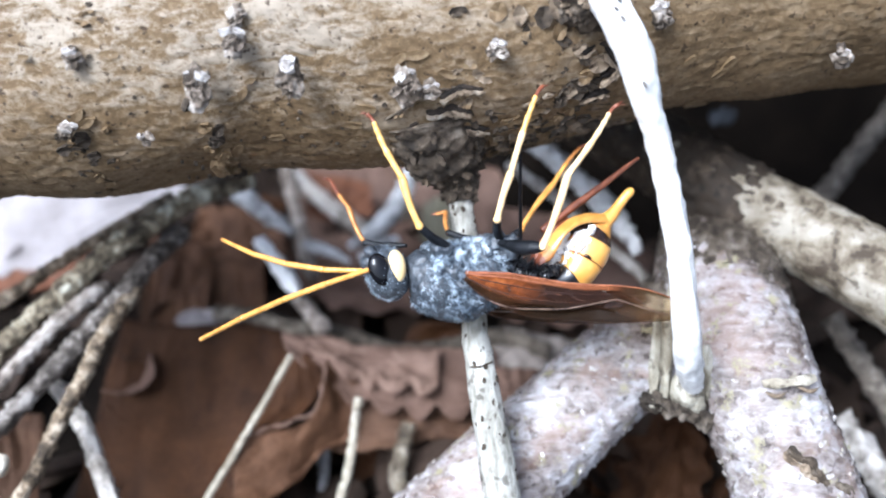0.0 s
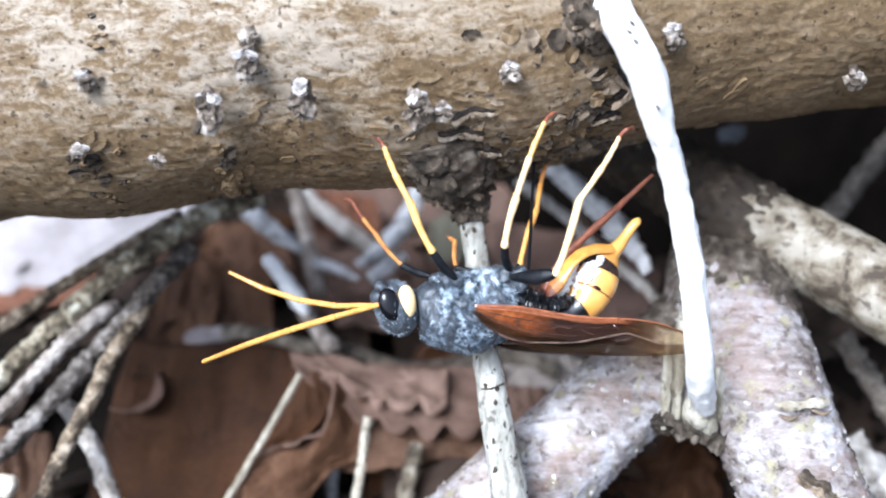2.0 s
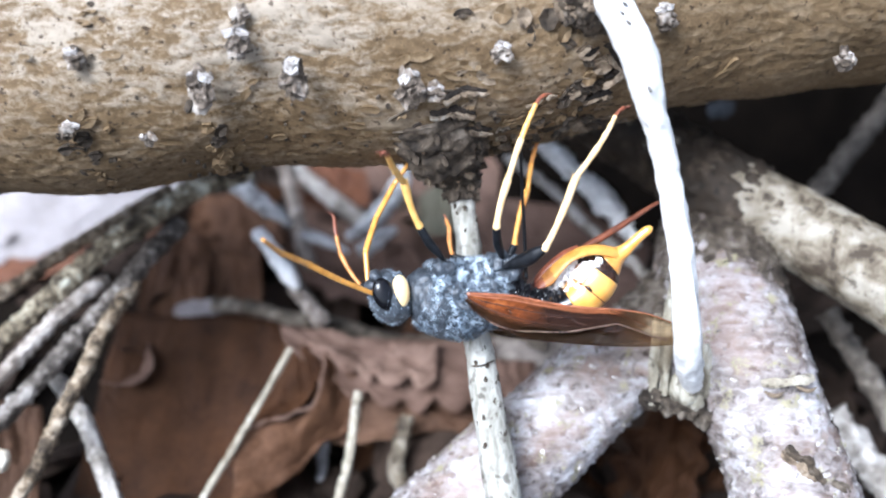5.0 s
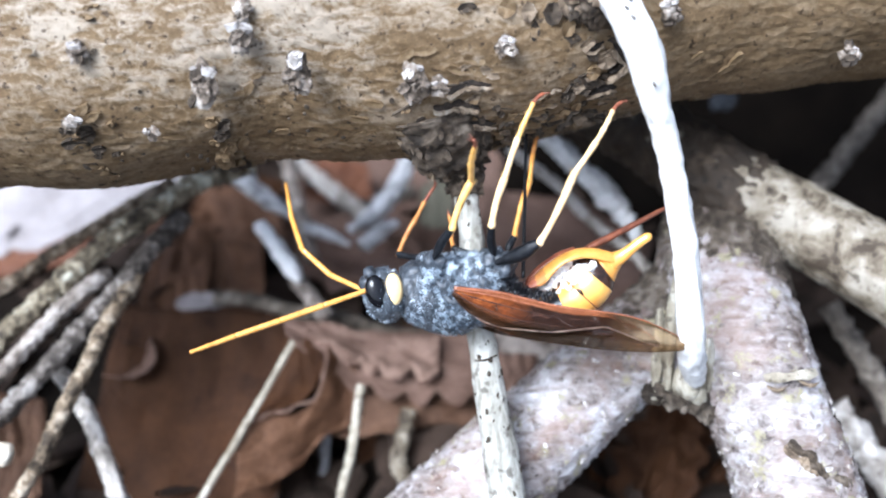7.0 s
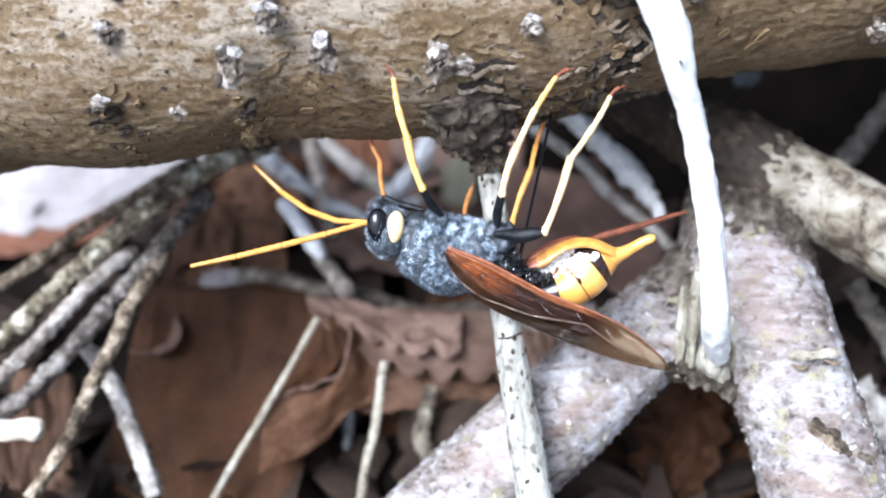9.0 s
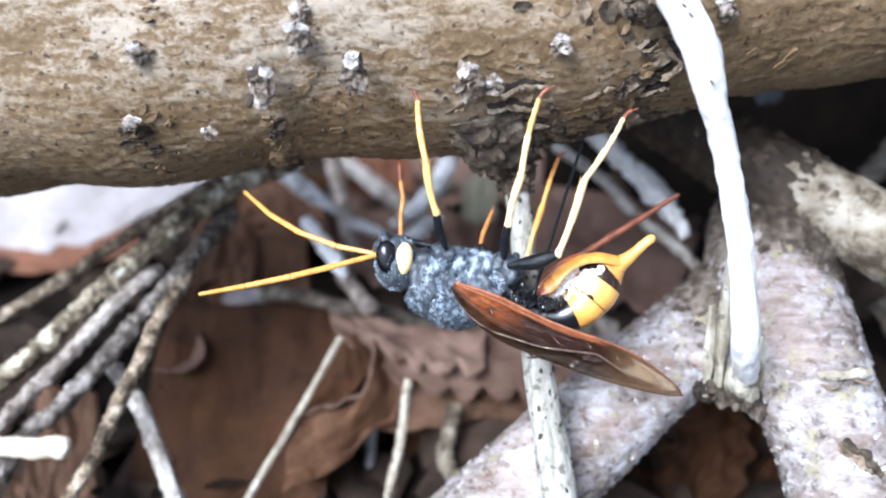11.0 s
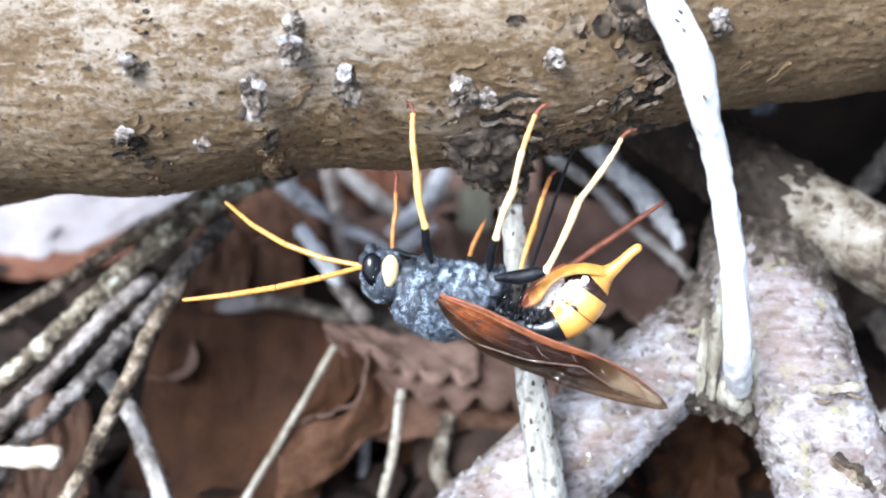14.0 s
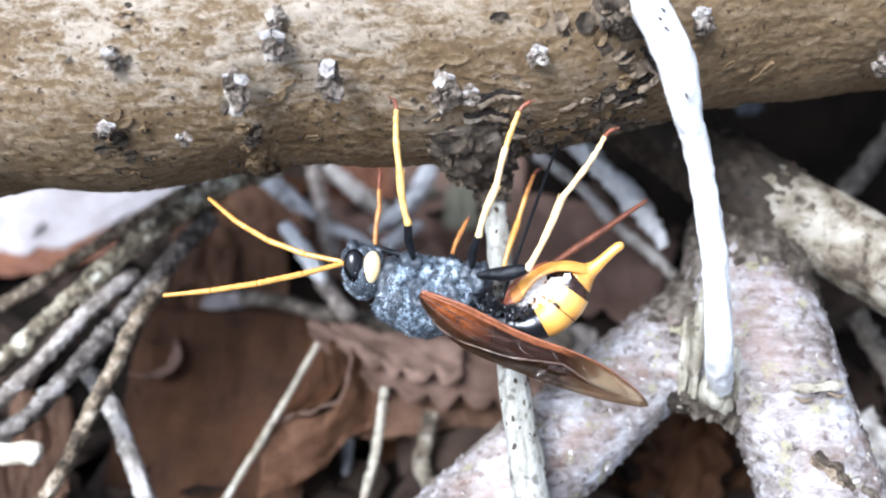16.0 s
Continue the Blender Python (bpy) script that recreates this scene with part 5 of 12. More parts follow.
abdomen = part("abdomen", band(0.0, 0.27), M_GLOSS, wasp, "glossy black base of the abdomen")
for u0, u1, mat, lbl in ((0.255, 0.475, M_GLOSS, "glossy black ring"), (0.465, 0.645, M_YELLOW, "yellow ring"), (0.635, 0.795, M_YELLOW, "yellow ring"), (0.785, 0.885, M_SADDLE, "dark brown ring"), (0.875, 1.0, M_ORANGE, "orange end ring")):
    part("ring", band(u0, u1), mat, abdomen, lbl)
part("tail_horn", tube(bmesh.new(), [r4(ab((21.70, -0.60, 3.00)), 1.35), r4(ab((22.90, -0.80, 3.80)), 0.95), r4(ab((24.20, -1.00, 5.00)), 0.72), r4(ab((25.42, -1.20, 6.20)), 0.62), r4(ab((26.20, -1.30, 6.85)), 0.6), r4(ab((26.62, -1.30, 7.15)), 0.25)], 16, 0.25, 0.08, 1.5),
     M_YELLOW, abdomen, "yellow tail horn with a pale tip")
shield = part("belly_plate", plate([(10.50, -1.0, -1.20), (11.60, -1.2, 0.40), (13.10, -1.4, 2.05), (15.00, -1.5, 3.60), (16.97, -1.5, 4.50), (19.23, -1.4, 4.75), (21.30, -1.2, 4.40), (22.80, -1.0, 3.95)],
                          [(11.20, -1.8, -1.35), (12.80, -2.2, -0.75), (13.75, -2.6, 0.55), (14.99, -2.8, 2.05), (16.48, -2.8, 2.95), (18.35, -2.6, 3.35), (20.59, -2.2, 3.10), (22.46, -1.5, 2.80)], 0.85),
     M_ORANGE, abdomen, "orange-brown belly plate")
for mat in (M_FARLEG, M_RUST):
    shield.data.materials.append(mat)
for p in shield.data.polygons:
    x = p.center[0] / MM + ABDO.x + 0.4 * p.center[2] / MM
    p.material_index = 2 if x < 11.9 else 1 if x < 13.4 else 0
part("belly_fold", plate([(10.30, -0.2, -0.70), (11.30, -0.2, 0.85), (12.90, -0.2, 2.45), (14.70, -0.2, 3.80), (16.60, -0.2, 4.60)],
                         [(10.60, -0.8, -1.20), (11.70, -0.8, 0.30), (13.20, -0.8, 1.80), (15.00, -0.8, 3.20), (16.90, -0.8, 4.10)], 0.6),
     M_RUST, abdomen, "rust-brown fold behind the belly plate")
bm = tube(bmesh.new(), [r4(ab((6.40, -1.80, 0.40)), 0.8), r4(ab((8.20, -1.80, -0.85)), 0.65), r4(ab((10.16, -1.80, -1.80)), 0.48), r4(ab((12.05, -2.00, -2.25)), 0.35), r4(ab((14.07, -2.40, -1.75)), 0.15)], 40, 0.12, 1.1, 2.2, 1.0, ridge=0.5)
part("waist", bm, M_GLOSS, abdomen, "rough black waist", smooth=False)
# crumpled pale skin between belly plate and rings, dark clefts in it
for pts, r in ((((12.20, -1.55), (12.80, -1.00), (13.30, -1.40), (14.05, -0.75)), 0.34), (((13.40, -1.60), (13.98, -0.30), (14.75, 1.05), (15.85, 2.15), (16.50, 2.45)), 0.66),
               (((14.20, -1.20), (14.70, -0.20), (15.40, 0.75), (16.20, 1.40)), 0.6), (((15.30, -0.60), (16.06, 0.45), (16.95, 1.30), (18.28, 2.05), (19.60, 2.60)), 0.55),
               (((15.90, -1.10), (16.60, -0.25), (17.50, 0.60), (18.60, 1.35)), 0.3), (((14.70, -1.80), (15.30, -1.00), (16.00, -0.40)), 0.3)):
    rows = [r4(skin(x, z, 0.02), r * (0.45 if i in (0, len(pts) - 1) else 1.0)) for i, (x, z) in enumerate(pts)]
    part("membrane", tube(bmesh.new(), rows, 14, 0.12, 0.5, 1.7, 1.0, ridge=0.15), M_MEMB, abdomen, "crumpled pale glistening membrane", smooth=False)
for pts, r in ((((14.55, 0.25), (15.05, 1.00), (15.50, 1.55)), 0.2), (((15.05, -0.35), (15.45, 0.15), (15.85, 0.50)), 0.2), (((16.60, 2.05), (17.50, 2.65), (18.80, 3.00)), 0.34), (((17.20, -0.85), (17.60, -1.05), (18.10, -1.45)), 0.2)):
    rows = [r4(skin(x, z, 0.28 if r < 0.3 else 0.1), r * (1.0 if i == 1 else 0.4)) for i, (x, z) in enumerate(pts)]
    part("seam", tube(bmesh.new(), rows, 10, 0.2, 0.15, 2), M_SADDLE, abdomen, "dark cleft between the plates")
p = axis[int(0.64 * (len(axis) - 1))]
q = axis[int(0.64 * (len(axis) - 1)) + 2]
tan = Vector(q[:3] - p[:3]).normalized()
s1 = tan.orthogonal().normalized()
s2 = tan.cross(s1)
loop = [r4(Vector(p[:3]) + (s1 * math.cos(a) + s2 * math.sin(a)) * (p[3] * 1.01), 0.07) for a in (2 * math.pi * k / 40 for k in range(41))]
part("rim", tube(bmesh.new(), loop, 6, 0.5), M_RUST, abdomen, "brown rim of a ring")

# egg-laying drill and its sheath
drill = part("ovipositor", tube(bmesh.new(), [(0, 0, 0, 0.27), (24.0, 0, 0, 0.2)], 10, 1.0), M_DRILL, wasp, "thin black drill sunk into the log")
sheath = part("ovipositor_sheath", tube(bmesh.new(), [(-3.0, 0, 0, 0.45), (0, 0, 0, 0.52), (14.5 * 0.5, 0, 0, 0.46), (14.5, 0, 0, 0.25)], 10, 0.5, 0.06, 1.2), M_SHEATH, wasp, "rust-brown drill sheath")


def wing(dx, dz, y0, name, label):
    """A folded wing between its leading and trailing edge: a sharp lengthwise fold, light pleats, raised veins."""
    a = spline([(x, 0, z, 0) for x, z in ((-0.10, 0.72), (4.79, -0.78), (8.45, -2.44), (12.11, -4.17), (15.76, -5.53), (19.42, -6.75), (23.08, -8.34), (26.01, -10.29), (28.59, -12.40), (29.26, -13.43))], 0.5)
    b = spline([(x, 0, z, 0) for x, z in ((-0.61, 0.06), (0.79, -2.35), (3.36, -5.04), (6.30, -7.00), (10.70, -8.80), (15.82, -10.60), (21.67, -12.39), (26.06, -13.46), (28.61, -13.80), (29.27, -13.65))], 0.5)
    FOLD = ((0.0, 1.2), (0.12, 1.0), (0.22, 0.9), (0.3, 0.79), (0.42, 0.69), (0.55, 0.47), (0.62, 0.37), (0.69, 0.5), (0.78, 0.67), (0.87, 0.81), (1.0, 1.0))
    N, W = 150, 40
    bm = bmesh.new()
    uv = bm.loops.layers.uv.new("wing")

    def fold(u):
        return float(np.interp(u, [p for p, _ in FOLD], [q for _, q in FOLD]))

    def at(u, w):
        i, j = u * (len(a) - 1), u * (len(b) - 1)
        p, q = a[int(i)] + (a[min(int(i) + 1, len(a) - 1)] - a[int(i)]) * (i % 1), b[int(j)] + (b[min(int(j) + 1, len(b) - 1)] - b[int(j)]) * (j % 1)
        c = p + (q - p) * w
        f = fold(u)
        ridge = (w / f if w < f else max(0.0, 1 - (w - f) / 0.16)) if f > 0.05 else 0.0
        below = (w - f) * float(np.linalg.norm(q - p)) if w > f else 0.0
        pleat = -(0.3 * min(1.0, max(0.0, (u - 0.4) * 8)) * below) - 0.75 * ridge ** 1.5 * math.sin(math.pi * min(1, 0.12 + u * 0.8)) + 0.22 * math.sin(w * 16 + u * 4) * min(1, u * 4) * (1 - 0.5 * u)
        if w > f and 0.55 < u < 0.84:
            pleat -= 0.28 * ((u / 0.042 + 3 * w) % 1.0) * min(1.0, (w - f) * 8)
        pleat += 0.22 * noise.noise(Vector((u * 9, w * 5, dx))) + 0.1 * noise.noise(Vector((u * 26, w * 11, dx)))
        y = y0 - 0.8 * math.sin(math.pi * w) + pleat - 0.9 * math.sin(math.pi * u * 0.8)
        return Vector((c[0] + dx, y, c[2] + dz))

    grid = [[bm.verts.new(at(i / N, j / W)) for j in range(W + 1)] for i in range(N + 1)]
    for i in range(N):
        for j in range(W):
            f = bm.faces.new((grid[i][j], grid[i][j + 1], grid[i + 1][j + 1], grid[i + 1][j]))
            for loop, (p, q) in zip(f.loops, ((i, j), (i, j + 1), (i + 1, j + 1), (i + 1, j))):
                loop[uv].uv = (p / N, q / W)
    ob = part(name, bm, M_WING, wasp, label)
    sol = ob.modifiers.new("thickness", "SOLIDIFY")
    sol.thickness = 0.00008
    for w0, w1, u1, r in ((0.0, 0.0, 1.0, 0.22), (0.14, 0.07, 0.6, 0.16), (0.36, 0.24, 0.6, 0.1), (0.62, 0.5, 0.5, 0.1), (1.0, 1.0, 0.98, 0.07)):
        rows = [r4(at(u1 * k / 24, w0 + (w1 - w0) * k / 24) + Vector((0, -0.05, 0)), r * (1 - 0.65 * k / 24)) for k in range(25)]
        part("vein", tube(bmesh.new(), rows, 8, 0.4), M_COSTA if w0 < 0.2 else M_VEIN, ob)
    rows = [r4(at(u, min(1, fold(u))) + Vector((0, -0.04, 0)), 0.07 + 0.07 * math.sin(math.pi * k / 40)) for k, u in ((k, 0.12 + 0.72 * k / 40) for k in range(41))]
    part("wing_crease", tube(bmesh.new(), rows, 8, 0.25, 0.06, 1.5), M_CREASE, ob, "glossy fold of the wing")
    for pts in (((0.3, 0.52), (0.325, 0.4), (0.36, 0.33), (0.4, 0.33), (0.44, 0.17)), ((0.56, 0.08), (0.58, 0.2), (0.6, 0.33)), ((0.66, 0.05), (0.7, 0.3), (0.74, 0.5)), ((0.44, 0.3), (0.47, 0.42), (0.52, 0.5)),
                ((0.58, 0.62), (0.62, 0.56), (0.66, 0.58)), ((0.62, 0.74), (0.67, 0.64), (0.72, 0.64)), ((0.72, 0.78), (0.75, 0.7), (0.79, 0.72)), ((0.16, 0.2), (0.19, 0.5), (0.18, 0.8))):
        rows = [r4(at(u, v) + Vector((0, -0.03, 0)), 0.09 if k not in (0, len(pts) - 1) else 0.05) for k, (u, v) in enumerate(pts)]
        part("cross_vein", tube(bmesh.new(), rows, 8, 0.2), M_VEIN, ob)
    return ob


wing(0, 0, -5.6, "wing", "folded amber-brown translucent wing with rust veins")
wing(-0.3, -1.0, 5.5, "wing", "far amber-brown wing behind the body")


def leg(femur, tibia, tarsus, fat, shank, foot, hook, bow, slim=1.0):
    """A leg in three keyed pieces; each starts at the origin and runs along x. hook: which way the claw end turns; bow: how far the pieces bend."""
    f = part("leg", tube(bmesh.new(), [(-0.35, 0, 0, 0.3), (0.0, 0, 0, 0.48), (0.2 * femur, 0, -0.12 * bow, fat * 0.95), (0.5 * femur, 0, -0.25 * bow, fat * 1.08), (0.75 * femur, 0, -0.12 * bow, fat * 0.78), (femur, 0, 0, fat * 0.42)], 18, 0.25, 0.1, 1.5), M_THIGH, wasp, "black thigh with yellow shank and foot")
    bm = tube(bmesh.new(), [(x, 0, z * bow, r * slim) for x, z, r in ((-0.4, 0, 0.3), (-0.1, 0, 0.52), (0.05 * tibia, 0, 0.5), (0.14 * tibia, 0.12, 0.42), (0.5 * tibia, 0.25, 0.47), (0.88 * tibia, 0.08, 0.54), (tibia, 0, 0.47))], 14, 0.25, 0.05, 1.2)
    for sgn in (-1, 1) if slim == 1.0 else ():
        tube(bm, [(tibia * 0.95, 0.1, 0.35 * sgn, 0.1), (tibia + 0.25, 0.1, 0.5 * sgn, 0.06), (tibia + 0.55, 0.1, 0.55 * sgn, 0.02)], 6, 0.2)
    t = part("tibia", bm, shank, f, "yellow shank")

    def mid(u):
        end = max(0.0, u - 0.8)
        return (u * tarsus * (1.0 if u < 0.8 else 1 - 0.25 * end / 0.2 * end), 0.0, (0.35 * bow * math.sin(math.pi * u) + hook * end * end * 16) * tarsus / 10)

    rows = []
    for a, b, k in ((0.0, 0.42, 0.44), (0.42, 0.6, 0.4), (0.6, 0.72, 0.37), (0.72, 0.82, 0.34), (0.82, 1.0, 0.27)):
        rows += [r4(mid(a + 0.02), k * slim * 0.9), r4(mid(a + (b - a) * 0.5), k * slim * 0.92), r4(mid(b - 0.02), k * slim * 1.04)]
    bm = tube(bmesh.new(), [(-0.15, 0, 0, 0.25)] + rows + [r4(mid(1.0), 0.12)], 12, 0.2, 0.025, 1.5)
    e = Vector(mid(1.0))
    for sgn in (-1, 1):
        tube(bm, [r4(e, 0.1), r4(e + Vector((0.3, 0.25 * sgn, 0.25 * hook)), 0.09), r4(e + Vector((0.4, 0.4 * sgn, 0.6 * hook)), 0.03)], 6, 0.2)
    s = part("tarsus", bm, shank, f, "jointed yellow foot with a rust tip")
    two_tone(s, foot, 0, tarsus * 0.42)
    s.data.materials.append(M_RUST)
    for p in s.data.polygons:
        if p.center[0] > tarsus * 0.82 * MM:
            p.material_index = 2
    return f, t, s


LEGS = {
    "NF": leg(5.66, 6.58, 9.87, 0.58, M_LEGGOLD, M_LEGGOLD, 1, 1),
    "NM": leg(5.79, 6.47, 12.52, 0.58, M_LEGPALE, M_LEGGOLD, -1, 1),
    "NH": leg(6.80, 10.19, 12.55, 0.92, M_LEGPALE, M_LEGPALE, -1, -1),
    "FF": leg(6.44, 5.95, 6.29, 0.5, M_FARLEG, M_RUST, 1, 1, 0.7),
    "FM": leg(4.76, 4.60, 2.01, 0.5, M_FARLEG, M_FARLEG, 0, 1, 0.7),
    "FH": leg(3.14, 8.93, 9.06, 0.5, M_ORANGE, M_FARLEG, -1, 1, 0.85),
}

def motions():
    # the body creeps and tilts about its wing root
    walk(wasp, [(0, SLOPE @ pose(0.00190, 0.00800, -0.00371, 0, -15.90, 13.00)), (0.5, SLOPE @ pose(0.00204, 0.00800, -0.00404, 0, -15.30, 13.00)), (1, SLOPE @ pose(0.00190, 0.00800, -0.00431, 0, -15.20, 13.00)), (1.5, SLOPE @ pose(0.00158, 0.00800, -0.00468, 0, -15.10, 13.00)), (2, SLOPE @ pose(0.00158, 0.00800, -0.00509, 0, -15.70, 13.00)), (2.5, SLOPE @ pose(0.00153, 0.00800, -0.00506, 0, -15.70, 13.00)), (3, SLOPE @ pose(0.00214, 0.00800, -0.00590, 0, -16.60, 13.00)), (3.5, SLOPE @ pose(0.00273, 0.00800, -0.00628, 0, -17.40, 13.00)), (4, SLOPE @ pose(0.00241, 0.00800, -0.00595, 0, -16.40, 13.00)), (6.5, SLOPE @ pose(0.00133, 0.00800, -0.00668, 0, -13.40, 10.00)), (7, SLOPE @ pose(0.00010, 0.00800, -0.00613, 0, -11.70, 7.00)), (7.5, SLOPE @ pose(-0.00319, 0.00800, -0.00305, 0, -1.80, 0.00)), (8, SLOPE @ pose(-0.00308, 0.00800, -0.00331, 0, -0.70, 0.00)), (8.5, SLOPE @ pose(-0.00334, 0.00800, -0.00359, 0, 1.30, 0.00)), (9, SLOPE @ pose(-0.00345, 0.00800, -0.00369, 0, 2.60, 0.00)), (9.5, SLOPE @ pose(-0.00428, 0.00800, -0.00500, 0, 1.60, 0.00)), (10, SLOPE @ pose(-0.00505, 0.00800, -0.00577, 0, 0.80, 0.00)), (12.5, SLOPE @ pose(-0.00717, 0.00800, -0.00567, 0, 0.00, 0.00)), (13, SLOPE @ pose(-0.00720, 0.00800, -0.00572, 0, 0.00, 0.00)), (13.5, SLOPE @ pose(-0.00728, 0.00800, -0.00563, 0, 0.00, 0.00)), (14, SLOPE @ pose(-0.00717, 0.00800, -0.00566, 0, 0.00, 0.00)), (14.5, SLOPE @ pose(-0.00715, 0.00800, -0.00567, 0, 0.00, 0.00)), (15, SLOPE @ pose(-0.00714, 0.00800, -0.00566, 0, 0.00, 0.00)), (15.5, SLOPE @ pose(-0.00717, 0.00800, -0.00563, 0, 0.00, 0.00)), (16, SLOPE @ pose(-0.00723, 0.00800, -0.00565, 0, 0.00, 0.00))])
    walk(head, [(0, pose(-0.00768, 0.00187, 0.00372)), (0.5, pose(-0.00765, 0.00184, 0.00339)), (1, pose(-0.00766, 0.00184, 0.00332)), (1.5, pose(-0.00760, 0.00182, 0.00322)), (2, pose(-0.00764, 0.00183, 0.00333)), (2.5, pose(-0.00818, 0.00188, 0.00587)), (3, pose(-0.00751, 0.00202, 0.00493)), (3.5, pose(-0.00758, 0.00187, 0.00391)), (4, pose(-0.00763, 0.00186, 0.00366)), (6.5, pose(-0.00769, 0.00134, 0.00154)), (7, pose(-0.00755, 0.00093, 0.00180)), (7.5, pose(-0.00717, -0.00000, 0.00328)), (8, pose(-0.00734, 0.00000, 0.00308)), (8.5, pose(-0.00730, 0.00000, 0.00275)), (9, pose(-0.00726, -0.00000, 0.00290)), (9.5, pose(-0.00728, -0.00000, 0.00320)), (10, pose(-0.00709, -0.00000, 0.00363)), (12.5, pose(-0.00696, 0.00000, 0.00353)), (13, pose(-0.00696, 0.00000, 0.00353)), (13.5, pose(-0.00696, 0.00000, 0.00353)), (14, pose(-0.00696, 0.00000, 0.00353)), (14.5, pose(-0.00696, 0.00000, 0.00353)), (15, pose(-0.00696, 0.00000, 0.00353)), (15.5, pose(-0.00696, 0.00000, 0.00353)), (16, pose(-0.00696, 0.00000, 0.00353))])
    walk(ANT[0][0], [(0, span((-3.47, -1.40, 0.50), (-9.47, -1.48, 0.29))), (0.5, span((-3.47, -1.40, 0.50), (-9.20, -2.86, -0.50))), (1, span((-3.47, -1.40, 0.50), (-9.19, -3.05, -0.25))), (1.5, span((-3.47, -1.40, 0.50), (-9.10, -3.41, 0.05))), (2, span((-3.47, -1.40, 0.50), (-9.47, -1.42, 0.61))), (2.1, span((-3.47, -1.40, 0.50), (-9.41, -1.78, 1.28))), (2.2, span((-3.47, -1.40, 0.50), (-8.88, -2.61, 2.79))), (2.3, span((-3.47, -1.40, 0.50), (-7.62, -3.44, 4.32))), (2.4, span((-3.47, -1.40, 0.50), (-6.14, -3.95, 5.23))), (2.5, span((-3.47, -1.40, 0.50), (-5.44, -4.09, 5.49))), (2.6, span((-3.47, -1.40, 0.50), (-5.31, -4.04, 5.57))), (2.7, span((-3.47, -1.40, 0.50), (-4.98, -3.90, 5.74))), (2.8, span((-3.47, -1.40, 0.50), (-4.59, -3.72, 5.92))), (2.9, span((-3.47, -1.40, 0.50), (-4.25, -3.56, 6.04))), (3, span((-3.47, -1.40, 0.50), (-4.11, -3.49, 6.09))), (3.1, span((-3.47, -1.40, 0.50), (-4.26, -3.48, 6.07))), (3.2, span((-3.47, -1.40, 0.50), (-4.61, -3.46, 6.02))), (3.3, span((-3.47, -1.40, 0.50), (-5.03, -3.42, 5.93))), (3.4, span((-3.47, -1.40, 0.50), (-5.38, -3.38, 5.83))), (3.5, span((-3.47, -1.40, 0.50), (-5.52, -3.36, 5.79))), (3.6, span((-3.47, -1.40, 0.50), (-5.56, -3.41, 5.75))), (3.7, span((-3.47, -1.40, 0.50), (-5.64, -3.53, 5.67))), (3.8, span((-3.47, -1.40, 0.50), (-5.73, -3.68, 5.57))), (3.9, span((-3.47, -1.40, 0.50), (-5.81, -3.80, 5.48))), (4, span((-3.47, -1.40, 0.50), (-5.84, -3.85, 5.44))), (4.5, span((-3.47, -1.40, 0.50), (-6.80, -4.16, 4.66))), (5, span((-3.47, -1.40, 0.50), (-7.61, -4.36, 3.69))), (5.5, span((-3.47, -1.40, 0.50), (-8.23, -4.41, 2.57))), (6, span((-3.47, -1.40, 0.50), (-8.63, -4.34, 1.36))), (6.5, span((-3.47, -1.40, 0.50), (-8.80, -4.12, 0.11))), (6.6, span((-3.47, -1.40, 0.50), (-8.89, -3.94, 0.08))), (6.7, span((-3.47, -1.40, 0.50), (-9.07, -3.49, 0.00))), (6.8, span((-3.47, -1.40, 0.50), (-9.24, -2.93, -0.08))), (6.9, span((-3.47, -1.40, 0.50), (-9.34, -2.45, -0.15))), (7, span((-3.47, -1.40, 0.50), (-9.37, -2.25, -0.18))), (7.1, span((-3.47, -1.40, 0.50), (-9.36, -2.34, -0.19))), (7.2, span((-3.47, -1.40, 0.50), (-9.31, -2.55, -0.22))), (7.3, span((-3.47, -1.40, 0.50), (-9.26, -2.80, -0.26))), (7.4, span((-3.47, -1.40, 0.50), (-9.20, -3.00, -0.29))), (7.5, span((-3.47, -1.40, 0.50), (-9.17, -3.09, -0.30))), (8, span((-3.47, -1.40, 0.50), (-8.96, -3.09, -1.22))), (8.5, span((-3.47, -1.40, 0.50), (-8.75, -3.07, -1.80))), (9, span((-3.47, -1.40, 0.50), (-8.92, -3.14, -1.32))), (9.5, span((-3.47, -1.40, 0.50), (-8.97, -2.98, -1.30))), (10, span((-3.47, -1.40, 0.50), (-9.00, -3.13, -1.04))), (10.5, span((-3.47, -1.40, 0.50), (-9.00, -3.16, -1.02))), (11, span((-3.47, -1.40, 0.50), (-9.00, -3.19, -1.00))), (11.5, span((-3.47, -1.40, 0.50), (-8.99, -3.22, -0.99))), (12, span((-3.47, -1.40, 0.50), (-8.99, -3.25, -0.97))), (12.5, span((-3.47, -1.40, 0.50), (-8.98, -3.28, -0.95))), (13, span((-3.47, -1.40, 0.50), (-8.98, -3.28, -0.93))), (13.5, span((-3.47, -1.40, 0.50), (-8.97, -3.29, -0.99))), (14, span((-3.47, -1.40, 0.50), (-8.98, -3.28, -0.96))), (14.5, span((-3.47, -1.40, 0.50), (-8.98, -3.27, -0.95))), (15, span((-3.47, -1.40, 0.50), (-8.98, -3.27, -0.95))), (15.5, span((-3.47, -1.40, 0.50), (-8.98, -3.27, -0.97))), (16, span((-3.47, -1.40, 0.50), (-8.97, -3.29, -0.97)))])
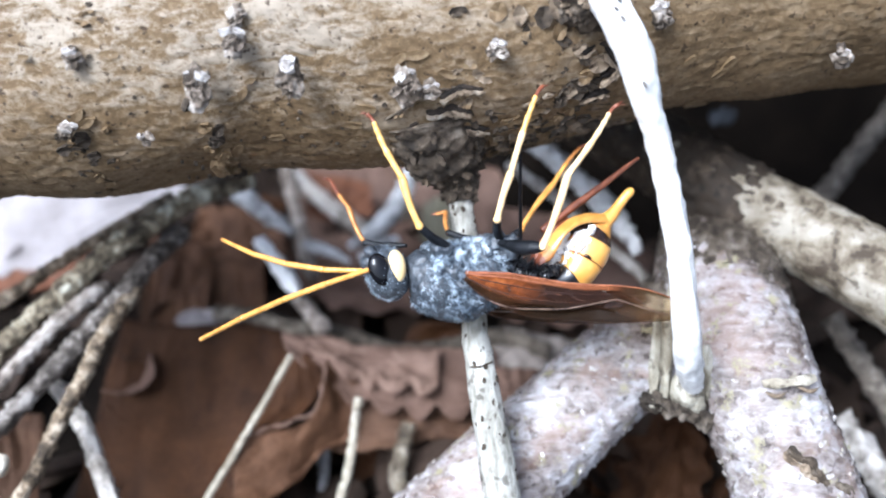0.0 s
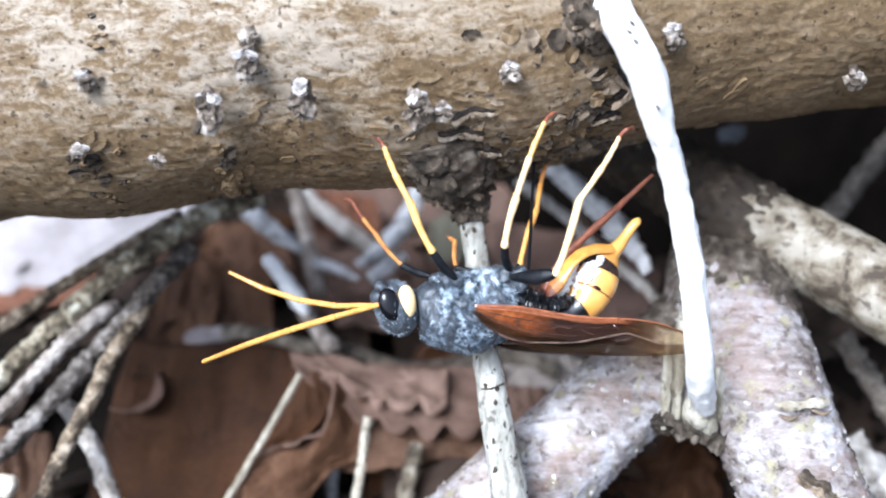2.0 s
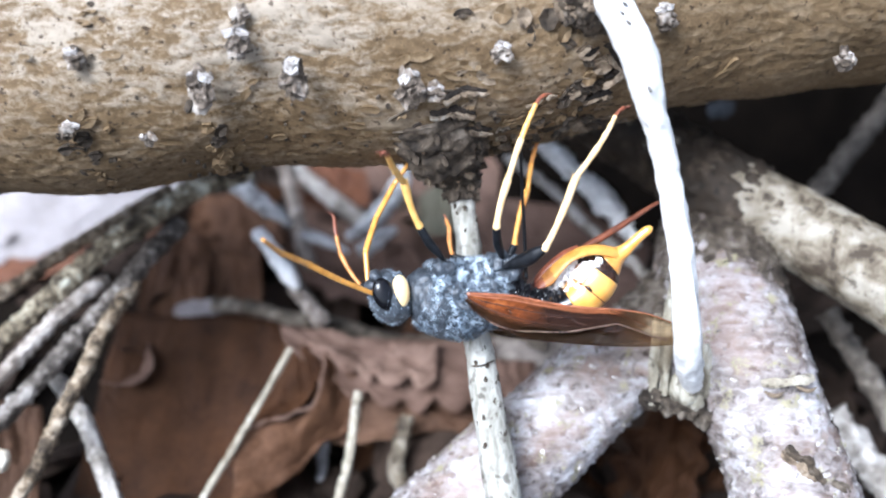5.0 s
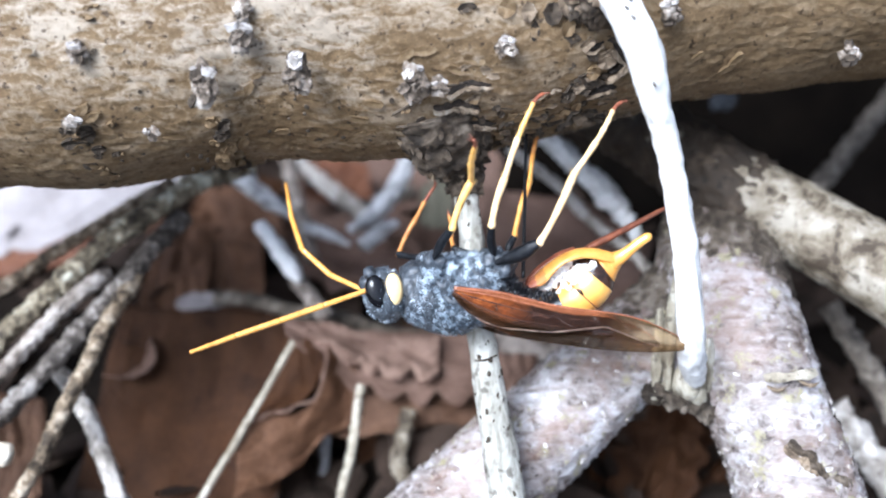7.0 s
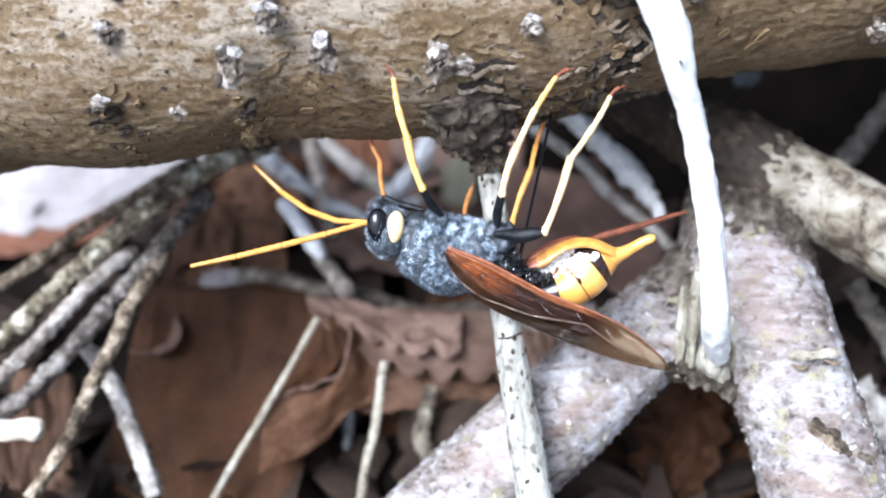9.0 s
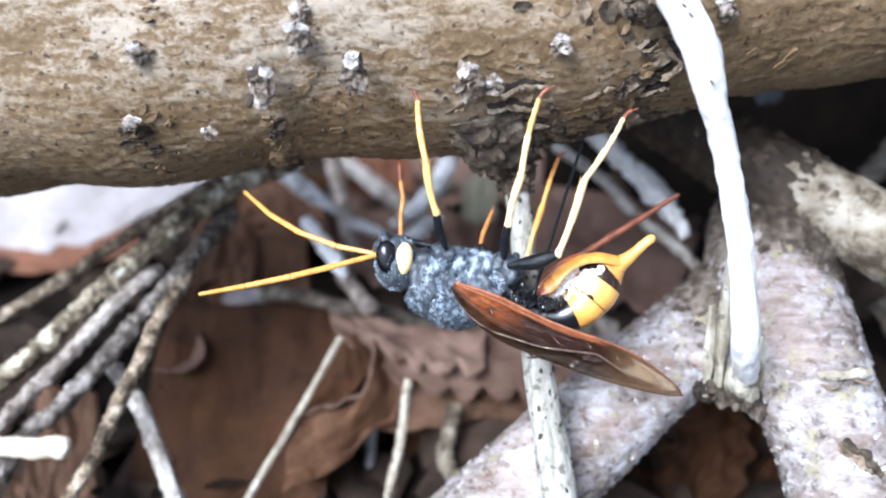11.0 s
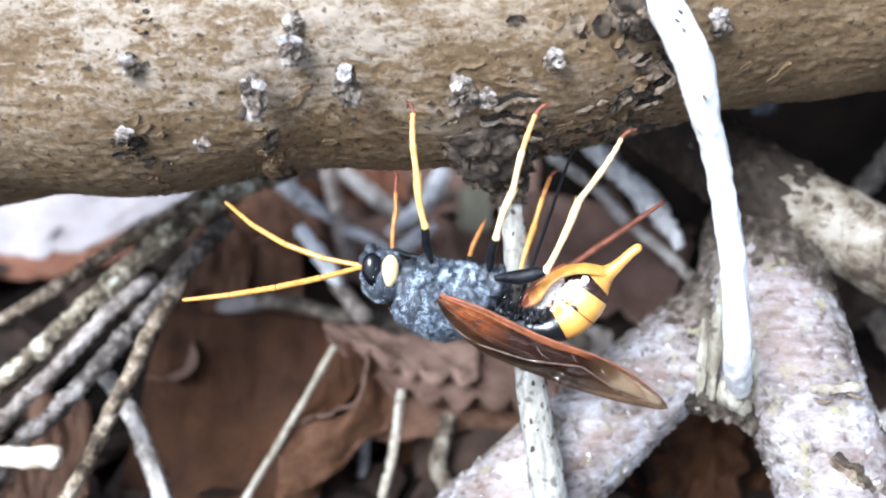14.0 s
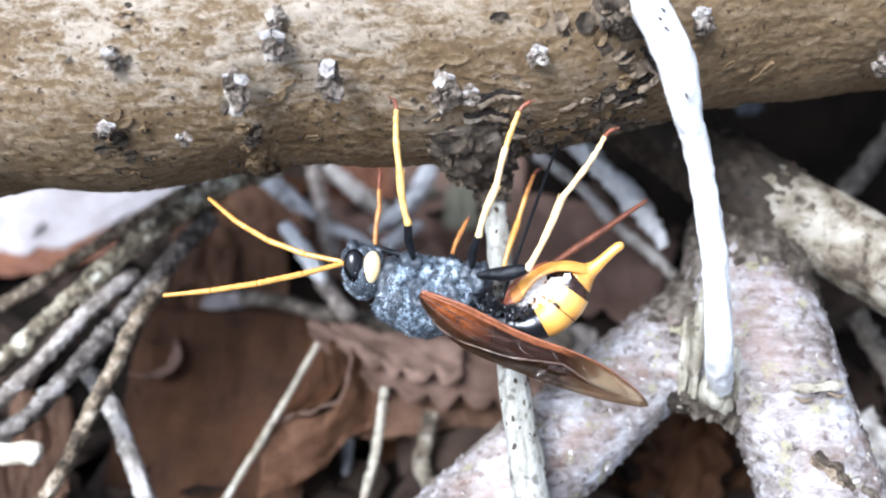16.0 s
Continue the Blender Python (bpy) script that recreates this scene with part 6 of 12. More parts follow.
    walk(ANT[0][1], [(0, span((-9.47, -1.48, 0.29), (-15.45, -1.47, -0.15))), (0.5, span((-9.20, -2.86, -0.50), (-15.17, -2.89, -1.13))), (1, span((-9.19, -3.05, -0.25), (-15.17, -3.06, -0.75))), (1.5, span((-9.10, -3.41, 0.05), (-15.09, -3.64, -0.28))), (2, span((-9.47, -1.42, 0.61), (-15.47, -1.35, 0.59))), (2.1, span((-9.41, -1.78, 1.28), (-15.36, -1.70, 2.04))), (2.2, span((-8.88, -2.61, 2.79), (-14.31, -2.51, 5.34))), (2.3, span((-7.62, -3.44, 4.32), (-11.76, -3.34, 8.67))), (2.4, span((-6.14, -3.95, 5.23), (-8.75, -3.85, 10.63))), (2.5, span((-5.44, -4.09, 5.49), (-7.32, -4.00, 11.18))), (2.6, span((-5.31, -4.04, 5.57), (-6.97, -4.20, 11.33))), (2.7, span((-4.98, -3.90, 5.74), (-6.12, -4.67, 11.58))), (2.8, span((-4.59, -3.72, 5.92), (-5.06, -5.20, 11.71))), (2.9, span((-4.25, -3.56, 6.04), (-4.16, -5.61, 11.68))), (3, span((-4.11, -3.49, 6.09), (-3.78, -5.76, 11.63))), (3.1, span((-4.26, -3.48, 6.07), (-4.00, -5.78, 11.61))), (3.2, span((-4.61, -3.46, 6.02), (-4.55, -5.82, 11.54))), (3.3, span((-5.03, -3.42, 5.93), (-5.19, -5.85, 11.41))), (3.4, span((-5.38, -3.38, 5.83), (-5.72, -5.86, 11.28))), (3.5, span((-5.52, -3.36, 5.79), (-5.94, -5.87, 11.22))), (3.6, span((-5.56, -3.41, 5.75), (-6.03, -6.01, 11.14))), (3.7, span((-5.64, -3.53, 5.67), (-6.26, -6.36, 10.93))), (3.8, span((-5.73, -3.68, 5.57), (-6.52, -6.76, 10.66))), (3.9, span((-5.81, -3.80, 5.48), (-6.74, -7.08, 10.41))), (4, span((-5.84, -3.85, 5.44), (-6.83, -7.22, 10.30))), (4.5, span((-6.80, -4.16, 4.66), (-9.22, -7.68, 8.87))), (5, span((-7.61, -4.36, 3.69), (-11.29, -7.78, 6.96))), (5.5, span((-8.23, -4.41, 2.57), (-12.92, -7.51, 4.68))), (6, span((-8.63, -4.34, 1.36), (-14.01, -6.88, 2.16))), (6.5, span((-8.80, -4.12, 0.11), (-14.49, -5.95, -0.46))), (6.6, span((-8.89, -3.94, 0.08), (-14.61, -5.65, -0.50))), (6.7, span((-9.07, -3.49, 0.00), (-14.87, -4.91, -0.61))), (6.8, span((-9.24, -2.93, -0.08), (-15.11, -4.00, -0.74))), (6.9, span((-9.34, -2.45, -0.15), (-15.25, -3.23, -0.83))), (7, span((-9.37, -2.25, -0.18), (-15.29, -2.90, -0.87))), (7.1, span((-9.36, -2.34, -0.19), (-15.27, -3.08, -0.88))), (7.2, span((-9.31, -2.55, -0.22), (-15.20, -3.50, -0.90))), (7.3, span((-9.26, -2.80, -0.26), (-15.10, -4.00, -0.91))), (7.4, span((-9.20, -3.00, -0.29), (-15.00, -4.41, -0.93))), (7.5, span((-9.17, -3.09, -0.30), (-14.95, -4.58, -0.93))), (8, span((-8.96, -3.09, -1.22), (-14.59, -4.56, -2.69))), (8.5, span((-8.75, -3.07, -1.80), (-14.27, -4.52, -3.66))), (9, span((-8.92, -3.14, -1.32), (-14.47, -4.60, -3.05))), (9.5, span((-8.97, -2.98, -1.30), (-14.55, -4.42, -2.98))), (10, span((-9.00, -3.13, -1.04), (-14.64, -4.60, -2.50))), (10.5, span((-9.00, -3.16, -1.02), (-14.64, -4.64, -2.43))), (11, span((-9.00, -3.19, -1.00), (-14.65, -4.69, -2.36))), (11.5, span((-8.99, -3.22, -0.99), (-14.65, -4.73, -2.29))), (12, span((-8.99, -3.25, -0.97), (-14.65, -4.77, -2.22))), (12.5, span((-8.98, -3.28, -0.95), (-14.66, -4.81, -2.15))), (13, span((-8.98, -3.28, -0.93), (-14.66, -4.82, -2.11))), (13.5, span((-8.97, -3.29, -0.99), (-14.63, -4.84, -2.21))), (14, span((-8.98, -3.28, -0.96), (-14.65, -4.81, -2.16))), (14.5, span((-8.98, -3.27, -0.95), (-14.66, -4.81, -2.15))), (15, span((-8.98, -3.27, -0.95), (-14.66, -4.80, -2.15))), (15.5, span((-8.98, -3.27, -0.97), (-14.65, -4.81, -2.18))), (16, span((-8.97, -3.29, -0.97), (-14.64, -4.83, -2.19)))])
    walk(ANT[0][2], [(0, span((-15.45, -1.47, -0.15), (-21.22, -2.98, -0.83))), (0.5, span((-15.17, -2.89, -1.13), (-21.16, -2.64, -1.40))), (1, span((-15.17, -3.06, -0.75), (-21.16, -2.81, -0.99))), (1.5, span((-15.09, -3.64, -0.28), (-21.08, -3.38, -0.47))), (2, span((-15.47, -1.35, 0.59), (-21.42, -2.11, 0.42))), (2.1, span((-15.36, -1.70, 2.04), (-21.26, -2.56, 2.66))), (2.2, span((-14.31, -2.51, 5.34), (-19.69, -3.55, 7.79))), (2.3, span((-11.76, -3.34, 8.67), (-15.81, -4.44, 12.95))), (2.4, span((-8.75, -3.85, 10.63), (-11.23, -4.89, 16.00))), (2.5, span((-7.32, -4.00, 11.18), (-9.06, -4.98, 16.84))), (2.6, span((-6.97, -4.20, 11.33), (-8.43, -5.46, 17.01))), (2.7, span((-6.12, -4.67, 11.58), (-6.87, -6.57, 17.22))), (2.8, span((-5.06, -5.20, 11.71), (-4.95, -7.80, 17.12))), (2.9, span((-4.16, -5.61, 11.68), (-3.32, -8.73, 16.74))), (3, span((-3.78, -5.76, 11.63), (-2.65, -9.08, 16.50))), (3.1, span((-4.00, -5.78, 11.61), (-3.03, -9.23, 16.42))), (3.2, span((-4.55, -5.82, 11.54), (-3.94, -9.59, 16.16))), (3.3, span((-5.19, -5.85, 11.41), (-5.03, -9.96, 15.78))), (3.4, span((-5.72, -5.86, 11.28), (-5.93, -10.23, 15.39))), (3.5, span((-5.94, -5.87, 11.22), (-6.31, -10.33, 15.21))), (3.6, span((-6.03, -6.01, 11.14), (-6.39, -10.51, 15.09))), (3.7, span((-6.26, -6.36, 10.93), (-6.57, -10.94, 14.79))), (3.8, span((-6.52, -6.76, 10.66), (-6.78, -11.43, 14.41))), (3.9, span((-6.74, -7.08, 10.41), (-6.95, -11.84, 14.07))), (4, span((-6.83, -7.22, 10.30), (-7.02, -12.00, 13.92))), (4.5, span((-9.22, -7.68, 8.87), (-10.86, -12.57, 11.94))), (5, span((-11.29, -7.78, 6.96), (-14.26, -12.44, 9.29))), (5.5, span((-12.92, -7.51, 4.68), (-17.03, -11.63, 6.11))), (6, span((-14.01, -6.88, 2.16), (-18.98, -10.20, 2.59))), (6.5, span((-14.49, -5.95, -0.46), (-20.00, -8.24, -1.05))), (6.6, span((-14.61, -5.65, -0.50), (-20.20, -7.75, -1.11))), (6.7, span((-14.87, -4.91, -0.61), (-20.60, -6.56, -1.25))), (6.8, span((-15.11, -4.00, -0.74), (-20.97, -5.10, -1.40))), (6.9, span((-15.25, -3.23, -0.83), (-21.18, -3.86, -1.52))), (7, span((-15.29, -2.90, -0.87), (-21.24, -3.33, -1.57))), (7.1, span((-15.27, -3.08, -0.88), (-21.20, -3.67, -1.55))), (7.2, span((-15.20, -3.50, -0.90), (-21.09, -4.47, -1.50))), (7.3, span((-15.10, -4.00, -0.91), (-20.90, -5.43, -1.44))), (7.4, span((-15.00, -4.41, -0.93), (-20.70, -6.21, -1.39))), (7.5, span((-14.95, -4.58, -0.93), (-20.60, -6.54, -1.36))), (8, span((-14.59, -4.56, -2.69), (-20.37, -5.68, -3.86))), (8.5, span((-14.27, -4.52, -3.66), (-20.10, -4.98, -5.00))), (9, span((-14.47, -4.60, -3.05), (-20.13, -5.74, -4.68))), (9.5, span((-14.55, -4.42, -2.98), (-20.01, -6.44, -4.44))), (10, span((-14.64, -4.60, -2.50), (-20.44, -5.20, -3.89))), (10.5, span((-14.64, -4.64, -2.43), (-20.45, -5.36, -3.73))), (11, span((-14.65, -4.69, -2.36), (-20.46, -5.52, -3.57))), (11.5, span((-14.65, -4.73, -2.29), (-20.47, -5.67, -3.41))), (12, span((-14.65, -4.77, -2.22), (-20.47, -5.83, -3.24))), (12.5, span((-14.66, -4.81, -2.15), (-20.47, -5.98, -3.08))), (13, span((-14.66, -4.82, -2.11), (-20.47, -6.00, -3.03))), (13.5, span((-14.63, -4.84, -2.21), (-20.44, -6.01, -3.14))), (14, span((-14.65, -4.81, -2.16), (-20.46, -5.98, -3.09))), (14.5, span((-14.66, -4.81, -2.15), (-20.47, -5.98, -3.08))), (15, span((-14.66, -4.80, -2.15), (-20.47, -5.97, -3.08))), (15.5, span((-14.65, -4.81, -2.18), (-20.46, -5.98, -3.12))), (16, span((-14.64, -4.83, -2.19), (-20.45, -6.00, -3.12)))])
    walk(ANT[0][3], [(0, span((-21.22, -2.98, -0.83), (-26.59, -5.50, -1.73))), (0.5, span((-21.16, -2.64, -1.40), (-27.14, -2.14, -1.33))), (1, span((-21.16, -2.81, -0.99), (-27.14, -2.31, -0.99))), (1.5, span((-21.08, -3.38, -0.47), (-27.06, -2.88, -0.54))), (2, span((-21.42, -2.11, 0.42), (-26.98, -4.34, 0.10))), (2.1, span((-21.26, -2.56, 2.66), (-26.77, -4.94, 2.80))), (2.2, span((-19.69, -3.55, 7.79), (-24.93, -6.21, 9.01))), (2.3, span((-15.81, -4.44, 12.95), (-20.46, -7.33, 15.41))), (2.4, span((-11.23, -4.89, 16.00), (-15.20, -7.84, 19.39))), (2.5, span((-9.06, -4.98, 16.84), (-12.70, -7.93, 20.59))), (2.6, span((-8.43, -5.46, 17.01), (-11.57, -8.88, 20.81))), (2.7, span((-6.87, -6.57, 17.22), (-8.66, -10.92, 20.95))), (2.8, span((-4.95, -7.80, 17.12), (-4.97, -12.83, 20.40))), (2.9, span((-3.32, -8.73, 16.74), (-1.85, -13.91, 19.38))), (3, span((-2.65, -9.08, 16.50), (-0.58, -14.21, 18.81))), (3.1, span((-3.03, -9.23, 16.42), (-1.30, -14.47, 18.79))), (3.2, span((-3.94, -9.59, 16.16), (-3.06, -14.98, 18.65))), (3.3, span((-5.03, -9.96, 15.78), (-5.18, -15.39, 18.34))), (3.4, span((-5.93, -10.23, 15.39), (-6.95, -15.56, 17.95))), (3.5, span((-6.31, -10.33, 15.21), (-7.68, -15.59, 17.76))), (3.6, span((-6.39, -10.51, 15.09), (-7.46, -15.80, 17.72))), (3.7, span((-6.57, -10.94, 14.79), (-6.91, -16.24, 17.58))), (3.8, span((-6.78, -11.43, 14.41), (-6.25, -16.64, 17.34))), (3.9, span((-6.95, -11.84, 14.07), (-5.69, -16.88, 17.06))), (4, span((-7.02, -12.00, 13.92), (-5.46, -16.95, 16.93))), (4.5, span((-10.86, -12.57, 11.94), (-10.98, -17.91, 14.67))), (5, span((-14.26, -12.44, 9.29), (-16.06, -17.73, 11.49))), (5.5, span((-17.03, -11.63, 6.11), (-20.34, -16.41, 7.60))), (6, span((-18.98, -10.20, 2.59), (-23.53, -14.06, 3.24))), (6.5, span((-20.00, -8.24, -1.05), (-25.40, -10.85, -1.29))), (6.6, span((-20.20, -7.75, -1.11), (-25.65, -10.24, -1.40))), (6.7, span((-20.60, -6.56, -1.25), (-26.18, -8.74, -1.65))), (6.8, span((-20.97, -5.10, -1.40), (-26.66, -6.91, -1.94))), (6.9, span((-21.18, -3.86, -1.52), (-26.95, -5.35, -2.17))), (7, span((-21.24, -3.33, -1.57), (-27.04, -4.69, -2.26))), (7.1, span((-21.20, -3.67, -1.55), (-26.96, -5.22, -2.19))), (7.2, span((-21.09, -4.47, -1.50), (-26.72, -6.48, -2.02))), (7.3, span((-20.90, -5.43, -1.44), (-26.33, -7.96, -1.81))), (7.4, span((-20.70, -6.21, -1.39), (-25.92, -9.17, -1.62))), (7.5, span((-20.60, -6.54, -1.36), (-25.72, -9.67, -1.54))), (8, span((-20.37, -5.68, -3.86), (-25.79, -8.14, -4.61))), (8.5, span((-20.10, -4.98, -5.00), (-25.67, -7.12, -5.63))), (9, span((-20.13, -5.74, -4.68), (-25.89, -6.53, -6.19))), (9.5, span((-20.01, -6.44, -4.44), (-24.74, -9.97, -5.49))), (10, span((-20.44, -5.20, -3.89), (-25.94, -7.27, -5.10))), (10.5, span((-20.45, -5.36, -3.73), (-26.06, -7.18, -4.83))), (11, span((-20.46, -5.52, -3.57), (-26.17, -7.08, -4.56))), (11.5, span((-20.47, -5.67, -3.41), (-26.26, -6.98, -4.28))), (12, span((-20.47, -5.83, -3.24), (-26.33, -6.88, -4.00))), (12.5, span((-20.47, -5.98, -3.08), (-26.38, -6.77, -3.72))), (13, span((-20.47, -6.00, -3.03), (-26.39, -6.79, -3.68))), (13.5, span((-20.44, -6.01, -3.14), (-26.36, -6.80, -3.78))), (14, span((-20.46, -5.98, -3.09), (-26.38, -6.77, -3.74))), (14.5, span((-20.47, -5.98, -3.08), (-26.38, -6.77, -3.73))), (15, span((-20.47, -5.97, -3.08), (-26.38, -6.76, -3.73))), (15.5, span((-20.46, -5.98, -3.12), (-26.37, -6.77, -3.76))), (16, span((-20.45, -6.00, -3.12), (-26.36, -6.79, -3.76)))])
    walk(ANT[1][0], [(0, span((-3.73, 1.20, 0.35), (-8.62, 4.34, 1.85))), (0.5, span((-3.73, 1.20, 0.35), (-8.21, 5.09, 1.27))), (1, span((-3.73, 1.20, 0.35), (-8.27, 4.93, 1.56))), (1.5, span((-3.73, 1.20, 0.35), (-8.29, 4.78, 1.89))), (2, span((-3.73, 1.20, 0.35), (-8.29, 4.96, 1.40))), (2.1, span((-3.73, 1.20, 0.35), (-8.07, 5.05, 1.88))), (2.2, span((-3.73, 1.20, 0.35), (-7.40, 5.15, 2.98))), (2.3, span((-3.73, 1.20, 0.35), (-6.40, 5.03, 4.12))), (2.4, span((-3.73, 1.20, 0.35), (-5.41, 4.74, 4.89))), (2.5, span((-3.73, 1.20, 0.35), (-4.98, 4.57, 5.16))), (2.6, span((-3.73, 1.20, 0.35), (-4.87, 4.29, 5.37))), (2.7, span((-3.73, 1.20, 0.35), (-4.61, 3.57, 5.79))), (2.8, span((-3.73, 1.20, 0.35), (-4.28, 2.65, 6.15))), (2.9, span((-3.73, 1.20, 0.35), (-3.98, 1.85, 6.31))), (3, span((-3.73, 1.20, 0.35), (-3.86, 1.51, 6.34))), (3.1, span((-3.73, 1.20, 0.35), (-3.80, 1.50, 6.34))), (3.2, span((-3.73, 1.20, 0.35), (-3.66, 1.49, 6.34))), (3.3, span((-3.73, 1.20, 0.35), (-3.49, 1.47, 6.34))), (3.4, span((-3.73, 1.20, 0.35), (-3.34, 1.46, 6.33))), (3.5, span((-3.73, 1.20, 0.35), (-3.29, 1.45, 6.33))), (3.6, span((-3.73, 1.20, 0.35), (-3.17, 1.52, 6.32))), (3.7, span((-3.73, 1.20, 0.35), (-2.91, 1.69, 6.27))), (3.8, span((-3.73, 1.20, 0.35), (-2.59, 1.89, 6.20))), (3.9, span((-3.73, 1.20, 0.35), (-2.33, 2.05, 6.12))), (4, span((-3.73, 1.20, 0.35), (-2.22, 2.12, 6.08))), (4.5, span((-3.73, 1.20, 0.35), (-2.35, 2.55, 6.03))), (5, span((-3.73, 1.20, 0.35), (-2.50, 2.97, 5.95))), (5.5, span((-3.73, 1.20, 0.35), (-2.65, 3.37, 5.84))), (6, span((-3.73, 1.20, 0.35), (-2.80, 3.77, 5.69))), (6.5, span((-3.73, 1.20, 0.35), (-2.96, 4.15, 5.52))), (6.6, span((-3.73, 1.20, 0.35), (-3.50, 4.36, 5.45))), (6.7, span((-3.73, 1.20, 0.35), (-4.77, 4.72, 5.10))), (6.8, span((-3.73, 1.20, 0.35), (-6.22, 4.91, 4.36))), (6.9, span((-3.73, 1.20, 0.35), (-7.29, 4.85, 3.50))), (7, span((-3.73, 1.20, 0.35), (-7.69, 4.77, 3.09))), (7.1, span((-3.73, 1.20, 0.35), (-7.86, 4.75, 2.87))), (7.2, span((-3.73, 1.20, 0.35), (-8.22, 4.66, 2.31))), (7.3, span((-3.73, 1.20, 0.35), (-8.58, 4.49, 1.62))), (7.4, span((-3.73, 1.20, 0.35), (-8.82, 4.31, 1.01))), (7.5, span((-3.73, 1.20, 0.35), (-8.90, 4.22, 0.76))), (8, span((-3.73, 1.20, 0.35), (-8.61, 4.68, 0.66))), (8.5, span((-3.73, 1.20, 0.35), (-8.68, 4.59, 0.18))), (9, span((-3.73, 1.20, 0.35), (-8.48, 4.86, 0.14))), (9.5, span((-3.73, 1.20, 0.35), (-9.21, 3.48, 1.26))), (10, span((-3.73, 1.20, 0.35), (-9.54, 2.28, 1.39))), (10.5, span((-3.73, 1.20, 0.35), (-9.54, 2.28, 1.38))), (11, span((-3.73, 1.20, 0.35), (-9.54, 2.29, 1.37))), (11.5, span((-3.73, 1.20, 0.35), (-9.54, 2.29, 1.37))), (12, span((-3.73, 1.20, 0.35), (-9.54, 2.29, 1.36))), (12.5, span((-3.73, 1.20, 0.35), (-9.54, 2.30, 1.35))), (13, span((-3.73, 1.20, 0.35), (-9.54, 2.30, 1.39))), (13.5, span((-3.73, 1.20, 0.35), (-9.63, 1.59, 1.36))), (14, span((-3.73, 1.20, 0.35), (-9.54, 2.30, 1.35))), (14.5, span((-3.73, 1.20, 0.35), (-9.55, 2.29, 1.35))), (15, span((-3.73, 1.20, 0.35), (-9.55, 2.29, 1.35))), (15.5, span((-3.73, 1.20, 0.35), (-9.55, 2.30, 1.33))), (16, span((-3.73, 1.20, 0.35), (-9.54, 2.30, 1.35)))])
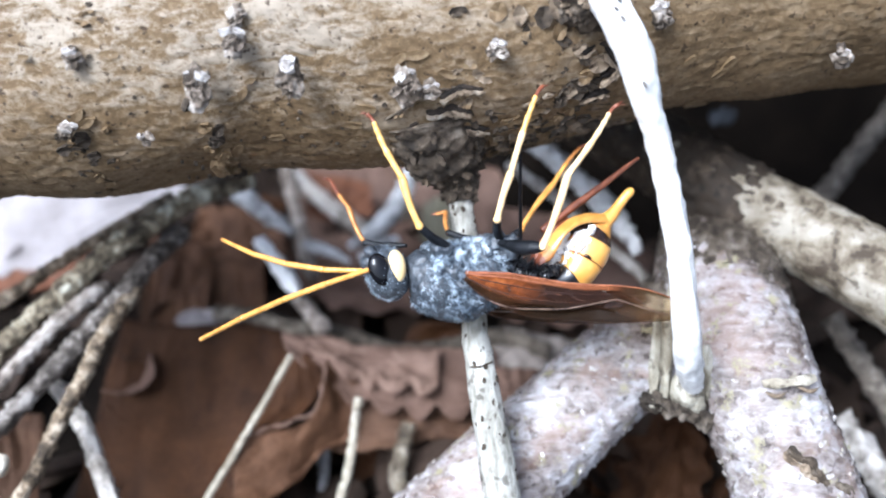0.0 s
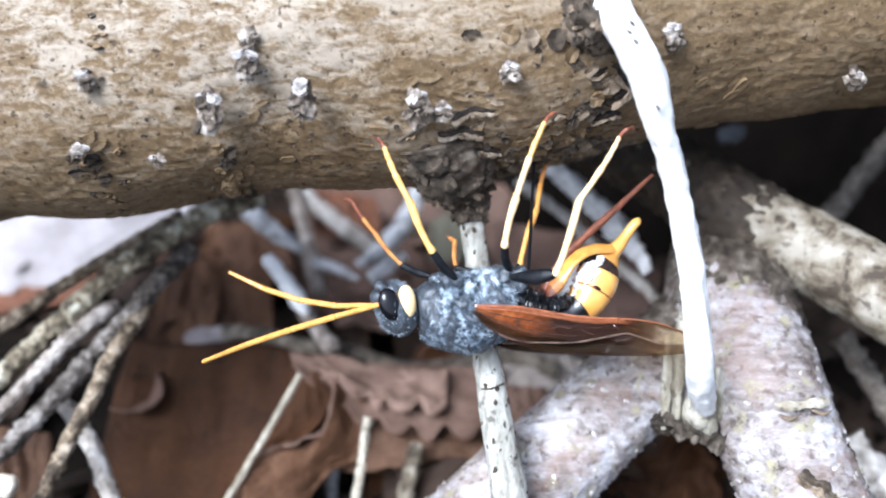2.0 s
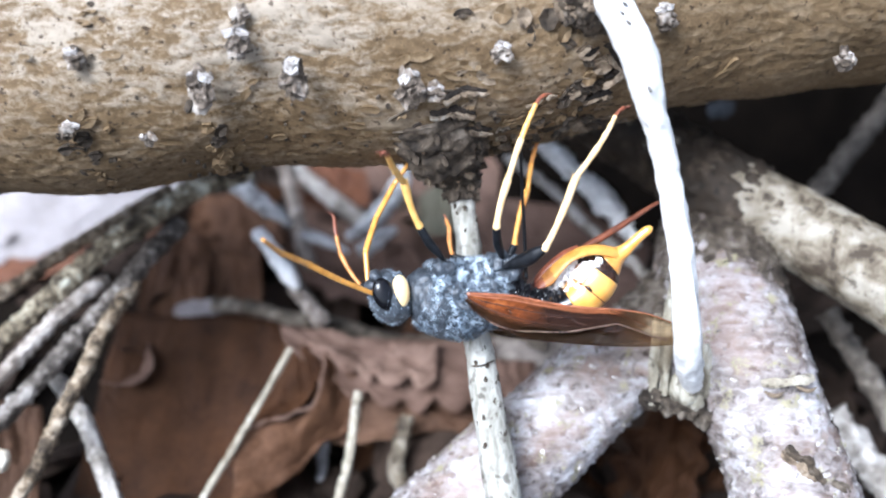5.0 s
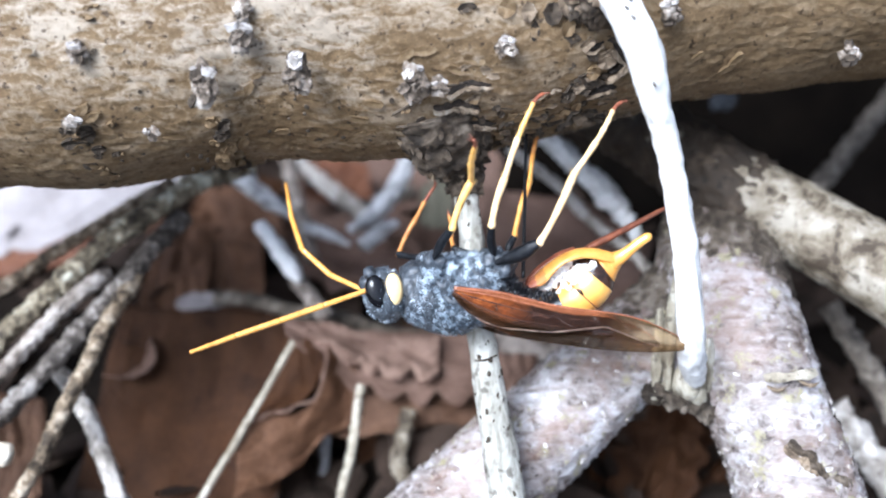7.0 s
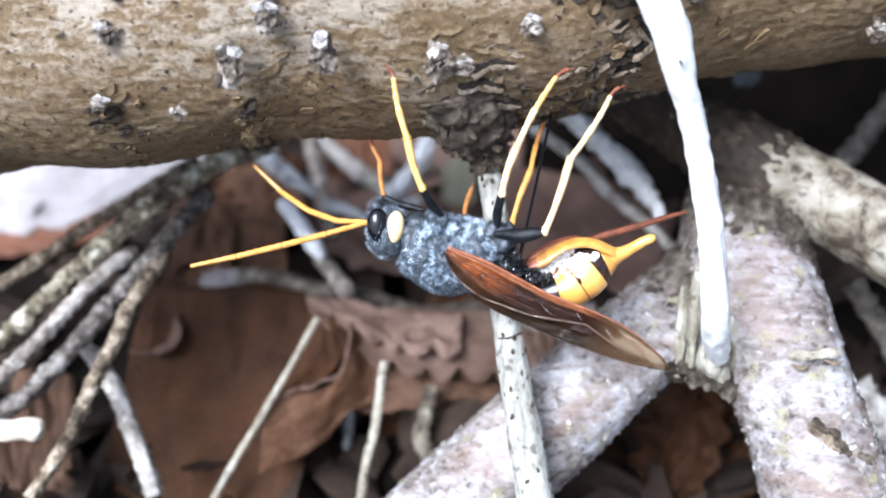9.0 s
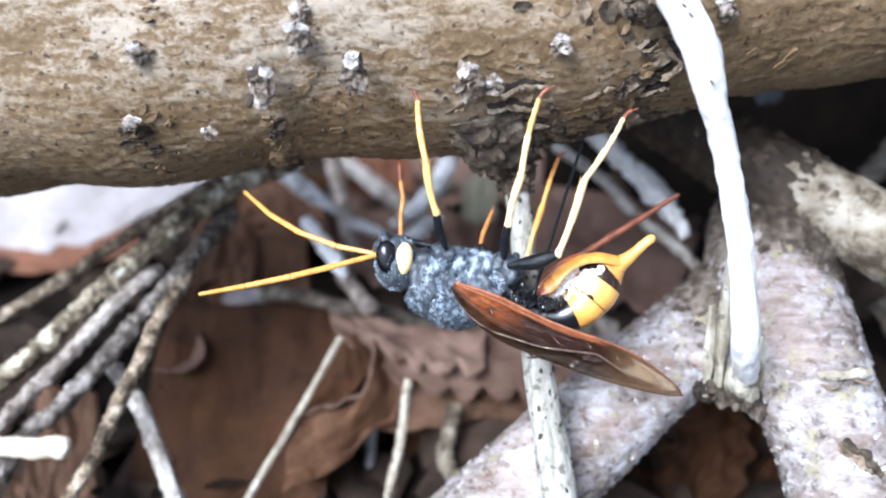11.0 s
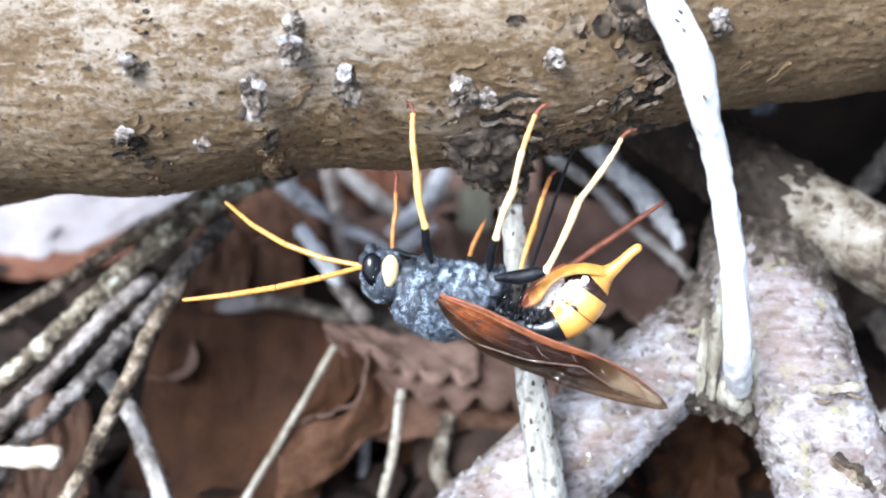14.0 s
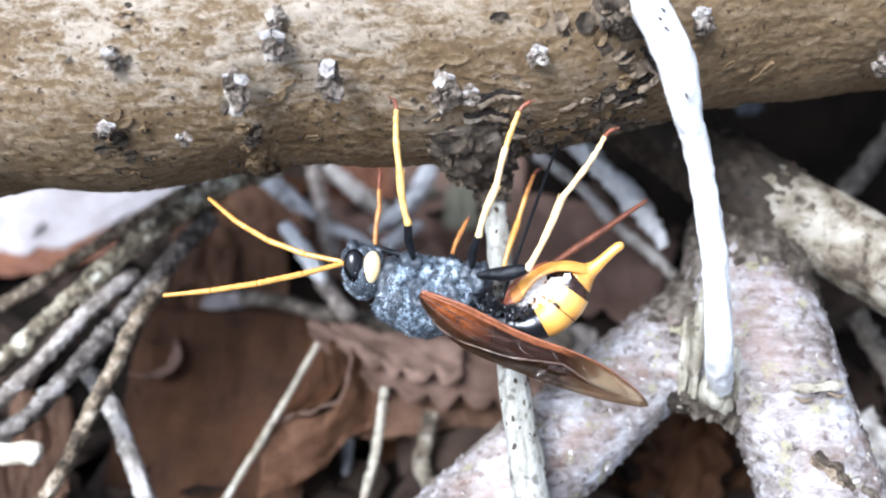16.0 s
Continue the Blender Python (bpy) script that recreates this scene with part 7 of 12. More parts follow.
    walk(ANT[1][1], [(0, span((-8.62, 4.34, 1.85), (-13.04, 7.86, 3.88))), (0.5, span((-8.21, 5.09, 1.27), (-12.55, 8.75, 3.21))), (1, span((-8.27, 4.93, 1.56), (-12.65, 8.49, 3.61))), (1.5, span((-8.29, 4.78, 1.89), (-12.69, 8.21, 4.11))), (2, span((-8.29, 4.96, 1.40), (-12.66, 8.59, 3.33))), (2.1, span((-8.07, 5.05, 1.88), (-12.37, 8.43, 4.35))), (2.2, span((-7.40, 5.15, 2.98), (-11.36, 7.79, 6.63))), (2.3, span((-6.40, 5.03, 4.12), (-9.66, 6.59, 8.91))), (2.4, span((-5.41, 4.74, 4.89), (-7.88, 5.30, 10.33))), (2.5, span((-4.98, 4.57, 5.16), (-7.06, 4.69, 10.78))), (2.6, span((-4.87, 4.29, 5.37), (-6.66, 4.68, 11.08))), (2.7, span((-4.61, 3.57, 5.79), (-5.66, 4.61, 11.61))), (2.8, span((-4.28, 2.65, 6.15), (-4.40, 4.43, 11.88))), (2.9, span((-3.98, 1.85, 6.31), (-3.33, 4.18, 11.80))), (3, span((-3.86, 1.51, 6.34), (-2.89, 4.06, 11.68))), (3.1, span((-3.80, 1.50, 6.34), (-2.78, 3.79, 11.79))), (3.2, span((-3.66, 1.49, 6.34), (-2.53, 3.13, 12.00))), (3.3, span((-3.49, 1.47, 6.34), (-2.25, 2.31, 12.15))), (3.4, span((-3.34, 1.46, 6.33), (-2.04, 1.62, 12.19))), (3.5, span((-3.29, 1.45, 6.33), (-1.95, 1.32, 12.18))), (3.6, span((-3.17, 1.52, 6.32), (-1.73, 1.83, 12.13))), (3.7, span((-2.91, 1.69, 6.27), (-1.23, 3.03, 11.88))), (3.8, span((-2.59, 1.89, 6.20), (-0.70, 4.39, 11.32))), (3.9, span((-2.33, 2.05, 6.12), (-0.33, 5.45, 10.65))), (4, span((-2.22, 2.12, 6.08), (-0.20, 5.86, 10.32))), (4.5, span((-2.35, 2.55, 6.03), (0.20, 6.07, 10.16))), (5, span((-2.50, 2.97, 5.95), (0.57, 6.23, 9.94))), (5.5, span((-2.65, 3.37, 5.84), (0.91, 6.35, 9.65))), (6, span((-2.80, 3.77, 5.69), (1.20, 6.43, 9.28))), (6.5, span((-2.96, 4.15, 5.52), (1.45, 6.47, 8.86))), (6.6, span((-3.50, 4.36, 5.45), (0.29, 7.02, 9.26))), (6.7, span((-4.77, 4.72, 5.10), (-2.77, 7.98, 9.72))), (6.8, span((-6.22, 4.91, 4.36), (-6.62, 8.38, 9.23))), (6.9, span((-7.29, 4.85, 3.50), (-9.67, 8.06, 7.98))), (7, span((-7.69, 4.77, 3.09), (-10.83, 7.76, 7.24))), (7.1, span((-7.86, 4.75, 2.87), (-11.25, 7.74, 6.81))), (7.2, span((-8.22, 4.66, 2.31), (-12.16, 7.63, 5.72))), (7.3, span((-8.58, 4.49, 1.62), (-13.10, 7.38, 4.32))), (7.4, span((-8.82, 4.31, 1.01), (-13.73, 7.07, 3.07))), (7.5, span((-8.90, 4.22, 0.76), (-13.95, 6.92, 2.54))), (8, span((-8.61, 4.68, 0.66), (-13.61, 7.63, 2.18))), (8.5, span((-8.68, 4.59, 0.18), (-13.62, 7.75, 1.43))), (9, span((-8.48, 4.86, 0.14), (-13.14, 8.46, 1.30))), (9.5, span((-9.21, 3.48, 1.26), (-14.40, 5.99, 2.92))), (10, span((-9.54, 2.28, 1.39), (-14.90, 4.28, 3.19))), (10.5, span((-9.54, 2.28, 1.38), (-14.93, 4.22, 3.18))), (11, span((-9.54, 2.29, 1.37), (-14.95, 4.16, 3.17))), (11.5, span((-9.54, 2.29, 1.37), (-14.97, 4.11, 3.16))), (12, span((-9.54, 2.29, 1.36), (-14.99, 4.05, 3.15))), (12.5, span((-9.54, 2.30, 1.35), (-15.01, 3.99, 3.14))), (13, span((-9.54, 2.30, 1.39), (-15.00, 4.01, 3.20))), (13.5, span((-9.63, 1.59, 1.36), (-15.06, 3.42, 3.13))), (14, span((-9.54, 2.30, 1.35), (-15.02, 3.99, 3.13))), (14.5, span((-9.55, 2.29, 1.35), (-15.02, 3.97, 3.14))), (15, span((-9.55, 2.29, 1.35), (-15.03, 3.95, 3.13))), (15.5, span((-9.55, 2.30, 1.33), (-15.02, 4.00, 3.11))), (16, span((-9.54, 2.30, 1.35), (-14.99, 4.08, 3.12)))])
    walk(ANT[1][2], [(0, span((-13.04, 7.86, 3.88), (-17.06, 11.47, 6.49))), (0.5, span((-12.55, 8.75, 3.21), (-16.85, 11.77, 6.10))), (1, span((-12.65, 8.49, 3.61), (-16.97, 11.46, 6.52))), (1.5, span((-12.69, 8.21, 4.11), (-17.02, 11.15, 7.05))), (2, span((-12.66, 8.59, 3.33), (-16.82, 11.93, 6.07))), (2.1, span((-12.37, 8.43, 4.35), (-16.42, 11.48, 7.56))), (2.2, span((-11.36, 7.79, 6.63), (-15.00, 10.06, 10.83))), (2.3, span((-9.66, 6.59, 8.91), (-12.57, 7.78, 14.01))), (2.4, span((-7.88, 5.30, 10.33), (-10.03, 5.52, 15.93))), (2.5, span((-7.06, 4.69, 10.78), (-8.86, 4.50, 16.50))), (2.6, span((-6.66, 4.68, 11.08), (-8.10, 4.80, 16.90))), (2.7, span((-5.66, 4.61, 11.61), (-6.18, 5.44, 17.53))), (2.8, span((-4.40, 4.43, 11.88), (-3.82, 6.06, 17.62))), (2.9, span((-3.33, 4.18, 11.80), (-1.84, 6.43, 17.16))), (3, span((-2.89, 4.06, 11.68), (-1.03, 6.54, 16.82))), (3.1, span((-2.78, 3.79, 11.79), (-0.81, 6.15, 16.95))), (3.2, span((-2.53, 3.13, 12.00), (-0.29, 5.19, 17.17))), (3.3, span((-2.25, 2.31, 12.15), (0.29, 4.01, 17.31))), (3.4, span((-2.04, 1.62, 12.19), (0.75, 2.99, 17.32))), (3.5, span((-1.95, 1.32, 12.18), (0.94, 2.56, 17.29))), (3.6, span((-1.73, 1.83, 12.13), (1.20, 3.26, 17.17))), (3.7, span((-1.23, 3.03, 11.88), (1.77, 4.91, 16.72))), (3.8, span((-0.70, 4.39, 11.32), (2.35, 6.80, 15.88))), (3.9, span((-0.33, 5.45, 10.65), (2.75, 8.28, 14.95))), (4, span((-0.20, 5.86, 10.32), (2.88, 8.86, 14.50))), (4.5, span((0.20, 6.07, 10.16), (3.79, 8.61, 14.25))), (5, span((0.57, 6.23, 9.94), (4.61, 8.30, 13.87))), (5.5, span((0.91, 6.35, 9.65), (5.34, 7.91, 13.37))), (6, span((1.20, 6.43, 9.28), (5.98, 7.46, 12.76))), (6.5, span((1.45, 6.47, 8.86), (6.51, 6.96, 12.04))), (6.6, span((0.29, 7.02, 9.26), (4.98, 7.96, 12.89))), (6.7, span((-2.77, 7.98, 9.72), (0.75, 9.91, 14.18))), (6.8, span((-6.62, 8.38, 9.23), (-4.88, 11.29, 14.18))), (6.9, span((-9.67, 8.06, 7.98), (-9.59, 11.52, 12.88))), (7, span((-10.83, 7.76, 7.24), (-11.46, 11.36, 12.00))), (7.1, span((-11.25, 7.74, 6.81), (-12.42, 11.21, 11.57))), (7.2, span((-12.16, 7.63, 5.72), (-14.57, 10.66, 10.31))), (7.3, span((-13.10, 7.38, 4.32), (-16.82, 9.69, 8.41))), (7.4, span((-13.73, 7.07, 3.07), (-18.37, 8.65, 6.53))), (7.5, span((-13.95, 6.92, 2.54), (-18.91, 8.17, 5.68))), (8, span((-13.61, 7.63, 2.18), (-18.74, 9.09, 4.93))), (8.5, span((-13.62, 7.75, 1.43), (-18.56, 9.88, 4.10))), (9, span((-13.14, 8.46, 1.30), (-17.65, 11.57, 3.74))), (9.5, span((-14.40, 5.99, 2.92), (-19.31, 8.45, 5.34))), (10, span((-14.90, 4.28, 3.19), (-19.59, 7.06, 5.70))), (10.5, span((-14.93, 4.22, 3.18), (-19.67, 6.89, 5.70))), (11, span((-14.95, 4.16, 3.17), (-19.76, 6.71, 5.70))), (11.5, span((-14.97, 4.11, 3.16), (-19.84, 6.53, 5.70))), (12, span((-14.99, 4.05, 3.15), (-19.91, 6.35, 5.70))), (12.5, span((-15.01, 3.99, 3.14), (-19.99, 6.17, 5.69))), (13, span((-15.00, 4.01, 3.20), (-19.97, 6.20, 5.75))), (13.5, span((-15.06, 3.42, 3.13), (-20.03, 5.64, 5.67))), (14, span((-15.02, 3.99, 3.13), (-19.99, 6.18, 5.67))), (14.5, span((-15.02, 3.97, 3.14), (-20.00, 6.15, 5.68))), (15, span((-15.03, 3.95, 3.13), (-20.01, 6.13, 5.67))), (15.5, span((-15.02, 4.00, 3.11), (-19.99, 6.19, 5.65))), (16, span((-14.99, 4.08, 3.12), (-19.96, 6.28, 5.67)))])
    walk(ANT[1][3], [(0, span((-17.06, 11.47, 6.49), (-20.63, 15.11, 9.65))), (0.5, span((-16.85, 11.77, 6.10), (-21.30, 12.67, 10.03))), (1, span((-16.97, 11.46, 6.52), (-21.33, 13.09, 10.31))), (1.5, span((-17.02, 11.15, 7.05), (-21.30, 13.25, 10.69))), (2, span((-16.82, 11.93, 6.07), (-20.96, 14.34, 9.69))), (2.1, span((-16.42, 11.48, 7.56), (-20.50, 13.77, 11.32))), (2.2, span((-15.00, 10.06, 10.83), (-18.94, 12.05, 14.89))), (2.3, span((-12.57, 7.78, 14.01), (-16.32, 9.40, 18.42))), (2.4, span((-10.03, 5.52, 15.93), (-13.59, 6.82, 20.59))), (2.5, span((-8.86, 4.50, 16.50), (-12.33, 5.66, 21.26))), (2.6, span((-8.10, 4.80, 16.90), (-10.88, 6.41, 21.97))), (2.7, span((-6.18, 5.44, 17.53), (-7.14, 7.97, 22.88))), (2.8, span((-3.82, 6.06, 17.62), (-2.45, 9.28, 22.49))), (2.9, span((-1.84, 6.43, 17.16), (1.30, 9.82, 20.98))), (3, span((-1.03, 6.54, 16.82), (2.76, 9.87, 20.06))), (3.1, span((-0.81, 6.15, 16.95), (3.13, 9.37, 20.13))), (3.2, span((-0.29, 5.19, 17.17), (3.97, 8.14, 20.21))), (3.3, span((0.29, 4.01, 17.31), (4.90, 6.60, 20.15))), (3.4, span((0.75, 2.99, 17.32), (5.63, 5.28, 19.96))), (3.5, span((0.94, 2.56, 17.29), (5.92, 4.71, 19.85))), (3.6, span((1.20, 3.26, 17.17), (6.09, 5.33, 19.97))), (3.7, span((1.77, 4.91, 16.72), (6.42, 6.75, 20.05))), (3.8, span((2.35, 6.80, 15.88), (6.64, 8.34, 19.79))), (3.9, span((2.75, 8.28, 14.95), (6.68, 9.55, 19.30))), (4, span((2.88, 8.86, 14.50), (6.66, 10.02, 19.02))), (4.5, span((3.79, 8.61, 14.25), (7.97, 9.33, 18.48))), (5, span((4.61, 8.30, 13.87), (9.16, 8.57, 17.77))), (5.5, span((5.34, 7.91, 13.37), (10.20, 7.73, 16.89))), (6, span((5.98, 7.46, 12.76), (11.09, 6.83, 15.84))), (6.5, span((6.51, 6.96, 12.04), (11.81, 5.89, 14.65))), (6.6, span((4.98, 7.96, 12.89), (10.03, 7.38, 16.08))), (6.7, span((0.75, 9.91, 14.18), (4.88, 10.54, 18.48))), (6.8, span((-4.88, 11.29, 14.18), (-2.38, 13.27, 19.26))), (6.9, span((-9.59, 11.52, 12.88), (-8.73, 14.42, 18.06))), (7, span((-11.46, 11.36, 12.00), (-11.33, 14.57, 17.07))), (7.1, span((-12.42, 11.21, 11.57), (-12.83, 14.16, 16.77))), (7.2, span((-14.57, 10.66, 10.31), (-16.27, 12.87, 15.62))), (7.3, span((-16.82, 9.69, 8.41), (-19.92, 10.85, 13.42))), (7.4, span((-18.37, 8.65, 6.53), (-22.42, 8.85, 10.95))), (7.5, span((-18.91, 8.17, 5.68), (-23.30, 7.96, 9.77))), (8, span((-18.74, 9.09, 4.93), (-23.52, 8.89, 8.55))), (8.5, span((-18.56, 9.88, 4.10), (-23.17, 9.67, 7.93))), (9, span((-17.65, 11.57, 3.74), (-22.15, 12.83, 7.51))), (9.5, span((-19.31, 8.45, 5.34), (-23.93, 10.59, 8.51))), (10, span((-19.59, 7.06, 5.70), (-23.60, 10.15, 8.93))), (10.5, span((-19.67, 6.89, 5.70), (-23.78, 9.81, 8.95))), (11, span((-19.76, 6.71, 5.70), (-23.97, 9.47, 8.97))), (11.5, span((-19.84, 6.53, 5.70), (-24.14, 9.12, 8.98))), (12, span((-19.91, 6.35, 5.70), (-24.31, 8.77, 8.99))), (12.5, span((-19.99, 6.17, 5.69), (-24.47, 8.42, 8.99))), (13, span((-19.97, 6.20, 5.75), (-24.45, 8.44, 9.05))), (13.5, span((-20.03, 5.64, 5.67), (-24.52, 7.85, 8.98))), (14, span((-19.99, 6.18, 5.67), (-24.47, 8.42, 8.98))), (14.5, span((-20.00, 6.15, 5.68), (-24.47, 8.40, 8.99))), (15, span((-20.01, 6.13, 5.67), (-24.48, 8.38, 8.98))), (15.5, span((-19.99, 6.19, 5.65), (-24.47, 8.43, 8.96))), (16, span((-19.96, 6.28, 5.67), (-24.45, 8.51, 8.97)))])
    walk(abdomen, [(0, pose(0.00919, 0.00000, -0.00059, 0, 7.50, 2.00)), (0.5, pose(0.00919, 0.00000, -0.00059, 0, 7.00, 4.00)), (1, pose(0.00919, 0.00000, -0.00059, 0, 9.00, 8.00)), (1.5, pose(0.00919, 0.00000, -0.00059, 0, 6.50, 4.00)), (2, pose(0.00919, 0.00000, -0.00059, 0, 6.50, 4.00)), (2.5, pose(0.00919, 0.00000, -0.00059, 0, 13.00, 0.00)), (3, pose(0.00919, 0.00000, -0.00059, 0, 7.50, -12.00)), (3.5, pose(0.00919, 0.00000, -0.00059, 0, 8.50, -6.00)), (4, pose(0.00919, 0.00000, -0.00059, 0, 11.00, -12.00)), (6.5, pose(0.00919, 0.00000, -0.00059, 0, 16.00, -4.00)), (7, pose(0.00919, 0.00000, -0.00059, 0, 16.00, -10.00)), (7.5, pose(0.00919, 0.00000, -0.00059, 0, 11.50, 4.00)), (8, pose(0.00919, 0.00000, -0.00059, 0, 10.50, 3.00)), (8.5, pose(0.00919, 0.00000, -0.00059, 0, 12.50, 0.00)), (9, pose(0.00919, 0.00000, -0.00059, 0, 12.50, 4.00)), (9.5, pose(0.00919, 0.00000, -0.00059, 0, 5.00, 6.00)), (10, pose(0.00919, 0.00000, -0.00059, 0, 2.50, 8.00)), (12.5, pose(0.00919, 0.00000, -0.00059, 0, 0.00, 0.00)), (13, pose(0.00919, 0.00000, -0.00059, 0, 0.00, 0.00)), (13.5, pose(0.00919, 0.00000, -0.00059, 0, 0.00, 0.00)), (14, pose(0.00919, 0.00000, -0.00059, 0, 0.00, 0.00)), (14.5, pose(0.00919, 0.00000, -0.00059, 0, 0.00, 0.00)), (15, pose(0.00919, 0.00000, -0.00059, 0, 0.00, 0.00)), (15.5, pose(0.00919, 0.00000, -0.00059, 0, 0.00, 0.00)), (16, pose(0.00919, 0.00000, -0.00059, 0, 0.00, 0.00))])
    walk(drill, [(0, span((8.46, -3.88, 1.55), (13.21, 2.86, 10.48))), (0.5, span((7.79, -3.84, -0.15), (13.06, 2.89, 10.99))), (1, span((7.83, -3.83, 0.18), (13.51, 2.83, 11.62))), (1.5, span((8.05, -3.86, 0.59), (14.14, 2.72, 12.31))), (2, span((7.67, -3.81, -0.02), (13.98, 2.77, 11.96))), (2.5, span((7.98, -3.91, -0.58), (13.99, 2.79, 12.27))), (3, span((8.49, -3.93, 0.79), (14.12, 2.89, 13.33))), (3.5, span((8.36, -3.91, 0.49), (14.45, 2.92, 14.05))), (4, span((8.68, -4.00, 0.39), (14.01, 2.93, 13.76))), (6.5, span((8.59, -3.56, 0.34), (12.97, 3.34, 12.01))), (7, span((9.57, -3.25, -0.15), (14.42, 3.67, 14.70))), (7.5, span((10.07, -3.50, -1.13), (14.88, 5.00, 18.59))), (8, span((9.26, -3.50, -0.71), (14.10, 5.00, 19.51))), (8.5, span((9.28, -3.50, -0.29), (13.96, 5.00, 20.06))), (9, span((9.41, -3.50, -0.85), (12.85, 5.00, 15.61))), (9.5, span((9.31, -3.50, -0.95), (14.02, 5.00, 20.94))), (10, span((9.69, -3.50, -1.76), (15.91, 5.00, 21.62))), (12.5, span((10.31, -3.50, -0.49), (18.35, 5.00, 21.06))), (13, span((10.34, -3.50, -0.44), (18.39, 5.00, 21.12))), (13.5, span((10.41, -3.50, -0.53), (18.46, 5.00, 21.03))), (14, span((10.30, -3.50, -0.50), (18.35, 5.00, 21.05))), (14.5, span((10.29, -3.50, -0.50), (18.34, 5.00, 21.06))), (15, span((10.27, -3.50, -0.50), (18.32, 5.00, 21.05))), (15.5, span((10.30, -3.50, -0.53), (18.35, 5.00, 21.03))), (16, span((10.37, -3.50, -0.52), (18.41, 5.00, 21.04)))])
    walk(sheath, [(0, span((15.88, -0.57, 3.79), (29.46, -0.86, 8.73))), (0.5, span((15.23, -0.59, 2.92), (28.53, -0.70, 8.58))), (1, span((15.52, -0.63, 3.20), (28.75, -0.73, 9.01))), (1.5, span((15.99, -0.71, 3.54), (29.16, -0.80, 9.50))), (2, span((17.55, -0.83, 4.39), (30.61, -1.01, 10.58))), (2.5, span((18.31, -1.08, 2.66), (31.87, -1.47, 7.66))), (3, span((18.74, -1.13, 3.33), (31.92, -1.32, 9.26))), (3.5, span((17.45, -0.96, 2.57), (30.98, -1.17, 7.65))), (4, span((16.63, -1.15, 1.62), (30.51, -1.26, 5.65))), (6.5, span((18.24, -0.56, 1.23), (32.17, -0.23, 5.08))), (7, span((19.01, 0.28, 1.26), (32.97, 1.20, 4.90))), (7.5, span((20.27, 2.89, 2.36), (33.31, 5.00, 8.21))), (8, span((20.10, 2.81, 1.99), (33.12, 5.00, 7.88))), (8.5, span((19.80, 2.88, 2.32), (33.45, 5.00, 6.55))), (9, span((19.62, 2.81, 2.24), (33.19, 5.00, 6.71))), (9.5, span((19.16, 2.87, 2.66), (31.84, 5.00, 9.26))), (10, span((18.85, 2.92, 4.91), (31.27, 5.00, 12.00))), (12.5, span((19.06, 3.00, 4.95), (30.90, 5.00, 13.00))), (13, span((19.09, 3.00, 5.00), (30.93, 5.00, 13.05))), (13.5, span((19.16, 3.00, 4.91), (31.00, 5.00, 12.96))), (14, span((19.05, 3.00, 4.94), (30.89, 5.00, 12.98))), (14.5, span((19.04, 3.00, 4.94), (30.88, 5.00, 12.99))), (15, span((19.02, 3.00, 4.94), (30.86, 5.00, 12.98))), (15.5, span((19.06, 3.00, 4.91), (30.90, 5.00, 12.96))), (16, span((19.12, 3.00, 4.92), (30.96, 5.00, 12.97)))])
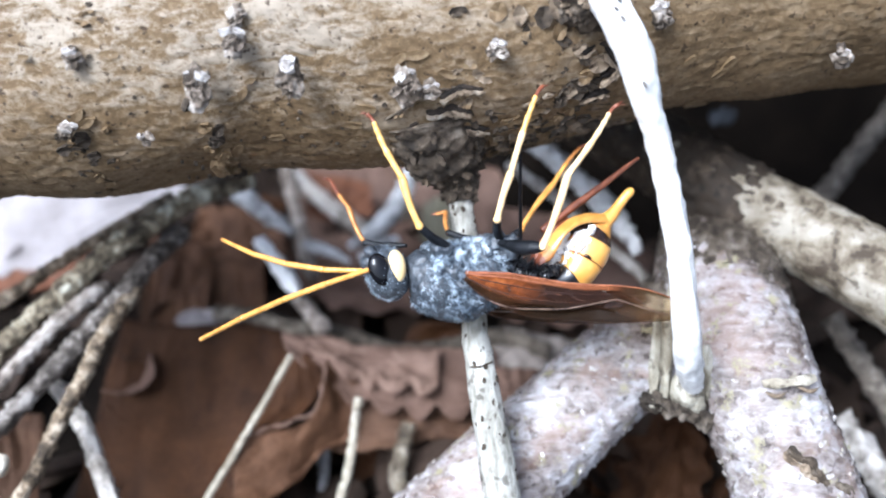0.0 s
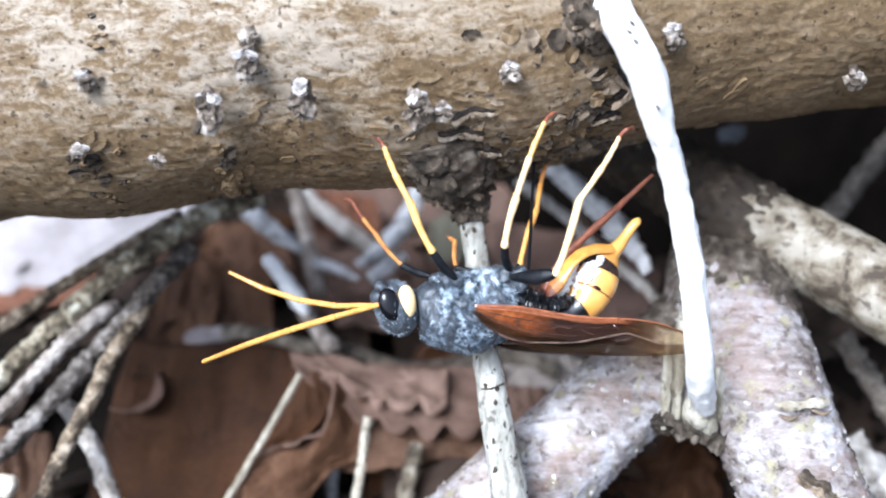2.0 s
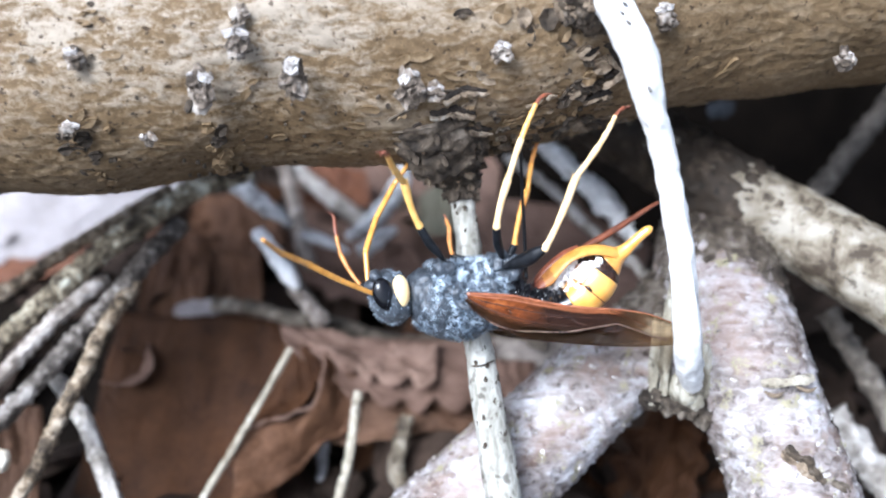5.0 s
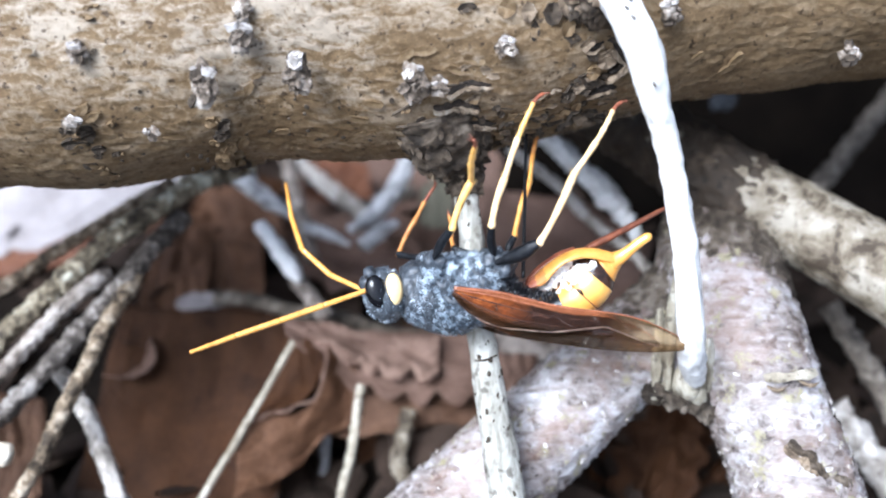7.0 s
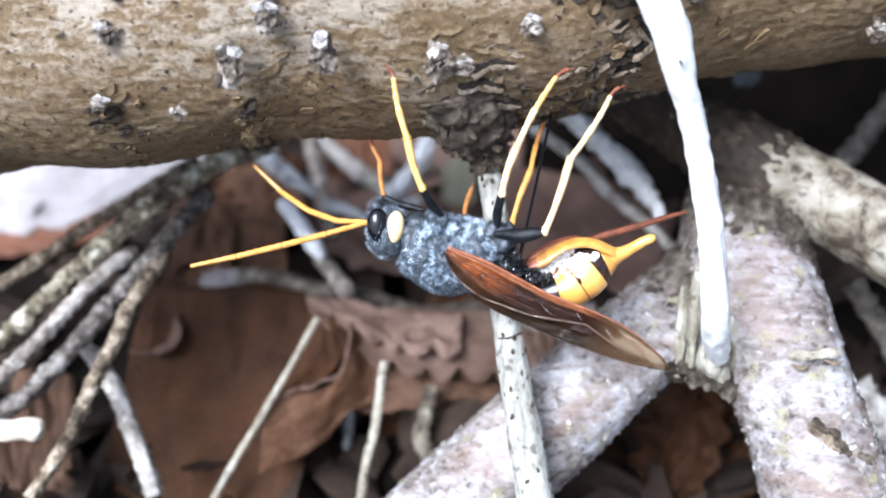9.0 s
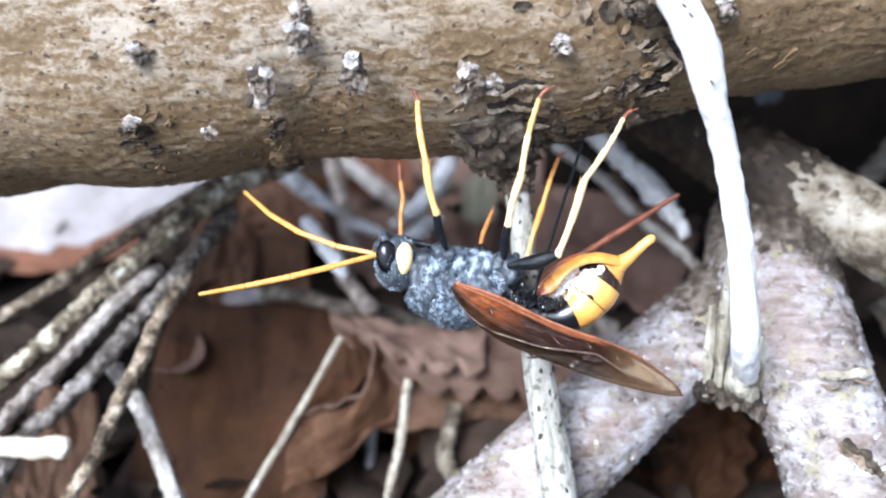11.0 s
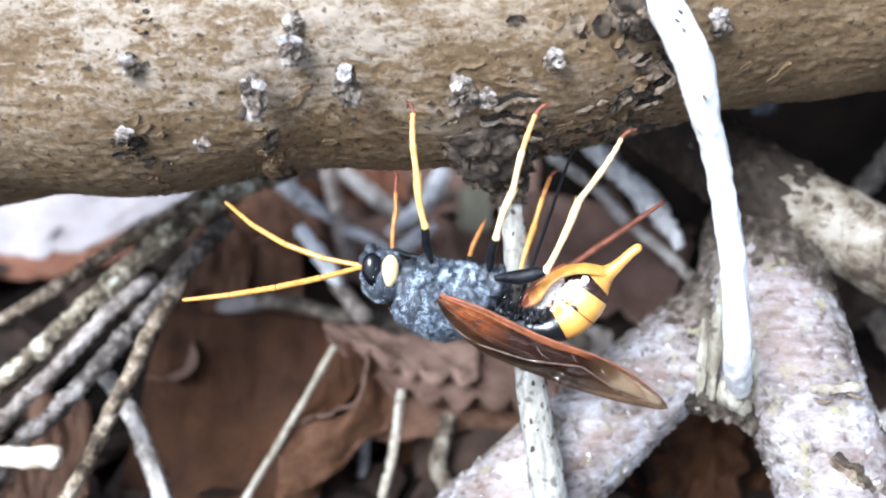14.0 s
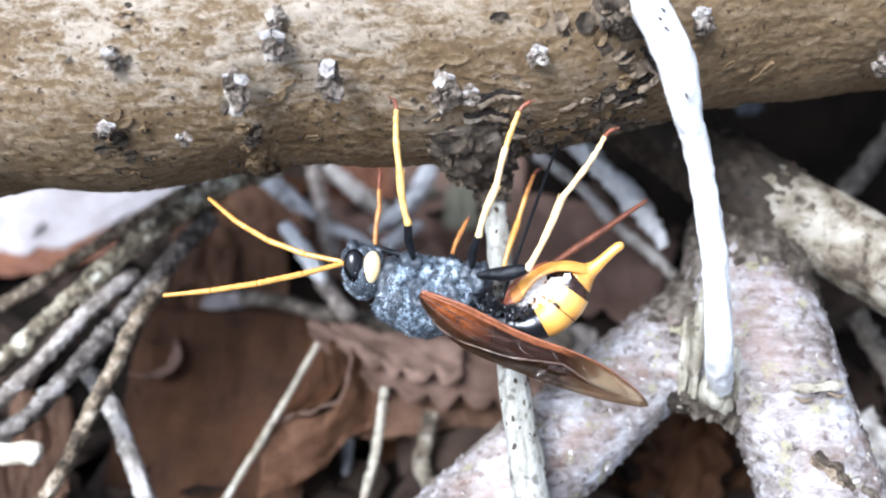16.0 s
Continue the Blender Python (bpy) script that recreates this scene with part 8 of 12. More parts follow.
    walk(LEGS["NF"][0], [(0, span((-4.07, -4.75, 7.98), (-1.34, -3.50, 5.14))), (0.5, span((-3.98, -4.77, 8.22), (-1.34, -3.50, 5.14))), (1, span((-4.07, -4.75, 8.31), (-1.34, -3.50, 5.14))), (1.5, span((-3.98, -4.76, 8.47), (-1.34, -3.50, 5.14))), (2, span((-3.42, -4.84, 8.94), (-1.34, -3.50, 5.14))), (2.1, span((-3.49, -4.86, 8.29), (-1.34, -3.50, 5.14))), (2.2, span((-3.67, -4.92, 6.74), (-1.34, -3.50, 5.14))), (2.3, span((-3.89, -4.99, 4.89), (-1.34, -3.50, 5.14))), (2.4, span((-4.07, -5.05, 3.34), (-1.34, -3.50, 5.14))), (2.5, span((-4.14, -5.07, 2.69), (-1.34, -3.50, 5.14))), (2.6, span((-4.42, -4.97, 3.23), (-1.34, -3.50, 5.14))), (2.7, span((-5.08, -4.74, 4.50), (-1.34, -3.50, 5.14))), (2.8, span((-5.86, -4.47, 6.03), (-1.34, -3.50, 5.14))), (2.9, span((-6.52, -4.24, 7.30), (-1.34, -3.50, 5.14))), (3, span((-6.80, -4.14, 7.84), (-1.34, -3.50, 5.14))), (3.1, span((-6.68, -4.15, 8.05), (-1.34, -3.50, 5.14))), (3.2, span((-6.40, -4.17, 8.57), (-1.34, -3.50, 5.14))), (3.3, span((-6.07, -4.19, 9.17), (-1.34, -3.50, 5.14))), (3.4, span((-5.79, -4.21, 9.69), (-1.34, -3.50, 5.14))), (3.5, span((-5.67, -4.22, 9.90), (-1.34, -3.50, 5.14))), (3.6, span((-5.65, -4.22, 10.01), (-1.34, -3.50, 5.14))), (3.7, span((-5.62, -4.22, 10.27), (-1.34, -3.50, 5.14))), (3.8, span((-5.57, -4.22, 10.57), (-1.34, -3.50, 5.14))), (3.9, span((-5.54, -4.22, 10.83), (-1.34, -3.50, 5.14))), (4, span((-5.52, -4.22, 10.94), (-1.34, -3.50, 5.14))), (4.5, span((-4.66, -4.47, 10.78), (-1.34, -3.50, 5.14))), (5, span((-3.79, -4.72, 10.62), (-1.34, -3.50, 5.14))), (5.5, span((-2.93, -4.97, 10.47), (-1.34, -3.50, 5.14))), (6, span((-2.06, -5.22, 10.31), (-1.34, -3.50, 5.14))), (6.5, span((-1.20, -5.47, 10.15), (-1.34, -3.50, 5.14))), (6.6, span((-0.96, -5.52, 9.96), (-1.34, -3.50, 5.14))), (6.7, span((-0.39, -5.65, 9.50), (-1.34, -3.50, 5.14))), (6.8, span((0.30, -5.79, 8.94), (-1.34, -3.50, 5.14))), (6.9, span((0.87, -5.92, 8.48), (-1.34, -3.50, 5.14))), (7, span((1.11, -5.97, 8.29), (-1.34, -3.50, 5.14))), (7.1, span((0.62, -5.97, 8.23), (-1.34, -3.50, 5.14))), (7.2, span((-0.54, -5.98, 8.07), (-1.34, -3.50, 5.14))), (7.3, span((-1.94, -5.99, 7.89), (-1.34, -3.50, 5.14))), (7.4, span((-3.10, -6.00, 7.73), (-1.34, -3.50, 5.14))), (7.5, span((-3.59, -6.00, 7.67), (-1.34, -3.50, 5.14))), (8, span((-3.34, -6.00, 7.69), (-1.34, -3.50, 5.14))), (8.5, span((-3.75, -6.00, 7.79), (-1.34, -3.50, 5.14))), (9, span((-3.67, -6.00, 8.10), (-1.34, -3.50, 5.14))), (9.5, span((-3.32, -6.00, 9.02), (-1.34, -3.50, 5.14))), (10, span((-2.86, -6.00, 9.72), (-1.34, -3.50, 5.14))), (10.5, span((-2.70, -6.00, 9.67), (-1.34, -3.50, 5.14))), (11, span((-2.54, -6.00, 9.62), (-1.34, -3.50, 5.14))), (11.5, span((-2.39, -6.00, 9.58), (-1.34, -3.50, 5.14))), (12, span((-2.23, -6.00, 9.53), (-1.34, -3.50, 5.14))), (12.5, span((-2.07, -6.00, 9.48), (-1.34, -3.50, 5.14))), (13, span((-2.04, -6.00, 9.53), (-1.34, -3.50, 5.14))), (13.5, span((-1.97, -6.00, 9.44), (-1.34, -3.50, 5.14))), (14, span((-2.08, -6.00, 9.46), (-1.34, -3.50, 5.14))), (14.5, span((-2.09, -6.00, 9.47), (-1.34, -3.50, 5.14))), (15, span((-2.11, -6.00, 9.47), (-1.34, -3.50, 5.14))), (15.5, span((-2.08, -6.00, 9.44), (-1.34, -3.50, 5.14))), (16, span((-2.01, -6.00, 9.45), (-1.34, -3.50, 5.14)))])
    walk(LEGS["NF"][1], [(0, span((0.00, 0.00, 0.00), (-5.02, 1.07, 4.11))), (0.5, span((0.00, 0.00, 0.00), (-5.45, 1.28, 3.45))), (1, span((0.00, 0.00, 0.00), (-5.34, 1.19, 3.65))), (1.5, span((0.00, 0.00, 0.00), (-5.37, 1.23, 3.59))), (2, span((0.00, 0.00, 0.00), (-6.02, 1.54, 2.17))), (2.1, span((0.00, 0.00, 0.00), (-5.94, 1.88, 2.13))), (2.2, span((0.00, 0.00, 0.00), (-5.31, 2.63, 2.85))), (2.3, span((0.00, 0.00, 0.00), (-3.66, 2.36, 4.93))), (2.4, span((0.00, 0.00, 0.00), (-2.62, 1.67, 5.80))), (2.5, span((0.00, 0.00, 0.00), (-2.50, 1.55, 5.88))), (2.6, span((0.00, 0.00, 0.00), (-3.25, 1.86, 5.41))), (2.7, span((0.00, 0.00, 0.00), (-4.85, 2.23, 3.85))), (2.8, span((0.00, 0.00, 0.00), (-5.92, 1.99, 2.07))), (2.9, span((0.00, 0.00, 0.00), (-6.27, 1.66, 1.09))), (3, span((0.00, 0.00, 0.00), (-6.34, 1.54, 0.81))), (3.1, span((0.00, 0.00, 0.00), (-6.34, 1.54, 0.81))), (3.2, span((0.00, 0.00, 0.00), (-6.35, 1.53, 0.82))), (3.3, span((0.00, 0.00, 0.00), (-6.35, 1.49, 0.83))), (3.4, span((0.00, 0.00, 0.00), (-6.36, 1.44, 0.87))), (3.5, span((0.00, 0.00, 0.00), (-6.36, 1.42, 0.89))), (3.6, span((0.00, 0.00, 0.00), (-6.41, 1.14, 0.94))), (3.7, span((0.00, 0.00, 0.00), (-6.48, 0.46, 1.06))), (3.8, span((0.00, 0.00, 0.00), (-6.46, -0.36, 1.20))), (3.9, span((0.00, 0.00, 0.00), (-6.36, -1.04, 1.32))), (4, span((0.00, 0.00, 0.00), (-6.30, -1.32, 1.37))), (4.5, span((0.00, 0.00, 0.00), (-6.26, -1.40, 1.48))), (5, span((0.00, 0.00, 0.00), (-6.25, -1.41, 1.50))), (5.5, span((0.00, 0.00, 0.00), (-6.28, -1.34, 1.44))), (6, span((0.00, 0.00, 0.00), (-6.33, -1.21, 1.30))), (6.5, span((0.00, 0.00, 0.00), (-6.40, -1.05, 1.11))), (6.6, span((0.00, 0.00, 0.00), (-6.45, -0.73, 1.06))), (6.7, span((0.00, 0.00, 0.00), (-6.53, 0.07, 0.81))), (6.8, span((0.00, 0.00, 0.00), (-6.49, 1.02, 0.27))), (6.9, span((0.00, 0.00, 0.00), (-6.34, 1.73, -0.36))), (7, span((0.00, 0.00, 0.00), (-6.24, 1.98, -0.66))), (7.1, span((0.00, 0.00, 0.00), (-6.15, 2.28, -0.55))), (7.2, span((0.00, 0.00, 0.00), (-5.88, 2.95, 0.19))), (7.3, span((0.00, 0.00, 0.00), (-5.45, 3.20, 1.84))), (7.4, span((0.00, 0.00, 0.00), (-5.11, 2.80, 3.06))), (7.5, span((0.00, 0.00, 0.00), (-5.01, 2.60, 3.38))), (8, span((0.00, 0.00, 0.00), (-5.39, 2.98, 2.31))), (8.5, span((0.00, 0.00, 0.00), (-5.36, 2.63, 2.77))), (9, span((0.00, 0.00, 0.00), (-5.69, 2.56, 2.08))), (9.5, span((0.00, 0.00, 0.00), (-6.05, 2.37, 1.01))), (10, span((0.00, 0.00, 0.00), (-6.21, 2.09, 0.55))), (10.5, span((0.00, 0.00, 0.00), (-6.20, 2.16, 0.47))), (11, span((0.00, 0.00, 0.00), (-6.18, 2.22, 0.37))), (11.5, span((0.00, 0.00, 0.00), (-6.17, 2.28, 0.27))), (12, span((0.00, 0.00, 0.00), (-6.15, 2.34, 0.17))), (12.5, span((0.00, 0.00, 0.00), (-6.13, 2.40, 0.05))), (13, span((0.00, 0.00, 0.00), (-6.14, 2.37, -0.01))), (13.5, span((0.00, 0.00, 0.00), (-6.11, 2.43, -0.10))), (14, span((0.00, 0.00, 0.00), (-6.13, 2.40, 0.06))), (14.5, span((0.00, 0.00, 0.00), (-6.13, 2.40, 0.08))), (15, span((0.00, 0.00, 0.00), (-6.13, 2.40, 0.10))), (15.5, span((0.00, 0.00, 0.00), (-6.12, 2.42, 0.07))), (16, span((0.00, 0.00, 0.00), (-6.12, 2.42, -0.03)))])
    walk(LEGS["NF"][2], [(0, span((-5.02, 1.07, 4.11), (-12.45, 4.45, 9.67))), (0.5, span((-5.45, 1.28, 3.45), (-13.28, 4.77, 8.35))), (1, span((-5.34, 1.19, 3.65), (-13.20, 4.48, 8.64))), (1.5, span((-5.37, 1.23, 3.59), (-13.41, 4.47, 8.31))), (2, span((-6.02, 1.54, 2.17), (-14.56, 5.06, 5.65))), (2.1, span((-5.94, 1.88, 2.13), (-14.19, 5.92, 5.73))), (2.2, span((-5.31, 2.63, 2.85), (-12.17, 7.67, 7.86))), (2.3, span((-3.66, 2.36, 4.93), (-7.37, 6.63, 13.02))), (2.4, span((-2.62, 1.67, 5.80), (-4.40, 4.80, 14.99))), (2.5, span((-2.50, 1.55, 5.88), (-3.99, 4.51, 15.18))), (2.6, span((-3.25, 1.86, 5.41), (-6.47, 4.28, 14.42))), (2.7, span((-4.85, 2.23, 3.85), (-11.68, 2.72, 10.96))), (2.8, span((-5.92, 1.99, 2.07), (-14.28, -1.05, 6.35))), (2.9, span((-6.27, 1.66, 1.09), (-13.70, -4.27, 3.74))), (3, span((-6.34, 1.54, 0.81), (-13.00, -5.40, 3.01))), (3.1, span((-6.34, 1.54, 0.81), (-13.23, -5.22, 2.86))), (3.2, span((-6.35, 1.53, 0.82), (-13.76, -4.79, 2.42))), (3.3, span((-6.35, 1.49, 0.83), (-14.30, -4.28, 1.81))), (3.4, span((-6.36, 1.44, 0.87), (-14.67, -3.87, 1.27))), (3.5, span((-6.36, 1.42, 0.89), (-14.80, -3.69, 1.04))), (3.6, span((-6.41, 1.14, 0.94), (-14.68, -4.25, 1.00))), (3.7, span((-6.48, 0.46, 1.06), (-14.30, -5.57, 0.93))), (3.8, span((-6.46, -0.36, 1.20), (-13.67, -7.09, 0.90))), (3.9, span((-6.36, -1.04, 1.32), (-13.02, -8.32, 0.93))), (4, span((-6.30, -1.32, 1.37), (-12.71, -8.82, 0.96))), (4.5, span((-6.26, -1.40, 1.48), (-12.85, -8.72, 0.95))), (5, span((-6.25, -1.41, 1.50), (-13.08, -8.50, 0.79))), (5.5, span((-6.28, -1.34, 1.44), (-13.36, -8.14, 0.47))), (6, span((-6.33, -1.21, 1.30), (-13.66, -7.70, 0.00))), (6.5, span((-6.40, -1.05, 1.11), (-13.91, -7.24, -0.57))), (6.6, span((-6.45, -0.73, 1.06), (-14.05, -6.80, -0.66))), (6.7, span((-6.53, 0.07, 0.81), (-14.32, -5.69, -1.08))), (6.8, span((-6.49, 1.02, 0.27), (-14.44, -4.40, -1.94))), (6.9, span((-6.34, 1.73, -0.36), (-14.32, -3.50, -2.91))), (7, span((-6.24, 1.98, -0.66), (-14.20, -3.19, -3.35))), (7.1, span((-6.15, 2.28, -0.55), (-14.70, -1.63, -3.57))), (7.2, span((-5.88, 2.95, 0.19), (-15.41, 2.61, -2.36))), (7.3, span((-5.45, 3.20, 1.84), (-14.72, 6.51, 2.48))), (7.4, span((-5.11, 2.80, 3.06), (-12.88, 7.48, 6.96))), (7.5, span((-5.01, 2.60, 3.38), (-11.95, 7.60, 8.30))), (8, span((-5.39, 2.98, 2.31), (-12.43, 8.34, 6.69))), (8.5, span((-5.36, 2.63, 2.77), (-12.46, 7.49, 7.60))), (9, span((-5.69, 2.56, 2.08), (-13.20, 7.57, 6.07))), (9.5, span((-6.05, 2.37, 1.01), (-14.28, 7.05, 3.81))), (10, span((-6.21, 2.09, 0.55), (-14.88, 6.58, 2.04))), (10.5, span((-6.20, 2.16, 0.47), (-14.84, 6.71, 1.91))), (11, span((-6.18, 2.22, 0.37), (-14.79, 6.84, 1.76))), (11.5, span((-6.17, 2.28, 0.27), (-14.75, 6.96, 1.60))), (12, span((-6.15, 2.34, 0.17), (-14.71, 7.08, 1.41))), (12.5, span((-6.13, 2.40, 0.05), (-14.67, 7.20, 1.21))), (13, span((-6.14, 2.37, -0.01), (-14.72, 7.13, 1.05))), (13.5, span((-6.11, 2.43, -0.10), (-14.65, 7.29, 0.83))), (14, span((-6.13, 2.40, 0.06), (-14.67, 7.21, 1.22))), (14.5, span((-6.13, 2.40, 0.08), (-14.67, 7.20, 1.27))), (15, span((-6.13, 2.40, 0.10), (-14.66, 7.20, 1.33))), (15.5, span((-6.12, 2.42, 0.07), (-14.64, 7.25, 1.24))), (16, span((-6.12, 2.42, -0.03), (-14.66, 7.25, 1.00)))])
    walk(LEGS["NM"][0], [(0, span((5.62, -6.50, 6.14), (6.37, -3.00, 3.56))), (0.5, span((5.51, -6.49, 6.25), (6.37, -3.00, 3.56))), (1, span((5.59, -6.49, 6.57), (6.37, -3.00, 3.56))), (1.5, span((5.84, -6.53, 6.96), (6.37, -3.00, 3.56))), (2, span((5.61, -6.44, 7.17), (6.37, -3.00, 3.56))), (2.1, span((5.61, -6.44, 7.18), (6.37, -3.00, 3.56))), (2.2, span((5.62, -6.44, 7.22), (6.37, -3.00, 3.56))), (2.3, span((5.64, -6.44, 7.26), (6.37, -3.00, 3.56))), (2.4, span((5.65, -6.44, 7.30), (6.37, -3.00, 3.56))), (2.5, span((5.65, -6.44, 7.31), (6.37, -3.00, 3.56))), (2.6, span((5.63, -6.43, 7.34), (6.37, -3.00, 3.56))), (2.7, span((5.57, -6.40, 7.41), (6.37, -3.00, 3.56))), (2.8, span((5.49, -6.38, 7.50), (6.37, -3.00, 3.56))), (2.9, span((5.43, -6.35, 7.57), (6.37, -3.00, 3.56))), (3, span((5.41, -6.34, 7.60), (6.37, -3.00, 3.56))), (3.1, span((5.44, -6.34, 7.64), (6.37, -3.00, 3.56))), (3.2, span((5.52, -6.34, 7.75), (6.37, -3.00, 3.56))), (3.3, span((5.60, -6.35, 7.87), (6.37, -3.00, 3.56))), (3.4, span((5.68, -6.35, 7.98), (6.37, -3.00, 3.56))), (3.5, span((5.71, -6.35, 8.02), (6.37, -3.00, 3.56))), (3.6, span((5.70, -6.35, 7.99), (6.37, -3.00, 3.56))), (3.7, span((5.67, -6.36, 7.90), (6.37, -3.00, 3.56))), (3.8, span((5.64, -6.37, 7.81), (6.37, -3.00, 3.56))), (3.9, span((5.61, -6.38, 7.72), (6.37, -3.00, 3.56))), (4, span((5.60, -6.38, 7.69), (6.37, -3.00, 3.56))), (4.5, span((5.64, -6.35, 7.90), (6.37, -3.00, 3.56))), (5, span((5.68, -6.32, 8.11), (6.37, -3.00, 3.56))), (5.5, span((5.72, -6.28, 8.31), (6.37, -3.00, 3.56))), (6, span((5.76, -6.25, 8.52), (6.37, -3.00, 3.56))), (6.5, span((5.80, -6.22, 8.73), (6.37, -3.00, 3.56))), (6.6, span((5.84, -6.21, 8.61), (6.37, -3.00, 3.56))), (6.7, span((5.95, -6.18, 8.34), (6.37, -3.00, 3.56))), (6.8, span((6.07, -6.14, 8.01), (6.37, -3.00, 3.56))), (6.9, span((6.18, -6.11, 7.74), (6.37, -3.00, 3.56))), (7, span((6.22, -6.10, 7.62), (6.37, -3.00, 3.56))), (7.1, span((6.33, -6.04, 7.56), (6.37, -3.00, 3.56))), (7.2, span((6.61, -5.89, 7.40), (6.37, -3.00, 3.56))), (7.3, span((6.93, -5.71, 7.22), (6.37, -3.00, 3.56))), (7.4, span((7.21, -5.56, 7.06), (6.37, -3.00, 3.56))), (7.5, span((7.32, -5.50, 7.00), (6.37, -3.00, 3.56))), (8, span((7.10, -5.50, 7.74), (6.37, -3.00, 3.56))), (8.5, span((6.90, -5.50, 7.93), (6.37, -3.00, 3.56))), (9, span((6.58, -5.50, 7.86), (6.37, -3.00, 3.56))), (9.5, span((6.07, -5.50, 7.47), (6.37, -3.00, 3.56))), (10, span((6.51, -5.50, 8.26), (6.37, -3.00, 3.56))), (10.5, span((6.62, -5.50, 8.22), (6.37, -3.00, 3.56))), (11, span((6.73, -5.50, 8.18), (6.37, -3.00, 3.56))), (11.5, span((6.85, -5.50, 8.13), (6.37, -3.00, 3.56))), (12, span((6.96, -5.50, 8.09), (6.37, -3.00, 3.56))), (12.5, span((7.07, -5.50, 8.05), (6.37, -3.00, 3.56))), (13, span((7.11, -5.50, 8.10), (6.37, -3.00, 3.56))), (13.5, span((7.18, -5.50, 8.01), (6.37, -3.00, 3.56))), (14, span((7.07, -5.50, 8.04), (6.37, -3.00, 3.56))), (14.5, span((7.06, -5.50, 8.05), (6.37, -3.00, 3.56))), (15, span((7.04, -5.50, 8.04), (6.37, -3.00, 3.56))), (15.5, span((7.07, -5.50, 8.01), (6.37, -3.00, 3.56))), (16, span((7.14, -5.50, 8.03), (6.37, -3.00, 3.56)))])
